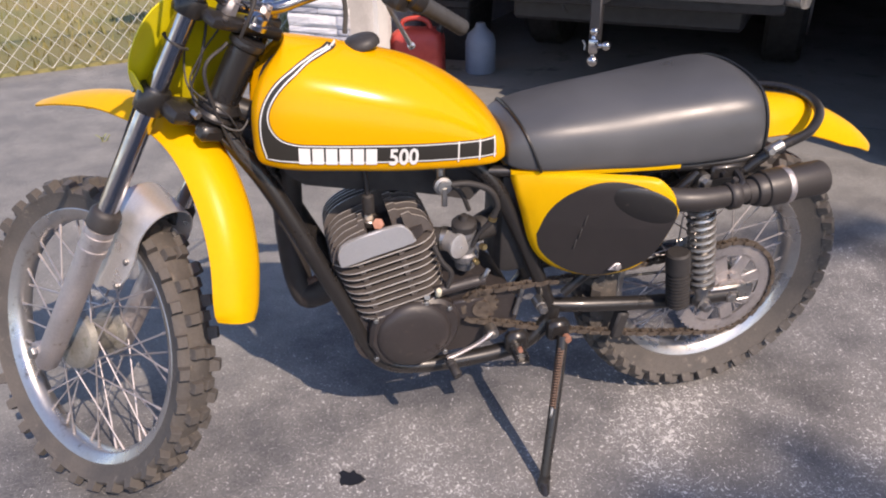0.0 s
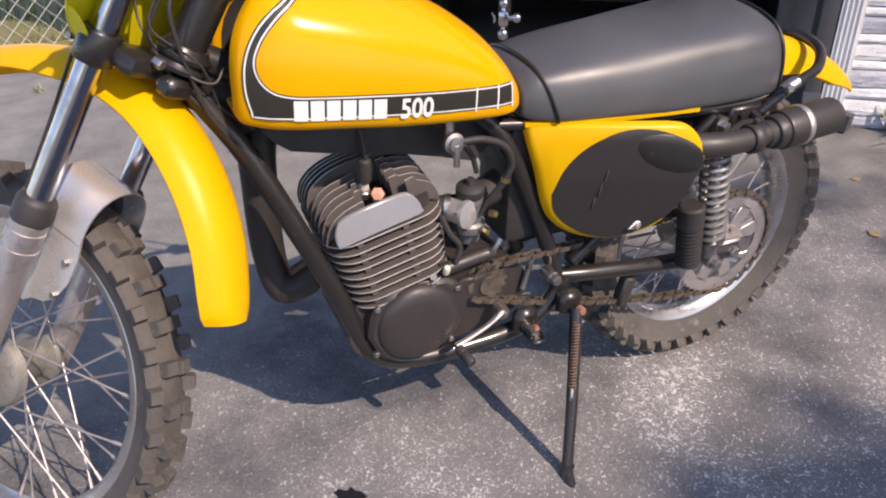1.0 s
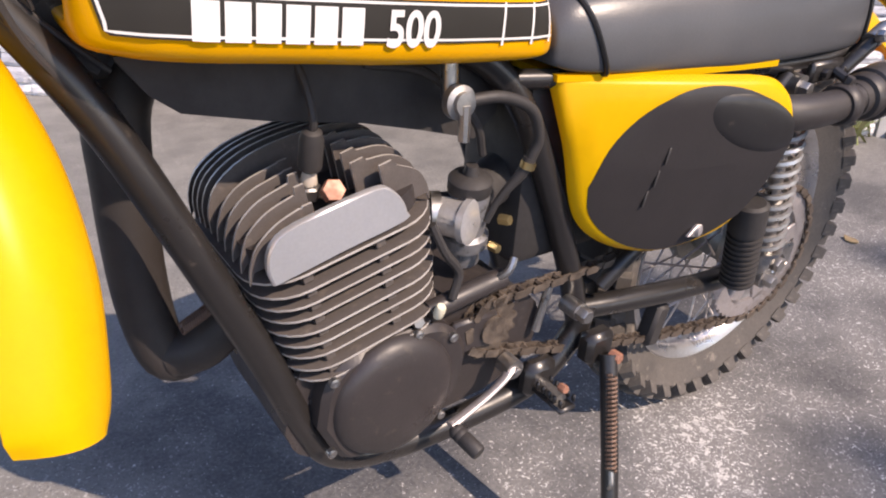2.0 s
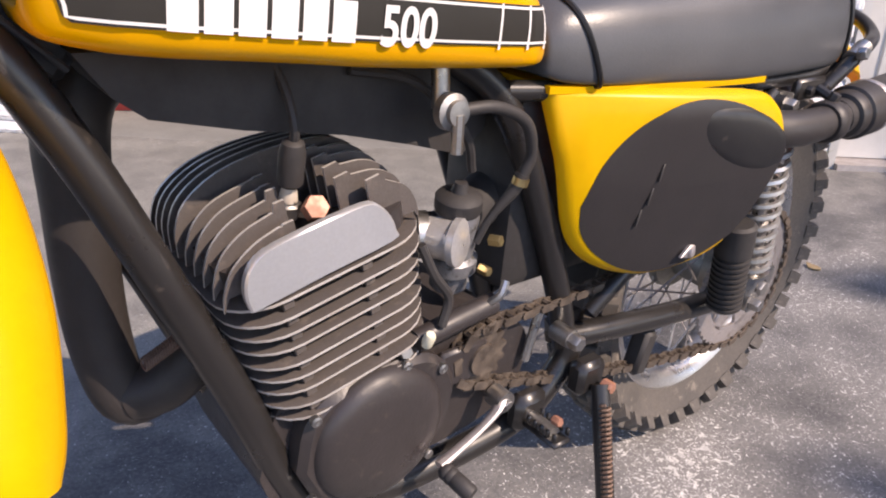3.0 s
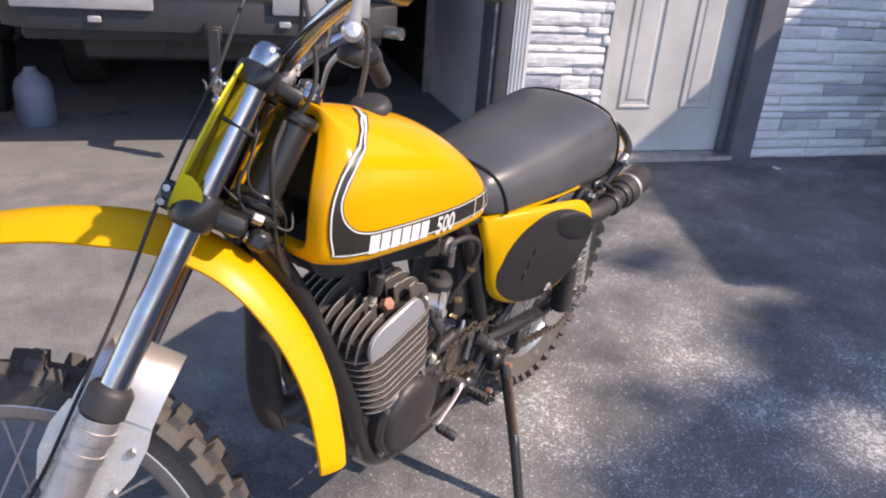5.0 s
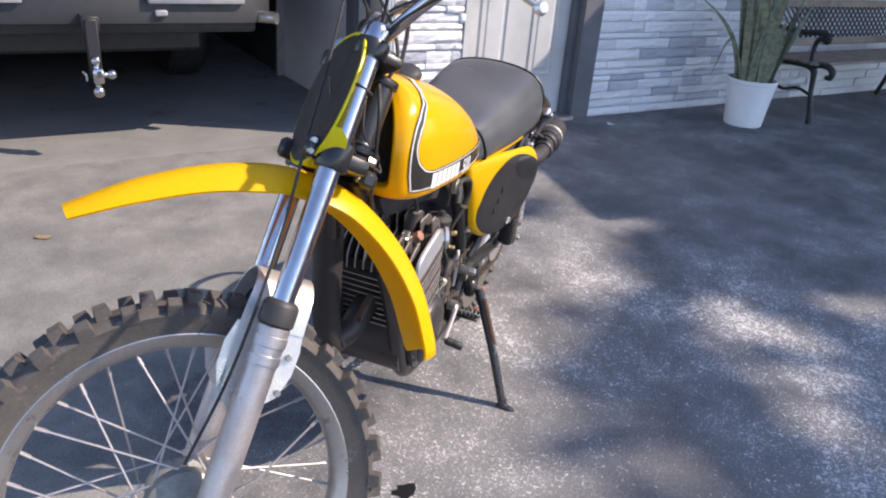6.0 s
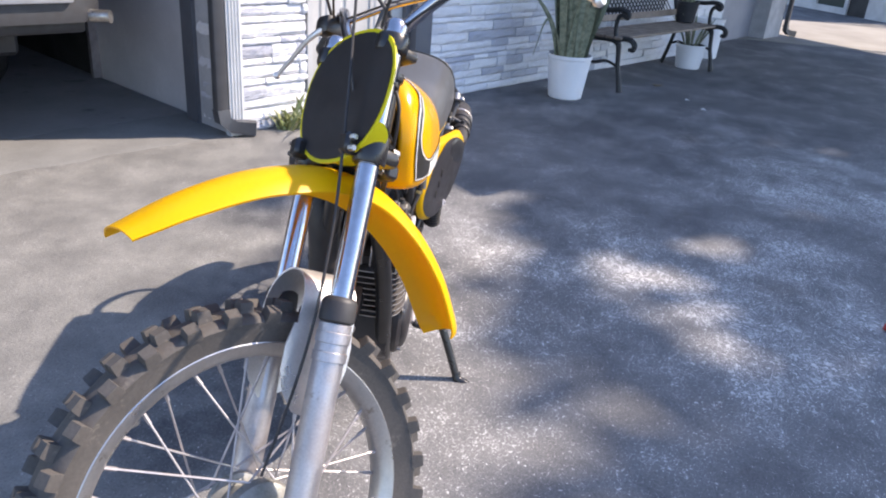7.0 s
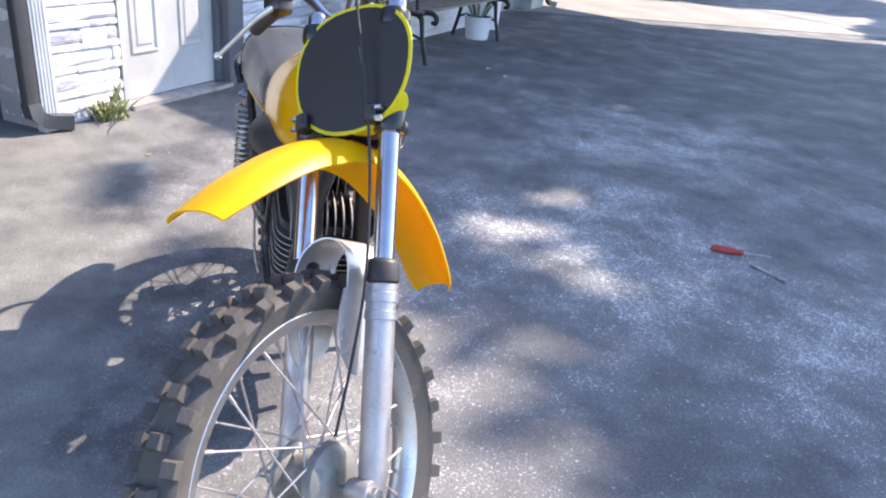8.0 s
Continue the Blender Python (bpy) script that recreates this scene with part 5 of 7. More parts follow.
def asphalt():
    m, nt, p = shade("worn_sealed_asphalt")

    def maths(op, a, b):
        nd = nt.nodes.new("ShaderNodeMath")
        nd.operation = op
        for sock, v in zip(nd.inputs, (a, b)):
            if isinstance(v, bpy.types.NodeSocket):
                nt.links.new(v, sock)
            else:
                sock.default_value = v
        return nd.outputs[0]

    big, mid, fine = noise_tex(nt, 0.55, 5.0), noise_tex(nt, 4.5, 7.0, 0.68), noise_tex(nt, 130.0, 5.0, 0.72)
    tc, sep = nt.nodes.new("ShaderNodeTexCoord"), nt.nodes.new("ShaderNodeSeparateXYZ")
    nt.links.new(tc.outputs["Object"], sep.inputs[0])
    # the seal coat has come off most in a few broad zones
    drift = noise_tex(nt, 2.2, 8.0, 0.72).outputs[0]
    for zx, zy, zr, more in ((1.25, -1.1, 0.9, 0.09), (1.0, -1.6, 1.0, 0.09), (2.5, -2.2, 1.4, 0.13), (3.2, -2.3, 1.0, 0.07), (0.3, -1.7, 0.9, 0.10), (1.45, -0.7, 0.6, 0.07), (0.0, -0.5, 0.5, 0.07), (0.45, -0.35, 0.8, 0.03), (1.1, -0.1, 0.9, 0.06), (0.8, -0.3, 0.6, 0.02), (1.6, 0.5, 0.8, 0.05), (-0.4, -0.2, 0.6, 0.05)):
        far = nt.nodes.new("ShaderNodeVectorMath")
        far.operation = "DISTANCE"
        nt.links.new(tc.outputs["Object"], far.inputs[0])
        far.inputs[1].default_value = (zx, zy, 0.0)
        drift = maths("ADD", drift, ranged(nt, far.outputs["Value"], zr, zr * 0.2, 0, more))
    # smoother, paler surface towards the garage
    lane = maths("ADD", sep.outputs[1], ranged(nt, noise_tex(nt, 1.1, 5.0, 0.6).outputs[0], 0.3, 0.7, -0.55, 0.55))
    lane = maths("ADD", lane, maths("MULTIPLY", sep.outputs[0], -0.22))
    dusty, flaky = ranged(nt, lane, 0.15, 0.65, 0, 1), ranged(nt, lane, -0.2, 0.6, 1, 0.35)
    base = mixed(nt, ranged(nt, big.outputs[0], 0.40, 0.62, 0, 1), (0.066, 0.067, 0.072), (0.112, 0.110, 0.111))
    base = mixed(nt, ranged(nt, drift, 0.44, 0.70, 0, 1), base, (0.20, 0.195, 0.19))
    base = mixed(nt, ranged(nt, mid.outputs[0], 0.46, 0.66, 0, 0.45), base, (0.20, 0.195, 0.19))
    soft = mixed(nt, ranged(nt, mid.outputs[0], 0.38, 0.66, 0, 1), (0.140, 0.138, 0.130), (0.235, 0.230, 0.212))
    base = mixed(nt, dusty, base, soft)
    base = mixed(nt, ranged(nt, fine.outputs[0], 0.48, 0.68, 0, 0.35), base, (0.28, 0.27, 0.26))
    base = mixed(nt, ranged(nt, fine.outputs[0], 0.46, 0.30, 0, 0.65), base, (0.045, 0.045, 0.047))
    # flakes and specks of pale grit with crisp edges, thickest where the coat is gone
    for scale, detail, d0, d1, gain, edge, tone in ((38, 6.0, 0.56, 0.80, 0.17, 0.682, (0.46, 0.45, 0.44)), (85, 5.0, 0.47, 0.76, 0.14, 0.680, (0.58, 0.57, 0.555)), (190, 3.0, 0.42, 0.70, 0.09, 0.680, (0.76, 0.745, 0.73))):
        grit = maths("ADD", noise_tex(nt, scale, detail, 0.64, twist=0.9).outputs[0], ranged(nt, drift, d0, d1, 0, gain))
        chips = maths("MULTIPLY", ranged(nt, grit, edge, edge + 0.025, 0, 1), flaky)
        base = mixed(nt, chips, base, tone)
    nt.links.new(base, p.inputs["Base Color"])
    nt.links.new(ranged(nt, mid.outputs[0], 0.3, 0.7, 0.7, 0.9), p.inputs["Roughness"])
    bumped(nt, p, fine.outputs[0], 0.7, 0.004)
    return m


def stone_mat():
    m, nt, p = shade("whitewashed_ledge_stone")
    info = nt.nodes.new("ShaderNodeObjectInfo")
    ramp = nt.nodes.new("ShaderNodeValToRGB")
    ramp_set(ramp, [(0.0, (0.34, 0.35, 0.40)), (0.22, (0.60, 0.60, 0.63)), (0.5, (0.72, 0.71, 0.71)), (1.0, (0.80, 0.79, 0.79))])
    nt.links.new(info.outputs["Random"], ramp.inputs[0])
    a, b = noise_tex(nt, 9.0, 6.0, 0.65, stretch=(1, 1, 2.5)), noise_tex(nt, 90.0, 4.0)
    c = mixed(nt, ranged(nt, a.outputs[0], 0.48, 0.72, 0, 0.5), ramp.outputs[0], (0.5, 0.48, 0.48))
    c = mixed(nt, ranged(nt, b.outputs[0], 0.35, 0.7, 0, 0.15), c, (0.4, 0.39, 0.39))
    nt.links.new(c, p.inputs["Base Color"])
    p.inputs["Roughness"].default_value = 0.85
    bumped(nt, p, a.outputs[0], 0.9, 0.02)
    return m


ASPHALT, STONE = asphalt(), stone_mat()
MORTAR = pbr("grey_mortar", (0.48, 0.47, 0.47), 0.9, scale=6, fine=80, bump=0.4, spread=0.2)
TRIM_GREY = pbr("slate_grey_trim_paint", (0.12, 0.125, 0.14), 0.5, scale=4, fine=100, bump=0.1, spread=0.08)
TRIM_WHITE = pbr("white_trim_paint", (0.66, 0.66, 0.65), 0.5, scale=4, fine=100, bump=0.08, spread=0.08)
DOOR_GREY = pbr("pale_grey_door_paint", (0.54, 0.53, 0.51), 0.5, scale=3, fine=120, bump=0.08, spread=0.07)
SPOUT_GREY = pbr("grey_downspout_enamel", (0.07, 0.072, 0.078), 0.4, scale=8, fine=90, bump=0.06, spread=0.12)
CONCRETE = pbr("garage_concrete", (0.24, 0.23, 0.22), 0.85, scale=1.5, fine=60, bump=0.3, spread=0.15, grime=(0.09, 0.085, 0.08))
PALE_SUNLIT = pbr("pale_sunlit_strip", (0.34, 0.315, 0.28), 0.85, scale=1.2, fine=50, bump=0.3, spread=0.15)
APRON_GREY = pbr("grey_apron_concrete", (0.205, 0.202, 0.190), 0.9, col2=(0.165, 0.162, 0.152), scale=3.5, fine=90, bump=0.4, spread=0.25, grime=(0.11, 0.108, 0.10), grime_at=0.62)
NEAR_BLACK = pbr("near_black_matt", (0.045, 0.043, 0.042), 0.7, scale=3, fine=60, bump=0.15, spread=0.15)
GREEN_GLASS = pbr("dark_green_glazing", (0.05, 0.07, 0.06), 0.12, scale=3, bump=0.02, spread=0.05)
GARAGE_WALL = pbr("garage_plasterboard", (0.7, 0.68, 0.69), 0.8, scale=1.2, fine=40, bump=0.1, spread=0.1)
SIDING = pbr("grey_siding_paint", (0.3, 0.3, 0.33), 0.6, scale=2, fine=60, bump=0.1, spread=0.08)
TRUCK_BLACK = pbr("black_truck_paint", (0.03, 0.03, 0.033), 0.3, scale=4, bump=0.02, spread=0.08)
TRUCK_GREY = pbr("grey_bumper_plastic", (0.35, 0.35, 0.36), 0.5, scale=10, bump=0.05, spread=0.1)
PLASTIC_DARK = pbr("dark_plastic", (0.026, 0.026, 0.029), 0.5, scale=20, bump=0.15, spread=0.12)
RED_PLASTIC = pbr("faded_red_plastic", (0.34, 0.03, 0.028), 0.5, col2=(0.5, 0.07, 0.05), scale=6, bump=0.06, spread=0.1)
POT_WHITE = pbr("white_pot_plastic", (0.82, 0.82, 0.82), 0.45, col2=(0.77, 0.77, 0.77), scale=5, bump=0.04, spread=0.06)
SOIL = pbr("potting_soil", (0.04, 0.03, 0.022), 0.95, scale=30, bump=0.8, dist=0.01, spread=0.3)
LEAF_SANSE = pbr("mottled_sansevieria_leaf", (0.13, 0.15, 0.095), 0.45, col2=(0.30, 0.315, 0.215), scale=26, fine=80, bump=0.05, spread=0.2)
WEED = pbr("weed_leaf", (0.22, 0.26, 0.09), 0.6, col2=(0.36, 0.34, 0.16), scale=10, bump=0.05, spread=0.2)
TREE_LEAF = pbr("tree_leaf", (0.06, 0.10, 0.03), 0.55, col2=(0.09, 0.13, 0.04), scale=3, bump=0.05, spread=0.2)
BARK = pbr("tree_bark", (0.14, 0.11, 0.085), 0.9, scale=8, fine=40, bump=0.8, dist=0.02, spread=0.3)
CAST_IRON = pbr("black_cast_iron", (0.018, 0.018, 0.019), 0.5, scale=20, bump=0.2, spread=0.15)
BENCH_WOOD = pbr("weathered_bench_wood", (0.28, 0.215, 0.165), 0.7, col2=(0.20, 0.155, 0.12), scale=9, fine=80, bump=0.3, spread=0.2)
GALV = pbr("galvanised_wire", (0.62, 0.61, 0.54), 0.45, 0.5, scale=20, bump=0.1, spread=0.15)
GRASS = pbr("dry_summer_grass", (0.19, 0.19, 0.06), 0.9, col2=(0.28, 0.23, 0.10), scale=1.4, fine=50, bump=0.6, dist=0.02, spread=0.3)
OIL = pbr("oil_stain", (0.012, 0.012, 0.014), 0.35, scale=30, bump=0.1, spread=0.1)
DRY_LEAF = pbr("dry_leaf", (0.30, 0.22, 0.12), 0.8, scale=40, bump=0.2, spread=0.2)
PAPER = plain("pale_litter", (0.7, 0.7, 0.68), 0.7)


def setting(ob, category, m=None):
    if m is not None:
        ob.matrix_basis = m
    return tagged(ob, category=category, kind="structure")


ground = setting(part("ground", box((240, 240, 0.2), pose(0, 0, -0.1)), ASPHALT, None, "worn dark asphalt driveway with pale flaked grit", smooth=False), "ground")
# sunlit strip between two shades: the sun's brightness is put into its pale colour
paving = setting(part("pavement", box((3.4, 14, 0.012), pose(11.1, -7.0, 0.002)), PALE_SUNLIT, None, "pale strip beyond the driveway, its tone standing in for sunlight", smooth=False), "pavement")


def wall(name, x0, x1, y0, y1, z0, z1, mt, label, cat="wall"):
    return setting(part(name, box((x1 - x0, y1 - y0, z1 - z0), pose((x0 + x1) / 2, (y0 + y1) / 2, (z0 + z1) / 2)), mt, None, label, smooth=False), cat, HOUSE)


DA, DB, DH = 0.56, 1.66, 2.10                 # door opening with its frame
GL, GH = -2.93, 2.2                           # garage opening: left jamb, height
wall("wall_front", 0.0, DA, 0.03, 0.30, 0, 2.75, MORTAR, "mortar wall behind white ledge stone")
wall("wall_over_door", DA, DB, 0.03, 0.30, DH, 2.75, MORTAR, "wall over the grey door")
wall("wall_right", DB, 6.8, 0.03, 0.30, 0, 2.75, MORTAR, "mortar wall behind white ledge stone")
wall("wall_recess", 6.8, 8.5, 0.25, 0.40, 0, 2.75, SIDING, "grey siding in a shaded recess")
wall("wall_end", 8.5, 9.1, 0.03, 0.30, 0, 2.75, MORTAR, "end of the ledge stone wall")
wall("wall_left_pier", -3.35, GL, 0.03, 0.30, 0, 2.75, MORTAR, "ledge stone pier beside the garage")
wall("wall_side", -3.35, -3.2, 0.30, 6.2, 0, 2.75, SIDING, "grey siding of the house side")
wall("garage_wall_right", 0.06, 0.2, 0.42, 1.74, 0.0, 2.75, GARAGE_WALL, "pale plasterboard garage wall")
# the wall's inner length, beyond the door track, is near-black
wall("garage_wall_inner", 0.06, 0.2, 1.74, 6.2, 0.0, 2.75, NEAR_BLACK, "near-black inner length of the garage wall")
wall("garage_wall_left", -3.19, -3.1, 0.30, 6.2, 0, 2.75, GARAGE_WALL, "pale plasterboard garage wall")
wall("garage_wall_back", -3.1, 0.06, 6.05, 6.2, 0, 2.75, GARAGE_WALL, "pale garage back wall")
wall("garage_ceiling", -3.35, 0.3, 0.03, 6.2, 2.76, 2.9, GARAGE_WALL, "pale garage ceiling", "ceiling")
wall("garage_lintel", GL, 0.0, 0.03, 0.30, GH, 2.75, SIDING, "grey wall over the garage opening")
wall("garage_floor", -3.08, 0.05, 0.55, 6.04, 0.0, 0.008, CONCRETE, "stained grey garage concrete", "floor")
wall("house_back", 0.2, 9.1, 5.9, 6.2, 0, 2.75, SIDING, "plain back wall of the house")
wall("house_roof", -3.6, 9.4, -0.35, 6.4, 2.92, 3.05, TRIM_GREY, "grey flat roof with eaves", "roof")
wall("trim_garage_right", -0.025, 0.06, 0.30, 0.42, 0, 2.2, TRIM_GREY, "slate grey garage opening trim", "trim")
wall("trim_garage_left", GL - 0.02, GL + 0.03, 0.302, 0.42, 0, 2.2, TRIM_WHITE, "white garage opening trim", "trim")
corner = wall("trim_corner", -0.01, 0.085, -0.022, 0.028, 0, 2.75, TRIM_WHITE, "white fluted corner trim", "trim")
for k in range(4):
    fl = part("flute", tube([(0.008 + 0.02 * k, -0.023, 0.02), (0.008 + 0.02 * k, -0.023, 2.7)], 0.006, 8, 0), TRIM_WHITE, corner)

# door and its frame
door = setting(part("door_1", box((0.90, 0.045, 2.03), pose(0.60 + 0.45, 0.125, 0.03 + 1.015)), DOOR_GREY, None, "pale grey panelled front door, closed", smooth=False), "door", HOUSE)
for x0, x1, z0, z1 in ((0.735, 0.955, 0.29, 1.02), (1.145, 1.365, 0.29, 1.02), (0.735, 0.955, 1.14, 1.86), (1.145, 1.365, 1.14, 1.86)):
    w, h, cx, cz = x1 - x0, z1 - z0, (x0 + x1) / 2, (z0 + z1) / 2
    bm = bmesh.new()
    rings = []
    for dx, dy in ((0.0, 0.0), (0.006, -0.009), (0.016, -0.009), (0.024, 0.004), (0.034, 0.004), (0.055, -0.006)):
        rings.append([(cx + sx * (w / 2 - dx), 0.1022 + dy, cz + sz * (h / 2 - dx)) for sx, sz in ((-1, -1), (1, -1), (1, 1), (-1, 1))])
    skin(bm, rings)
    part("door_panel", bm, DOOR_GREY, door, smooth=False)
part("door_knob", lathe([(0.0, 0.06), (0.02, 0.058), (0.028, 0.045), (0.026, 0.032), (0.012, 0.026), (0.012, 0.008), (0.03, 0.005), (0.03, 0)], (1.44, 0.10, 0.98), (0, -1, 0), 20), STEEL, door, "brushed metal knob")
wall("door_frame_left", DA, 0.597, 0.0, 0.29, 0, DH, DOOR_GREY, "pale grey door jamb", "trim")
# darker than the left jamb: the reveal's shade is put into its colour
wall("door_frame_right", 1.503, DB, 0.0, 0.29, 0, DH, TRIM_GREY, "slate grey door jamb, toned for its shaded reveal", "trim")
wall("door_stop", 1.46, 1.502, 0.06, 0.10, 0.032, DH - 0.05, TRIM_GREY, "slate grey door stop", "trim")
wall("door_frame_head", 0.598, 1.502, 0.0, 0.29, 2.065, DH - 0.002, TRIM_GREY, "slate grey door head", "trim")
wall("door_sill", 0.598, 1.502, -0.03, 0.20, 0.0, 0.026, ALLOY_DULL, "dull metal door sill", "trim")

# downspouts
def downspout(name, x, y, toe, label):
    ob = part(name, box((0.075, 0.055, 2.5), pose(x, y, 0.12 + 1.25), 0.012, segs=2), SPOUT_GREY, None, label)
    setting(ob, "downspout", HOUSE)
    e = bmesh.new()
    rings = []
    for p, a in ((Vector((x, y, 0.16)), 0), (Vector((x + 0.004, y - 0.01, 0.10)), 25), (Vector((x + toe * 0.35, y - 0.035, 0.062)), 62), (Vector((x + toe, y - 0.085, 0.045)), 84)):
        d = Vector((math.sin(radians(a)) * (0.85 if toe > 0 else -0.85), -math.sin(radians(a)) * 0.5, -math.cos(radians(a)))).normalized()
        sd = Vector((0, 1, 0)) if a < 40 else Vector((0.5, 0.85, 0)).normalized()
        up = d.cross(sd).normalized()
        rings.append([p + sd * (sx * 0.03) + up * (sz * 0.038) for sx, sz in ((-1, -1), (1, -1), (1, 1), (-1, 1))])
    skin(e, rings)
    part("spout_elbow", e, SPOUT_GREY, ob)
    part("spout_strap", box((0.085, 0.062, 0.02), pose(x, y, 0.95), 0.002), SPOUT_GREY, ob)
    return ob


downspout("downspout", -0.052, 0.005, 0.17, "grey downspout with elbow at the garage corner")
downspout("downspout", 9.15, -0.02, 0.2, "grey downspout with elbow at the wall end")

# garage contents seen from outside
track = wall("garage_door_track", 0.0, 0.058, 1.69, 1.73, 0.009, 2.4, ALLOY_DULL, "pale metal garage door track", "track")

# ---- pickup truck in the garage
truck = new("pickup_truck")
truck.matrix_basis = HOUSE
tagged(truck, "black pickup truck with tow hitch parked in the garage", "truck")
TXC = -1.49
body = [(-0.93, 0.62), (-0.95, 0.80), (-0.95, 1.18), (-0.90, 1.30), (0.90, 1.30), (0.95, 1.18), (0.95, 0.80), (0.93, 0.62)]
part("cargo_bed", slab(body, 2.2, lambda u, v, w: (TXC + u, 0.42 + w, v)), TRUCK_BLACK, truck)
part("tailgate", box((1.56, 0.05, 0.50), pose(TXC, 0.40, 1.03), 0.015, segs=2), TRUCK_BLACK, truck)
cab = [(-0.90, 1.28), (-0.72, 1.86), (0.72, 1.86), (0.90, 1.28)]
part("cab", slab(cab, 1.9, lambda u, v, w: (TXC + u, 2.62 + w, v)), TRUCK_BLACK, truck)
part("chassis", box((1.3, 3.6, 0.2), pose(TXC, 2.4, 0.52), 0.02), PLASTIC_DARK, truck)
bmp = [(-0.93, 0.40), (-0.93, 0.26), (-0.80, 0.16), (0.80, 0.16), (0.93, 0.26), (0.93, 0.40)]
bumper = part("rear_bumper", slab(bmp, 0.15, lambda u, v, w: (TXC + u, v, 0.64 + w), bevel=0.01), PLASTIC_DARK, truck, "dark plastic rear bumper")
part("bumper_valance", box((1.70, 0.12, 0.07), pose(TXC, 0.30, 0.612), 0.02, segs=2), PLASTIC_DARK, bumper)
for x0, x1 in ((-0.86, -0.26), (0.28, 0.76)):
    part("bumper_pad", box((x1 - x0, 0.03, 0.11), pose(TXC + (x0 + x1) / 2, 0.148, 0.79), 0.01, segs=2), TRUCK_GREY, bumper, "pale grey bumper pad")
for x in (-0.52, 0.34):
    part("bumper_light", box((0.06, 0.02, 0.03), pose(TXC + x, 0.15, 0.69), 0.006), TRUCK_GREY, bumper)
part("receiver", box((0.078, 0.30, 0.07), pose(TXC, 0.20, 0.655), 0.006), PLASTIC_DARK, truck)
part("receiver_label", box((0.05, 0.002, 0.02), pose(TXC, 0.048, 0.665)), TRUCK_GREY, truck)
drop = part("drop_shank", box((0.055, 0.05, 0.27), pose(TXC, 0.06, 0.545), 0.006), PLASTIC_DARK, truck, "black drop shank")
hub = part("ball_mount", box((0.052, 0.052, 0.075), pose(TXC + 0.004, 0.035, 0.42), 0.012, segs=2), CHROME, truck, "chrome three-ball tow mount")
for c, ax, r in (((TXC, 0.035, 0.455), (0.05, 0, 1), 0.024), ((TXC, 0.035, 0.385), (0.02, 0, -1), 0.029), ((TXC + 0.03, 0.035, 0.423), (1, 0, 0.05), 0.024)):
    pr = [(0.014, 0.0), (0.012, 0.012)]
    for k in range(9):
        a = math.pi * (0.15 + 0.85 * k / 8)
        pr.append((r * math.sin(a), 0.014 + r - r * math.cos(a) * 1.0 - r * 0.1))
    part("tow_ball", lathe(pr, c, ax, 20), CHROME, hub, "polished tow ball")
part("hitch_pin", tube([(TXC - 0.06, 0.05, 0.44), (TXC - 0.045, 0.045, 0.42), (TXC - 0.045, 0.04, 0.395)], 0.006, 8, 3), STEEL, hub)
part("exhaust_tip", tube([(TXC + 0.72, 0.6, 0.64), (TXC + 0.80, 0.3, 0.66), (TXC + 0.93, 0.14, 0.665)], 0.032, 16, 4), STEEL, truck, "steel exhaust tip")
part("tow_wire", tube([(TXC - 0.25, 0.3, 0.62), (TXC - 0.24, 0.26, 0.57), (TXC - 0.22, 0.28, 0.53)], 0.006, 8, 4), PLASTIC_DARK, truck)
for s in (-1, 1):
    for y in (1.95, 4.9):
        tw = part("truck_wheel", lathe([(0.0, -0.11), (0.20, -0.11), (0.24, -0.125), (0.36, -0.12), (0.385, -0.09), (0.385, 0.09), (0.36, 0.12), (0.24, 0.125), (0.20, 0.11), (0, 0.11)], (TXC + s * 0.82, y, 0.385), (1, 0, 0), 36), RUBBER, truck, "black truck tyre")
        part("wheel_rim", lathe([(0.0, 0.0), (0.05, 0.0), (0.19, -0.03), (0.205, 0.0), (0.20, 0.01), (0, 0.01)], (TXC + s * 0.95, y, 0.385), (s, 0, 0), 24), ALLOY_DULL, tw)

# ---- red fuel can by the left garage wall
can = new("fuel_can")
can.matrix_basis = HOUSE @ pose(-2.80, 0.62, 0.008, 0, 0, 18)
tagged(can, "faded red plastic fuel can on the garage floor", "fuel can")
rings = []
for z, g in ((0.0, 0.93), (0.015, 1.0), (0.12, 1.0), (0.13, 0.975), (0.14, 1.0), (0.24, 1.0), (0.28, 0.93), (0.305, 0.7), (0.31, 0.4)):
    rings.append([(x * g, y * g, z) for x, y in rounded(0.17, 0.115, 0.05, 5)])
part("can_body", skin(bmesh.new(), rings), RED_PLASTIC, can)
part("can_handle", tube([(-0.11, 0, 0.285), (-0.09, 0, 0.35), (0.0, 0, 0.37), (0.07, 0, 0.345), (0.085, 0, 0.29)], 0.016, 12, 5), RED_PLASTIC, can)
part("can_spout", lathe([(0.03, 0), (0.03, 0.03), (0.02, 0.04), (0.014, 0.12), (0, 0.12)], (0.13, 0, 0.27), (0.5, 0, 1), 16), PLASTIC_DARK, can)
jug = new("water_jug")
jug.matrix_basis = HOUSE @ pose(-2.46, 0.86, 0.008, 0, 0, 40)
tagged(jug, "grey blue plastic jug beside the fuel can", "jug")
part("jug_body", lathe([(0.0, 0), (0.09, 0), (0.10, 0.015), (0.10, 0.2), (0.085, 0.25), (0.04, 0.29), (0.03, 0.32), (0, 0.32)], (0, 0, 0), (0, 0, 1), 24), pbr("grey_blue_plastic", (0.18, 0.22, 0.30), 0.5, scale=6, bump=0.05, spread=0.1), jug)
crate = new("storage_bin")
crate.matrix_basis = HOUSE @ pose(-2.86, 1.35, 0.008, 0, 0, 5)
tagged(crate, "dark storage bin against the garage wall", "storage bin")
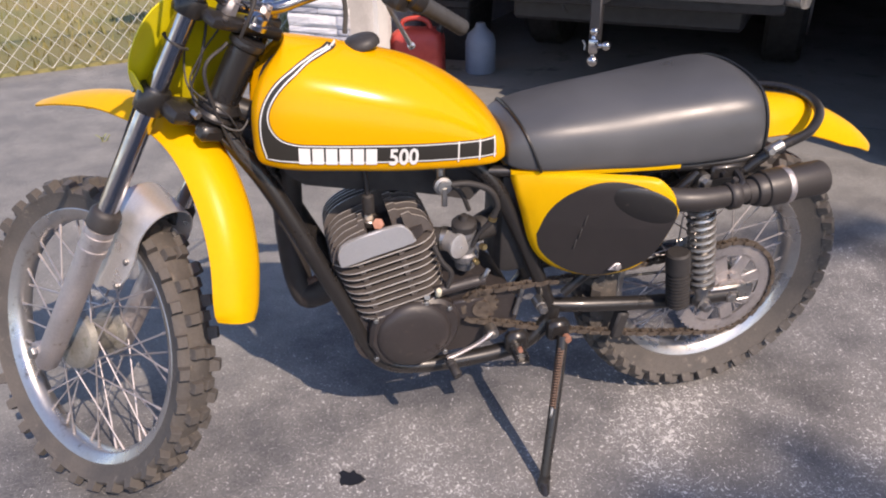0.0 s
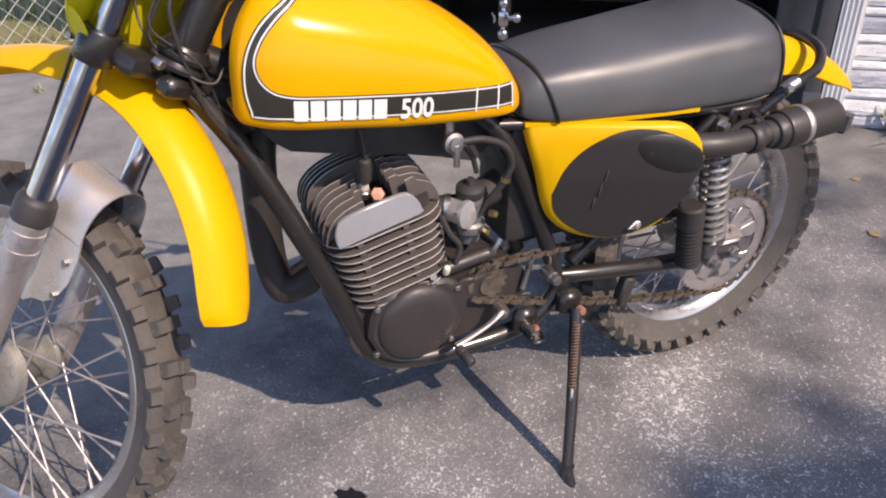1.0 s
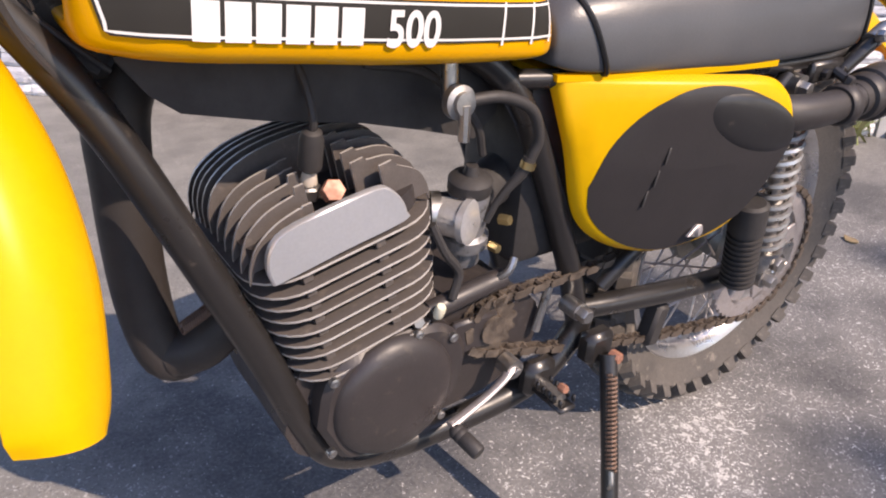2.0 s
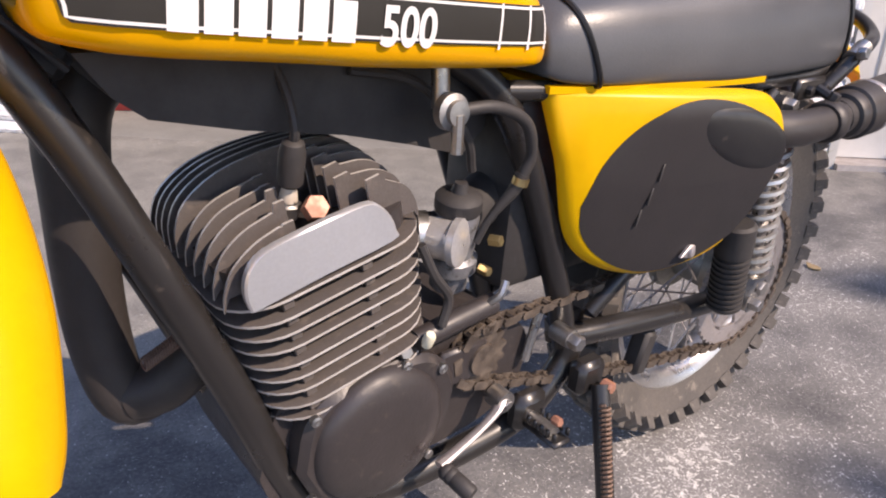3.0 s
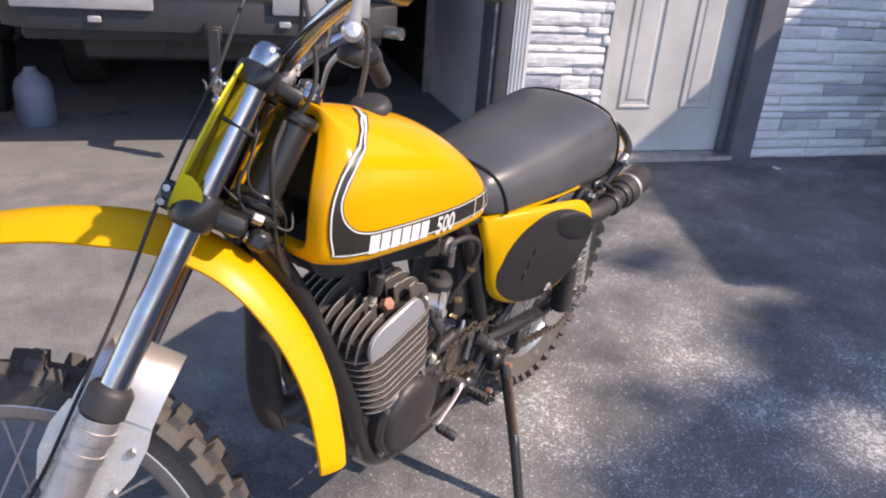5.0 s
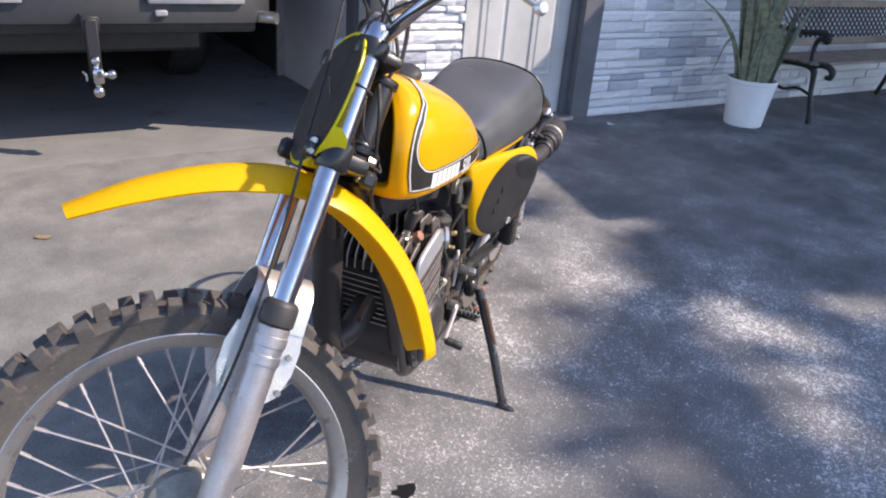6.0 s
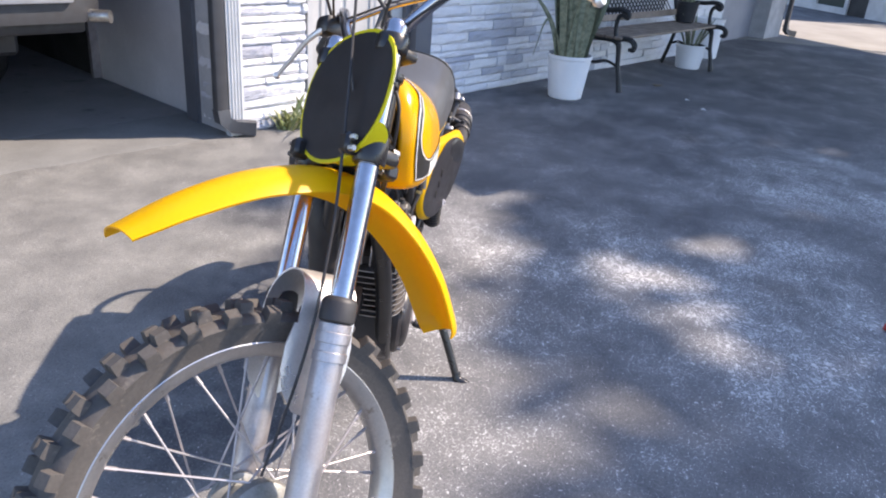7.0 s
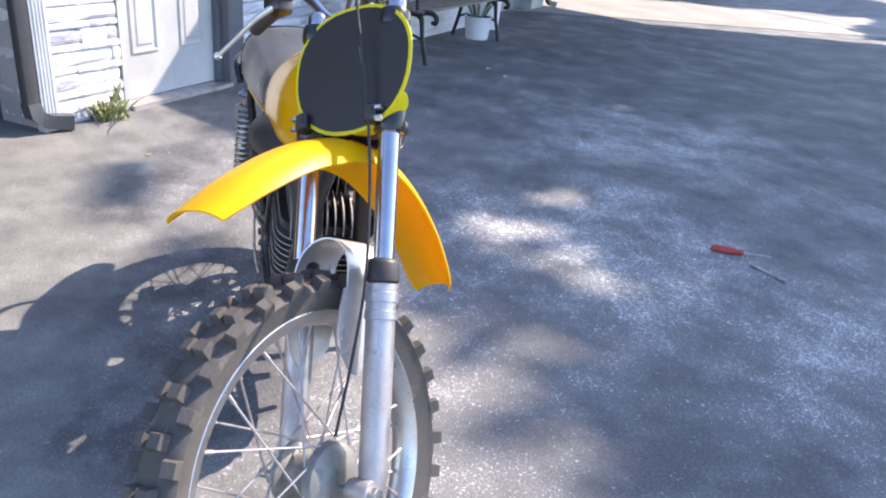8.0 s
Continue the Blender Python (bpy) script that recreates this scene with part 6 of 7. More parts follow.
part("bin_body", skin(bmesh.new(), [[(x * g, y * g, z) for x, y in rounded(0.2, 0.28, 0.04, 4)] for z, g in ((0, 0.9), (0.36, 1.0), (0.37, 1.06), (0.41, 1.06), (0.42, 1.0))]), PLASTIC_DARK, crate)

# ---- white planter with snake plant
def planter(name, x, y, r0, r1, h, label):
    ob = new(name)
    ob.matrix_basis = pose(x, y, 0)
    tagged(ob, label, "plant pot")
    part("pot", lathe([(0.0, 0.0), (r0 - 0.01, 0.0), (r0, 0.01), (r1 - 0.006, h - 0.03), (r1, h - 0.025), (r1 + 0.002, h), (r1 - 0.012, h), (r1 - 0.016, h - 0.04), (0.0, h - 0.045)], (0, 0, 0), (0, 0, 1), 40), POT_WHITE, ob, "white plastic pot")
    part("soil", lathe([(0.0, 0.012), (r1 * 0.6, 0.008), (r1 - 0.02, 0.0), (0, -0.01)], (0, 0, h - 0.04), (0, 0, 1), 24), SOIL, ob)
    return ob


pot = planter("potted_snake_plant", 4.42, -0.547, 0.132, 0.172, 0.335, "snake plant with tall mottled leaves in a white pot")
rng = random.Random(11)


def blade_leaf(base, lean, turn, length, wide, bend, twist):
    """A long sword-shaped leaf with a folded middle."""
    rings = []
    n = 12
    for k in range(n + 1):
        t = k / n
        w = wide * (0.55 + 0.45 * math.sin(min(t * 1.6, 1) * math.pi / 2)) * (1 - max(t - 0.55, 0) ** 1.7 / 0.45 ** 1.7)
        out = lean * t * length + bend * t * t * length
        p = Vector((math.cos(turn) * out, math.sin(turn) * out, length * t * math.sqrt(max(1 - (lean + bend * t) ** 2 * 0.6, 0.2)))) + base
        a = turn + math.pi / 2 + twist * t
        sd, nr = Vector((math.cos(a), math.sin(a), 0)), Vector((math.cos(a + math.pi / 2), math.sin(a + math.pi / 2), 0))
        w = max(w, 0.001)
        rings.append([p - sd * w, p + nr * w * 0.35, p + sd * w, p + nr * (w * 0.35 + 0.003)])
    return skin(bmesh.new(), rings)


for k in range(36):
    a, rr = rng.uniform(0, 6.28), 0.125 * math.sqrt(rng.random())
    base = Vector((rr * math.cos(a), rr * math.sin(a), 0.285))
    part("leaf", blade_leaf(base, rng.uniform(0.02, 0.16) + rr * 0.6, a + rng.uniform(-0.5, 0.5), rng.uniform(0.45, 0.88), rng.uniform(0.024, 0.038), rng.uniform(-0.02, 0.10), rng.uniform(-0.8, 0.8)), LEAF_SANSE, pot)
for a, ln in ((2.35, 0.24), (-0.9, 0.36)):
    part("leaf", blade_leaf(Vector((0.1 * math.cos(a), 0.1 * math.sin(a), 0.285)), 0.20, a, ln, 0.017, 0.15, 0.3), LEAF_SANSE, pot)


ASIDE, TOWARD = Vector((-0.25, 0.968, 0)), Vector((0.968, 0.25, 0))


def arching_leaf(path, wide):
    """A long strap leaf along points given as distance out towards the door and height."""
    ps = spline([ASIDE * d + Vector((0, 0, z)) for d, z in path], 5)
    rings = []
    for k, p in enumerate(ps):
        t = k / (len(ps) - 1)
        w = max(wide * (0.6 + 0.4 * math.sin(math.pi * min(t * 1.5, 1))) * (1 - max(t - 0.5, 0) ** 1.5 / 0.36), 0.0012)
        d = (ps[min(k + 1, len(ps) - 1)] - ps[max(k - 1, 0)]).normalized()
        sd = (d.cross(TOWARD) * 0.8 + TOWARD * 0.6).normalized()
        n = d.cross(sd)
        rings.append([p - sd * w, p + n * w * 0.4, p + sd * w, p + n * (w * 0.4 + 0.003)])
    return skin(bmesh.new(), rings)


part("leaf", arching_leaf([(0.10, 0.285), (0.13, 0.42), (0.19, 0.58), (0.30, 0.72), (0.43, 0.82), (0.57, 0.90)], 0.019), LEAF_SANSE, pot, "long arching leaf")
part("leaf", arching_leaf([(0.11, 0.285), (0.15, 0.50), (0.20, 0.585), (0.238, 0.54), (0.268, 0.42), (0.295, 0.31)], 0.016), LEAF_SANSE, pot, "drooping leaf")

pot2 = planter("potted_plant", 6.47, -1.76, 0.12, 0.15, 0.24, "low white pot behind the bench")
for k in range(12):
    a = rng.uniform(0, 6.28)
    part("leaf", blade_leaf(Vector((0.06 * math.cos(a), 0.06 * math.sin(a), 0.19)), rng.uniform(0.1, 0.4), a, rng.uniform(0.2, 0.4), 0.016, 0.2, 0.3), LEAF_SANSE, pot2)
planter("plant_pot", 7.35, -2.05, 0.14, 0.16, 0.42, "tall white pot by the wall end")

# ---- garden bench against the shaded wall: cast iron ends, wooden slats
bench = new("garden_bench")
bench.matrix_basis = HOUSE @ pose(4.2, -0.40, 0)
tagged(bench, "garden bench with black cast iron ends and weathered slats", "bench")
bench_pot = planter("dark_plant_pot", 0, 0, 0.085, 0.11, 0.20, "small dark pot standing on the bench seat")
bench_pot.matrix_basis = HOUSE @ pose(4.98, -0.36, 0.449)
bench_pot.children[0].data.materials[0] = PLASTIC_DARK
for k in range(9):
    a = 0.7 * k
    part("leaf", blade_leaf(Vector((0.05 * math.cos(a), 0.05 * math.sin(a), 0.16)), 0.2, a, 0.14 + 0.02 * (k % 3), 0.014, 0.2, 0.3), LEAF_SANSE, bench_pot)
BL = 0.92
for s in (-1, 1):
    x = BL * s
    end = part("bench_end", tube([(x, -0.27, 0.008), (x, -0.25, 0.10), (x, -0.218, 0.22), (x, -0.205, 0.33), (x, -0.19, 0.39), (x, -0.13, 0.412), (x, 0.0, 0.41), (x, 0.17, 0.40)], [0.026, 0.02, 0.018, 0.02, 0.024, 0.02, 0.018, 0.02], 10, 6), CAST_IRON, bench, "scrolled black cast iron bench end")
    part("rear_leg", tube([(x, 0.27, 0.008), (x, 0.22, 0.18), (x, 0.18, 0.40), (x, 0.24, 0.62), (x, 0.30, 0.84)], 0.019, 10, 6), CAST_IRON, end)
    part("arm_rest", tube([(x, -0.17, 0.41), (x, -0.15, 0.50), (x, -0.155, 0.585), (x, -0.19, 0.615), (x, -0.235, 0.60), (x, -0.24, 0.635), (x, -0.17, 0.655), (x, -0.05, 0.64), (x, 0.12, 0.64), (x, 0.24, 0.66)], [0.020, 0.016, 0.018, 0.02, 0.022, 0.022, 0.022, 0.02, 0.018, 0.016], 10, 5), CAST_IRON, end)
    part("scroll", tube([(x, -0.15, 0.405), (x, -0.23, 0.435), (x, -0.30, 0.432), (x, -0.338, 0.40), (x, -0.33, 0.362), (x, -0.295, 0.360)], [0.02, 0.022, 0.022, 0.024, 0.022, 0.016], 8, 6), CAST_IRON, end)
    part("lower_brace", tube([(x, -0.22, 0.21), (x, -0.10, 0.24), (x, 0.02, 0.21), (x, 0.12, 0.24), (x, 0.21, 0.21)], 0.012, 8, 6), CAST_IRON, end)
for k in range(5):
    part("seat_slat", box((2 * BL + 0.10, 0.068, 0.022), pose(0, -0.20 + 0.083 * k, 0.438), 0.005), BENCH_WOOD, bench, "weathered wooden slat")
for k, (y, z) in enumerate(((0.21, 0.52), (0.285, 0.80))):
    part("back_slat", box((2 * BL + 0.06, 0.022, 0.06), pose(0, y, z, -14, 0, 0), 0.005), BENCH_WOOD, bench, "weathered wooden slat")
lat = bmesh.new()
for k in range(26):
    for sgn in (-1, 1):
        x0 = -0.80 + 1.6 * k / 25
        x1 = x0 + 0.22 * sgn
        if abs(x1) < 0.84:
            tube([(x0, 0.222, 0.55), (x1, 0.272, 0.775)], 0.006, 5, 0, lat)
part("back_lattice", lat, CAST_IRON, bench, "black lattice back panel")["kind"] = "stuff"

# ---- chain-link fence with grass behind
F_A, F_D = Vector((-4.2, 3.12, 0)), Vector((0.925, 0.38, 0)).normalized()
fence = new("chain_link_fence")
fence.matrix_basis = Matrix.Translation(F_A) @ Matrix((F_D, Vector((-F_D.y, F_D.x, 0)), Vector((0, 0, 1)))).transposed().to_4x4()
tagged(fence, "galvanised chain-link fence along dry grass", "fence")
FLEN, FH, CELL = 4.6, 1.1, 0.112
wire = bmesh.new()
n = int(FLEN / CELL)
for k in range(n):
    for sgn in (-1, 1):
        pts = []
        m = int(FH / CELL * 2)
        for j in range(m + 1):
            zig = CELL / 2 * (j % 2)
            pts.append((k * CELL + (zig if sgn > 0 else -zig) + CELL / 2, 0.003 * sgn * (1 if j % 2 else -1), 0.03 + j * CELL / 2))
        if k % 1 == 0 and sgn > 0:
            tube(pts, 0.0036, 4, 0, wire)
        elif sgn < 0:
            tube([(x - CELL / 2 + CELL / 2, y, z) for x, y, z in pts], 0.0036, 4, 0, wire)
part("wire_mesh", wire, GALV, fence, "galvanised diamond wire mesh", smooth=False)["kind"] = "stuff"
for x in (0.15, 4.5):
    part("fence_post", lathe([(0.03, 0.0), (0.03, 1.16), (0.034, 1.165), (0.02, 1.19), (0, 1.2)], (x, 0.035, 0), (0, 0, 1), 14), GALV, fence)
part("top_rail", tube([(0, 0.03, 1.12), (4.6, 0.03, 1.12)], 0.02, 10, 0), GALV, fence)
lawn = setting(part("lawn", box((9, 9, 0.03), pose(0, 4.53, 0.012)), GRASS, None, "dry yellow green lawn behind the fence", smooth=False), "lawn", Matrix.Translation(F_A) @ Matrix((F_D, Vector((-F_D.y, F_D.x, 0)), Vector((0, 0, 1)))).transposed().to_4x4())
tuft = bmesh.new()
rng = random.Random(5)
for k in range(2600):
    x, y = rng.uniform(-1.5, 5.2), 0.06 + 4.5 * rng.random() ** 1.4
    h, a = rng.uniform(0.04, 0.14), rng.uniform(0, 6.28)
    dx, dy, w = rng.uniform(-0.04, 0.04), rng.uniform(-0.04, 0.04), rng.uniform(0.006, 0.016)
    c, s = math.cos(a) * w, math.sin(a) * w
    v = [tuft.verts.new(p) for p in ((x - c, y - s, 0.02), (x + c, y + s, 0.02), (x + dx, y + dy, 0.02 + h))]
    tuft.faces.new(v)
tufts = part("grass_tufts", tuft, GRASS, None, "tufts of dry grass behind the fence", smooth=False)
tufts.matrix_basis = lawn.matrix_basis.copy()
tagged(tufts, category="grass", kind="stuff")

# ---- weeds
def weed(x, y, size, n, seed, label):
    rg = random.Random(seed)
    ob = new("weed")
    ob.matrix_basis = pose(x, y, 0)
    tagged(ob, label, "weed")
    for k in range(n):
        a = rg.uniform(0, 6.28)
        part("weed_leaf", blade_leaf(Vector((rg.uniform(-0.5, 0.5) * size * 0.6, rg.uniform(-0.5, 0.5) * size * 0.6, 0.0)), rg.uniform(0.2, 0.8), a, size * rg.uniform(0.4, 1.0), size * rg.uniform(0.03, 0.06), 0.2, 0.5), WEED, ob)
    return ob


wp = HOUSE @ Vector((0.36, -0.06, 0))
weed(wp.x, wp.y, 0.16, 46, 3, "green weed growing at the foot of the wall")
wp = HOUSE @ Vector((0.46, -0.03, 0))
weed(wp.x, wp.y, 0.30, 12, 9, "tall thin weed beside the door")
weed(-1.38, 2.34, 0.06, 10, 4, "small weed growing in the asphalt")
weed(-1.17, 3.15, 0.07, 12, 6, "small weed growing in the asphalt")

# ---- tools and litter on the ground
screwdriver = new("screwdriver")
screwdriver.matrix_basis = pose(1.009, -1.83, 0.016, 0, 0, -112.5)
tagged(screwdriver, "red handled screwdriver lying on the asphalt", "screwdriver")
part("tool_handle", lathe([(0.0, -0.085), (0.012, -0.083), (0.016, -0.06), (0.0155, 0.0), (0.011, 0.03), (0.014, 0.045), (0.010, 0.05), (0, 0.05)], (0, 0, 0), (1, 0, 0), 10), RED_PLASTIC, screwdriver, "red plastic handle")
part("tool_shank", lathe([(0.004, 0.05), (0.004, 0.15), (0.003, 0.165), (0, 0.166)], (0, 0, 0), (1, 0, 0), 10), STEEL, screwdriver)
socket = new("extension_bar")
socket.matrix_basis = pose(0.815, -1.89, 0.008, 0, 0, -157)
tagged(socket, "steel socket extension bar lying on the asphalt", "tool")
part("bar", lathe([(0.0, -0.08), (0.0075, -0.08), (0.0075, -0.045), (0.0045, -0.04), (0.0045, 0.06), (0.007, 0.062), (0.007, 0.085), (0, 0.085)], (0, 0, 0), (1, 0, 0), 12), STEEL, socket)
rng = random.Random(21)
for x, y, sz, mt, nm, lb in ((4.49, -1.63, 0.035, PAPER, "litter", "small pale scrap on the asphalt"), (4.8, -1.55, 0.03, PAPER, "litter", "small pale scrap on the asphalt"), (1.75, 0.35, 0.025, DRY_LEAF, "dry_leaf", "dry brown leaf on the asphalt"), (2.05, 0.75, 0.02, DRY_LEAF, "dry_leaf", "dry brown leaf on the asphalt"), (5.3, -1.35, 0.04, DRY_LEAF, "dry_leaf", "dry brown leaf on the asphalt"), (3.7, 0.25, 0.03, PAPER, "litter", "small pale scrap on the asphalt"), (0.36, 1.62, 0.03, DRY_LEAF, "dry_leaf", "dry brown leaf on the asphalt"), (-0.42, -0.62, 0.03, DRY_LEAF, "dry_leaf", "dark dry leaf on the asphalt")):
    out = [(sz * math.cos(a) * rng.uniform(0.7, 1.3), sz * 0.6 * math.sin(a) * rng.uniform(0.7, 1.3)) for a in (2 * math.pi * k / 9 for k in range(9))]
    ob = part(nm, slab(out, 0.004, lambda u, v, w: (u, v, w + 6 * u * u)), mt, None, lb)
    ob.matrix_basis = pose(x, y, 0.001, 0, 0, rng.uniform(0, 180))
    tagged(ob, category="litter")
stain = [(0.034 * math.cos(a) * rng.uniform(0.6, 1.2), 0.028 * math.sin(a) * rng.uniform(0.6, 1.2)) for a in (2 * math.pi * k / 16 for k in range(16))]
ob = setting(part("oil_spot", slab(stain, 0.0015, lambda u, v, w: (u, v, w)), OIL, None, "dark oil spot on the asphalt"), "stain", pose(-0.12, -0.23, 0.0))

# concrete apron edge: a ragged joint in front of the garage
rg = random.Random(8)
apron = bmesh.new()
prev = None
for k in range(36):
    x = -2.95 + 3.1 * k / 35
    y = 0.03 + rg.uniform(-0.02, 0.02)
    z = 0.006 + rg.uniform(0, 0.006)
    row = [apron.verts.new(p) for p in ((x, y, 0), (x, y + 0.03, z), (x, y + 0.52, 0.009))]
    if prev:
        for a in range(2):
            apron.faces.new((prev[a], row[a], row[a + 1], prev[a + 1]))
    prev = row
setting(part("apron_joint", apron, APRON_GREY, None, "ragged concrete edge at the garage"), "joint", HOUSE)

# ---------------------------------------------------------------- unseen casters that shade the driveway
# slab added out of view above the bench to cast shade, edge square to the wall
EDGE = [(3.317, 0.03, 2.22), (3.855, -3.56, 3.656)]
rings = []
for x, y, z in EDGE:
    rings.append([(x, y, z), (x + 8.4, y, z), (x + 8.4, y, z + 0.09), (x, y, z + 0.09)])
setting(part("porch_roof", skin(bmesh.new(), rings), TRIM_GREY, None, "unseen grey sloping slab added to shade the wall and driveway", smooth=False), "roof", HOUSE)

# a broad tree on the sunny side; its crown shades the right of the driveway
rng = random.Random(17)


def gap(x, y, cx, cy_, rx, ry, a=0.0):
    c, s = math.cos(a), math.sin(a)
    u, v = (x - cx) * c + (y - cy_) * s, -(x - cx) * s + (y - cy_) * c
    return (u / rx) ** 2 + (v / ry) ** 2 < 1


def leafy(x, y):
    """Whether the crown covers the ground at x, y along the sun's way."""
    edge = float(np.interp(x, [-2.5, -0.4, 0.3, 0.8, 1.3, 1.8, 2.05, 3.05, 4.0], [-1.3, -0.72, -0.52, -0.48, -0.36, -0.34, -0.45, 0.45, 1.2]))
    ragged = 0.55 * noise.noise(Vector((x * 1.1, y * 1.1, 3.0))) + 0.35 * noise.noise(Vector((x * 2.6, y * 2.6, 7.0)))
    if gap(x, y, -0.06, -1.02, 0.34, 0.17):
        return True
    if gap(x, y, 2.05, -0.28, 0.40, 0.11, 0.3) or gap(x, y, -0.05, -0.62, 0.34, 0.17, 0.2) or gap(x, y, 1.05, -1.02, 0.5, 0.2, 0.5) or gap(x, y, 0.32, -0.80, 0.2, 0.1, 0.6):
        return noise.noise(Vector((x * 6, y * 6, 5.0))) > 0.2
    if y > edge + ragged * (0.5 if x < 1.9 else 0.04):
        return noise.noise(Vector((x * 1.7, y * 3.2, 12.0))) > 0.31 and 0.9 < x < 3.0 and y < 1.0
    hole = noise.noise(Vector((x * 1.5, y * 1.5, 21.0))) + 0.4 * noise.noise(Vector((x * 4.0, y * 4.0, 31.0)))
    near = y > edge - 1.6
    return hole < (0.50 if near and x < 2.0 else 0.95)


def shady(x, y):
    """Cover of the second tree: the far side of the pale paving and the end of it."""
    ragged = 0.5 * noise.noise(Vector((x * 0.8, y * 0.8, 2.0))) + 0.25 * noise.noise(Vector((x * 2.4, y * 2.4, 6.0)))
    return x > 12.7 + ragged or y < -8.4 - 0.75 * (x - 9.0) + ragged


def broad_tree(foot, cover, count, x0, x1, y0, y1, label):
    """A tree whose crown lies on the sun's way from the covered ground."""
    spots, leaves, made = [], bmesh.new(), 0
    while made < count:
        gx, gy = rng.uniform(x0, x1), rng.uniform(y0, y1)
        if not cover(gx, gy):
            continue
        h = rng.uniform(9.5, 13.5)
        p = Vector((gx, gy, 0)) + SUN_TO * (h / SUN_TO.z)
        r = rng.uniform(0.08, 0.14)
        q = Euler((rng.uniform(-0.9, 0.9), rng.uniform(-0.9, 0.9), rng.uniform(0, 6.28))).to_matrix()
        vs = [leaves.verts.new(p + q @ Vector(v)) for v in ((-r, 0, 0), (0, -r * 0.55, 0.01), (r, 0, -0.015), (0, r * 0.55, 0.01))]
        leaves.faces.new(vs)
        if made % 1700 == 0:
            spots.append(p)
        made += 1
    tree = new("tree")
    tree.matrix_basis = pose(foot[0], foot[1], 0)
    tagged(tree, label, "tree")
    back = tree.matrix_basis.inverted()
    crown = part("crown", leaves, TREE_LEAF, tree, "loose crown of many small leaves", smooth=False)
    crown.matrix_basis = back
    crown["kind"] = "stuff"
    part("trunk", tube([(0, 0, 0), (0.06, 0.03, 2.4), (-0.03, 0.15, 5.2), (0.0, 0.3, 7.8)], [0.38, 0.29, 0.24, 0.19], 14, 6), BARK, tree, "tapered brown trunk")
    for p in spots:
        e = back @ p
        part("limb", tube([(0, 0.28, 7.7), Vector((0, 0.3, 8.6)).lerp(e, 0.4) + Vector((0, 0, 0.35)), e], [0.09, 0.05, 0.015], 7, 5), BARK, tree)
    return tree


def near_cover(x, y):
    if x > 9.0 + 0.12 * (y + 4) or x < -1.5 + 1.6 * noise.noise(Vector((y * 0.7, 4.0, 9.0))):
        return False
    return leafy(x, y)


broad_tree((9.0, -15.0), near_cover, 60000, -2.5, 9.3, -9.0, 2.3, "broad leafy tree beside the driveway")
broad_tree((21.0, -17.0), shady, 42000, 9.0, 19.0, -15.5, -6.2, "broad leafy tree beyond the pale paving")

# ---- neighbour's low building beyond the paving
shed = new("shed")
shed.matrix_basis = HOUSE @ Matrix.Translation((14.73, 0.53, 0)) @ Matrix.Rotation(math.atan2(0.85, 0.53), 4, "Z")
tagged(shed, "pale rendered low outbuilding with dark openings", "shed")
for x0, x1, z0, z1 in ((-1.1, -0.5, 0, 2.3), (0.0, 0.09, 0, 2.3), (0.86, 3.2, 0, 2.3), (-0.5, 0.0, 2.05, 2.3), (0.09, 0.86, 2.05, 2.3), (0.09, 0.86, 0.0, 0.12)):
    part("wall", box((x1 - x0, 0.16, z1 - z0), pose((x0 + x1) / 2, 0.08 if z1 - z0 > 1 else 0.081, (z0 + z1) / 2)), TRIM_WHITE, shed, smooth=False)
part("door", box((0.5, 0.04, 2.05), pose(-0.25, 0.10, 1.025), 0.004), NEAR_BLACK, shed, "dark closed door", smooth=False)
part("window", box((0.77, 0.03, 1.93), pose(0.475, 0.10, 1.085), 0.004), GREEN_GLASS, shed, "dark green glazed opening", smooth=False)
for x in (-1.02, 3.12):
    part("side_wall", box((0.16, 3.0, 2.3), pose(x, -1.503, 1.15)), TRIM_WHITE, shed, smooth=False)
part("back_wall", box((3.96, 0.16, 2.3), pose(1.05, -2.92, 1.15)), TRIM_WHITE, shed, smooth=False)
part("roof", box((4.7, 3.5, 0.12), pose(1.05, -1.55, 2.362), 0.01), TRIM_GREY, shed, "grey flat roof", smooth=False)

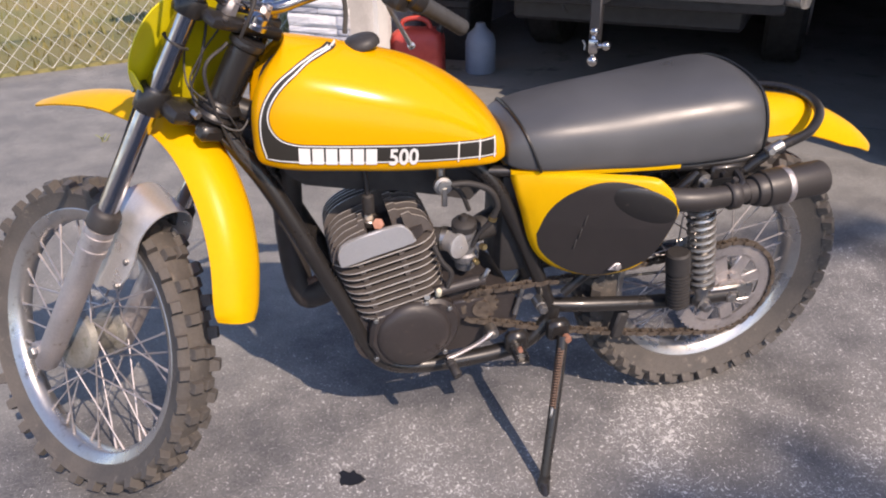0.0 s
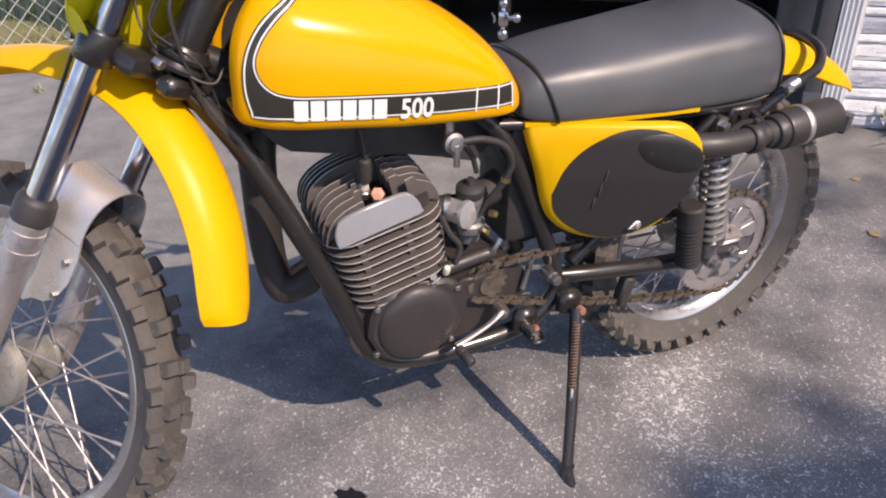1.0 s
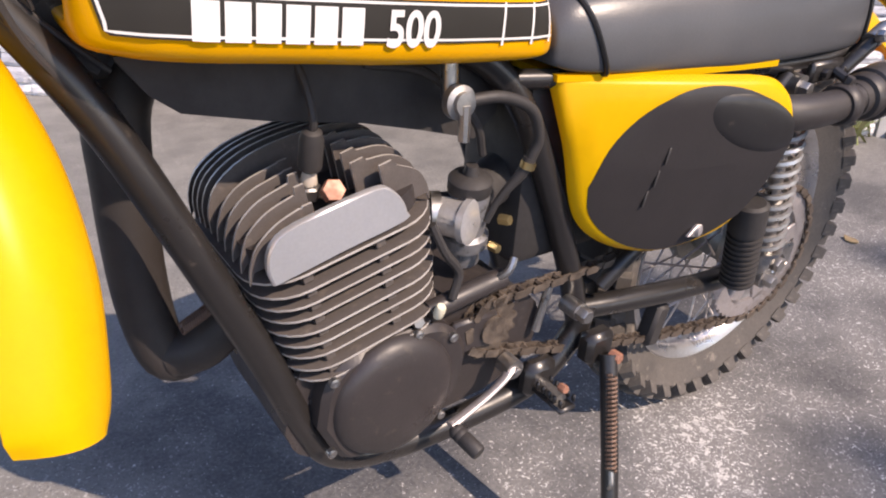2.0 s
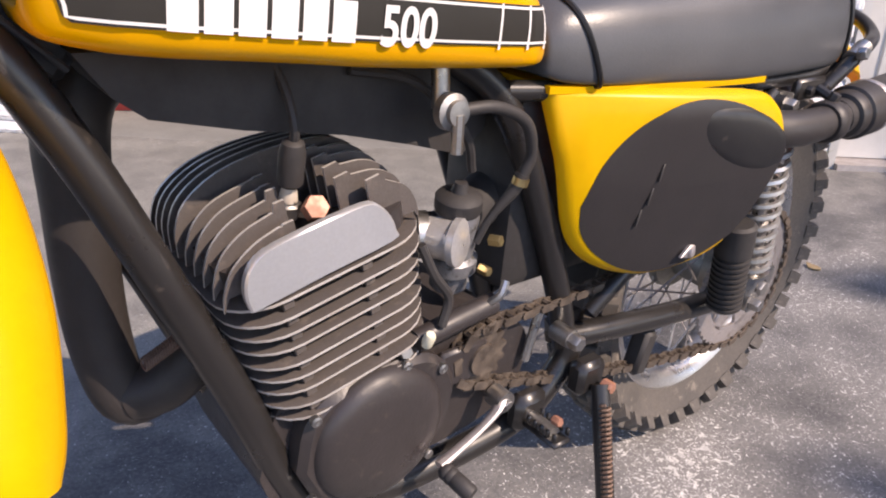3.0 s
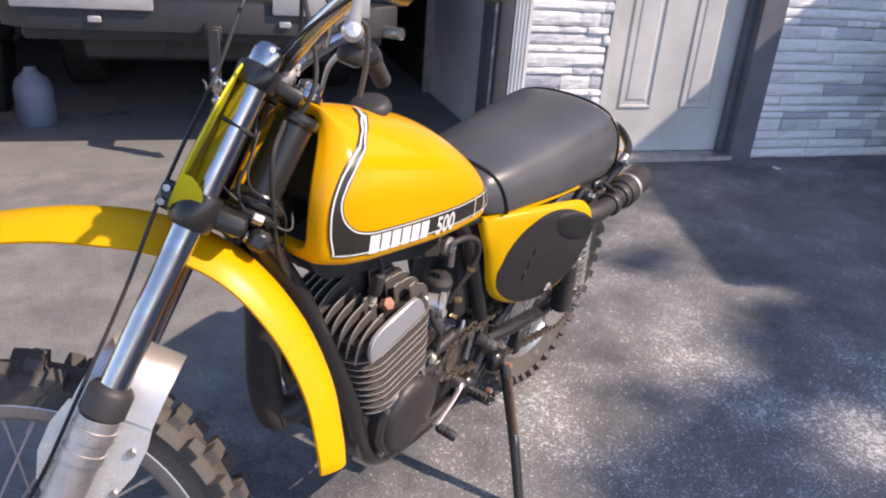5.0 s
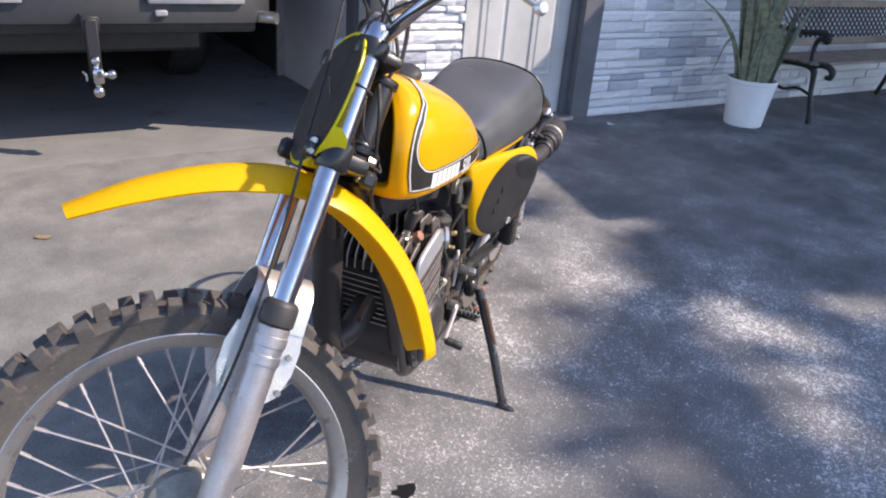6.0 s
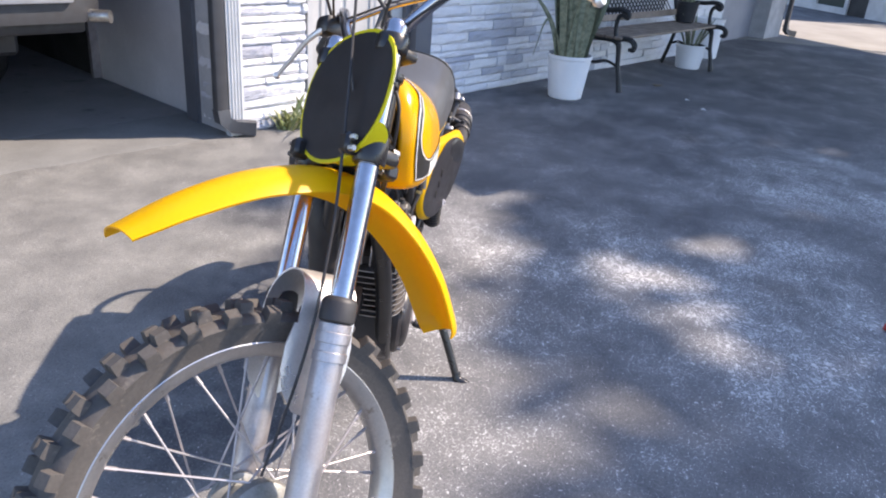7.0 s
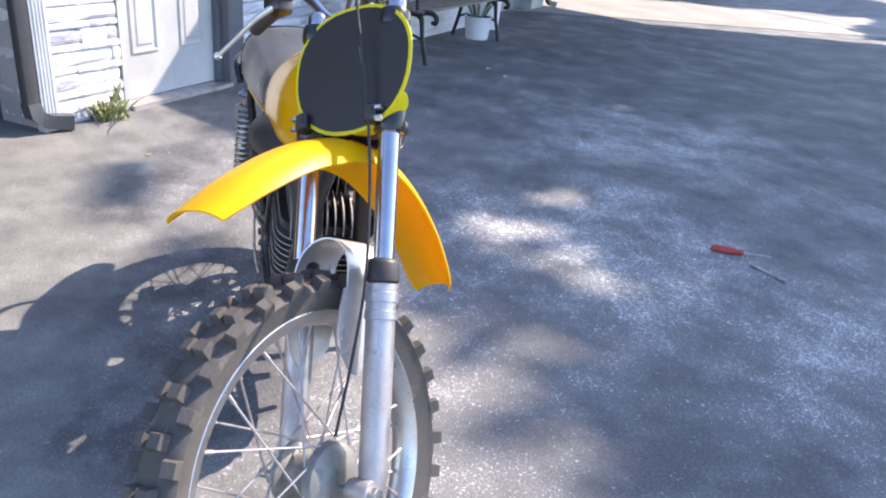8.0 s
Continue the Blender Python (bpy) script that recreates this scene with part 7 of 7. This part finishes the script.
# ---------------------------------------------------------------- ledge stones, piece by piece
rng = random.Random(40)
stone_meshes = []
for ln in (0.12, 0.17, 0.22, 0.28, 0.34, 0.42):
    for ht in (0.042, 0.058, 0.074):
        bm = bmesh.new()
        n = 4
        rings = []
        for i in range(n + 1):
            x = ln * i / n
            e = 0.004 if i in (0, n) else 0.0
            j = lambda k: 0.006 * noise.noise(Vector((ln * 50 + i * 1.7, ht * 90 + k, 2)))
            rings.append([(x, 0.02, 0.002), (x, -0.010 + e + j(1), 0.002), (x, -0.016 + e + j(2) * 1.6, ht * 0.3), (x, -0.014 + e + j(3) * 1.6, ht * 0.7), (x, -0.008 + e + j(4), ht - 0.002), (x, 0.02, ht - 0.002)])
        skin(bm, rings)
        me = mesh_of("stone", bm, smooth=False)
        me.materials.append(STONE)
        stone_meshes.append((ln, ht, me))


def lay(parent, x0, x1, z1, m=None):
    z = 0.0
    while z < z1:
        ht = rng.choice((0.042, 0.058, 0.074))
        x = x0
        while x < x1 - 0.02:
            opts = [s for s in stone_meshes if s[1] == ht and s[0] <= x1 - x + 0.004]
            if not opts:
                opts = [min((s for s in stone_meshes if s[1] == ht), key=lambda s: s[0])]
                sc = (x1 - x) / opts[0][0]
            else:
                sc = 1.0
            ln, _, me = rng.choice(opts)
            ob = again("stone", me, parent, (m or Matrix()) @ Matrix.Translation((x + 0.001, 0.016 + rng.uniform(-0.006, 0.006), z)) @ Matrix.Diagonal((sc * 0.994, 1, 1, 1)))
            x += ln * sc
        z += ht


by_name = bpy.data.objects
lay(by_name["wall_front"], 0.086, DA, 1.08)
lay(by_name["wall_right"], DB, 4.2, 1.08)
lay(by_name["wall_left_pier"], -3.35, GL, 0.75)
# the jamb of the garage corner, turned into the opening
lay(by_name["wall_front"], 0.0, 0.27, 1.08, Matrix.Translation((0.0, 0.30, 0)) @ pose(0, 0, 0, 0, 0, -90) @ Matrix.Translation((0, -0.0, 0)))
far = bmesh.new()
z = 0.0
while z < 1.08:
    ht = rng.choice((0.042, 0.058, 0.074))
    x = 4.2
    while x < 6.78:
        ln = min(rng.uniform(0.14, 0.42), 6.8 - x)
        box((ln * 0.99, 0.04, ht - 0.004), pose(x + ln / 2, 0.018 + rng.uniform(-0.006, 0.006), z + ht / 2), 0.0, far)
        x += ln
    z += ht
rest = part("far_stones", far, STONE, by_name["wall_right"], smooth=False)
rest["kind"] = "stuff"
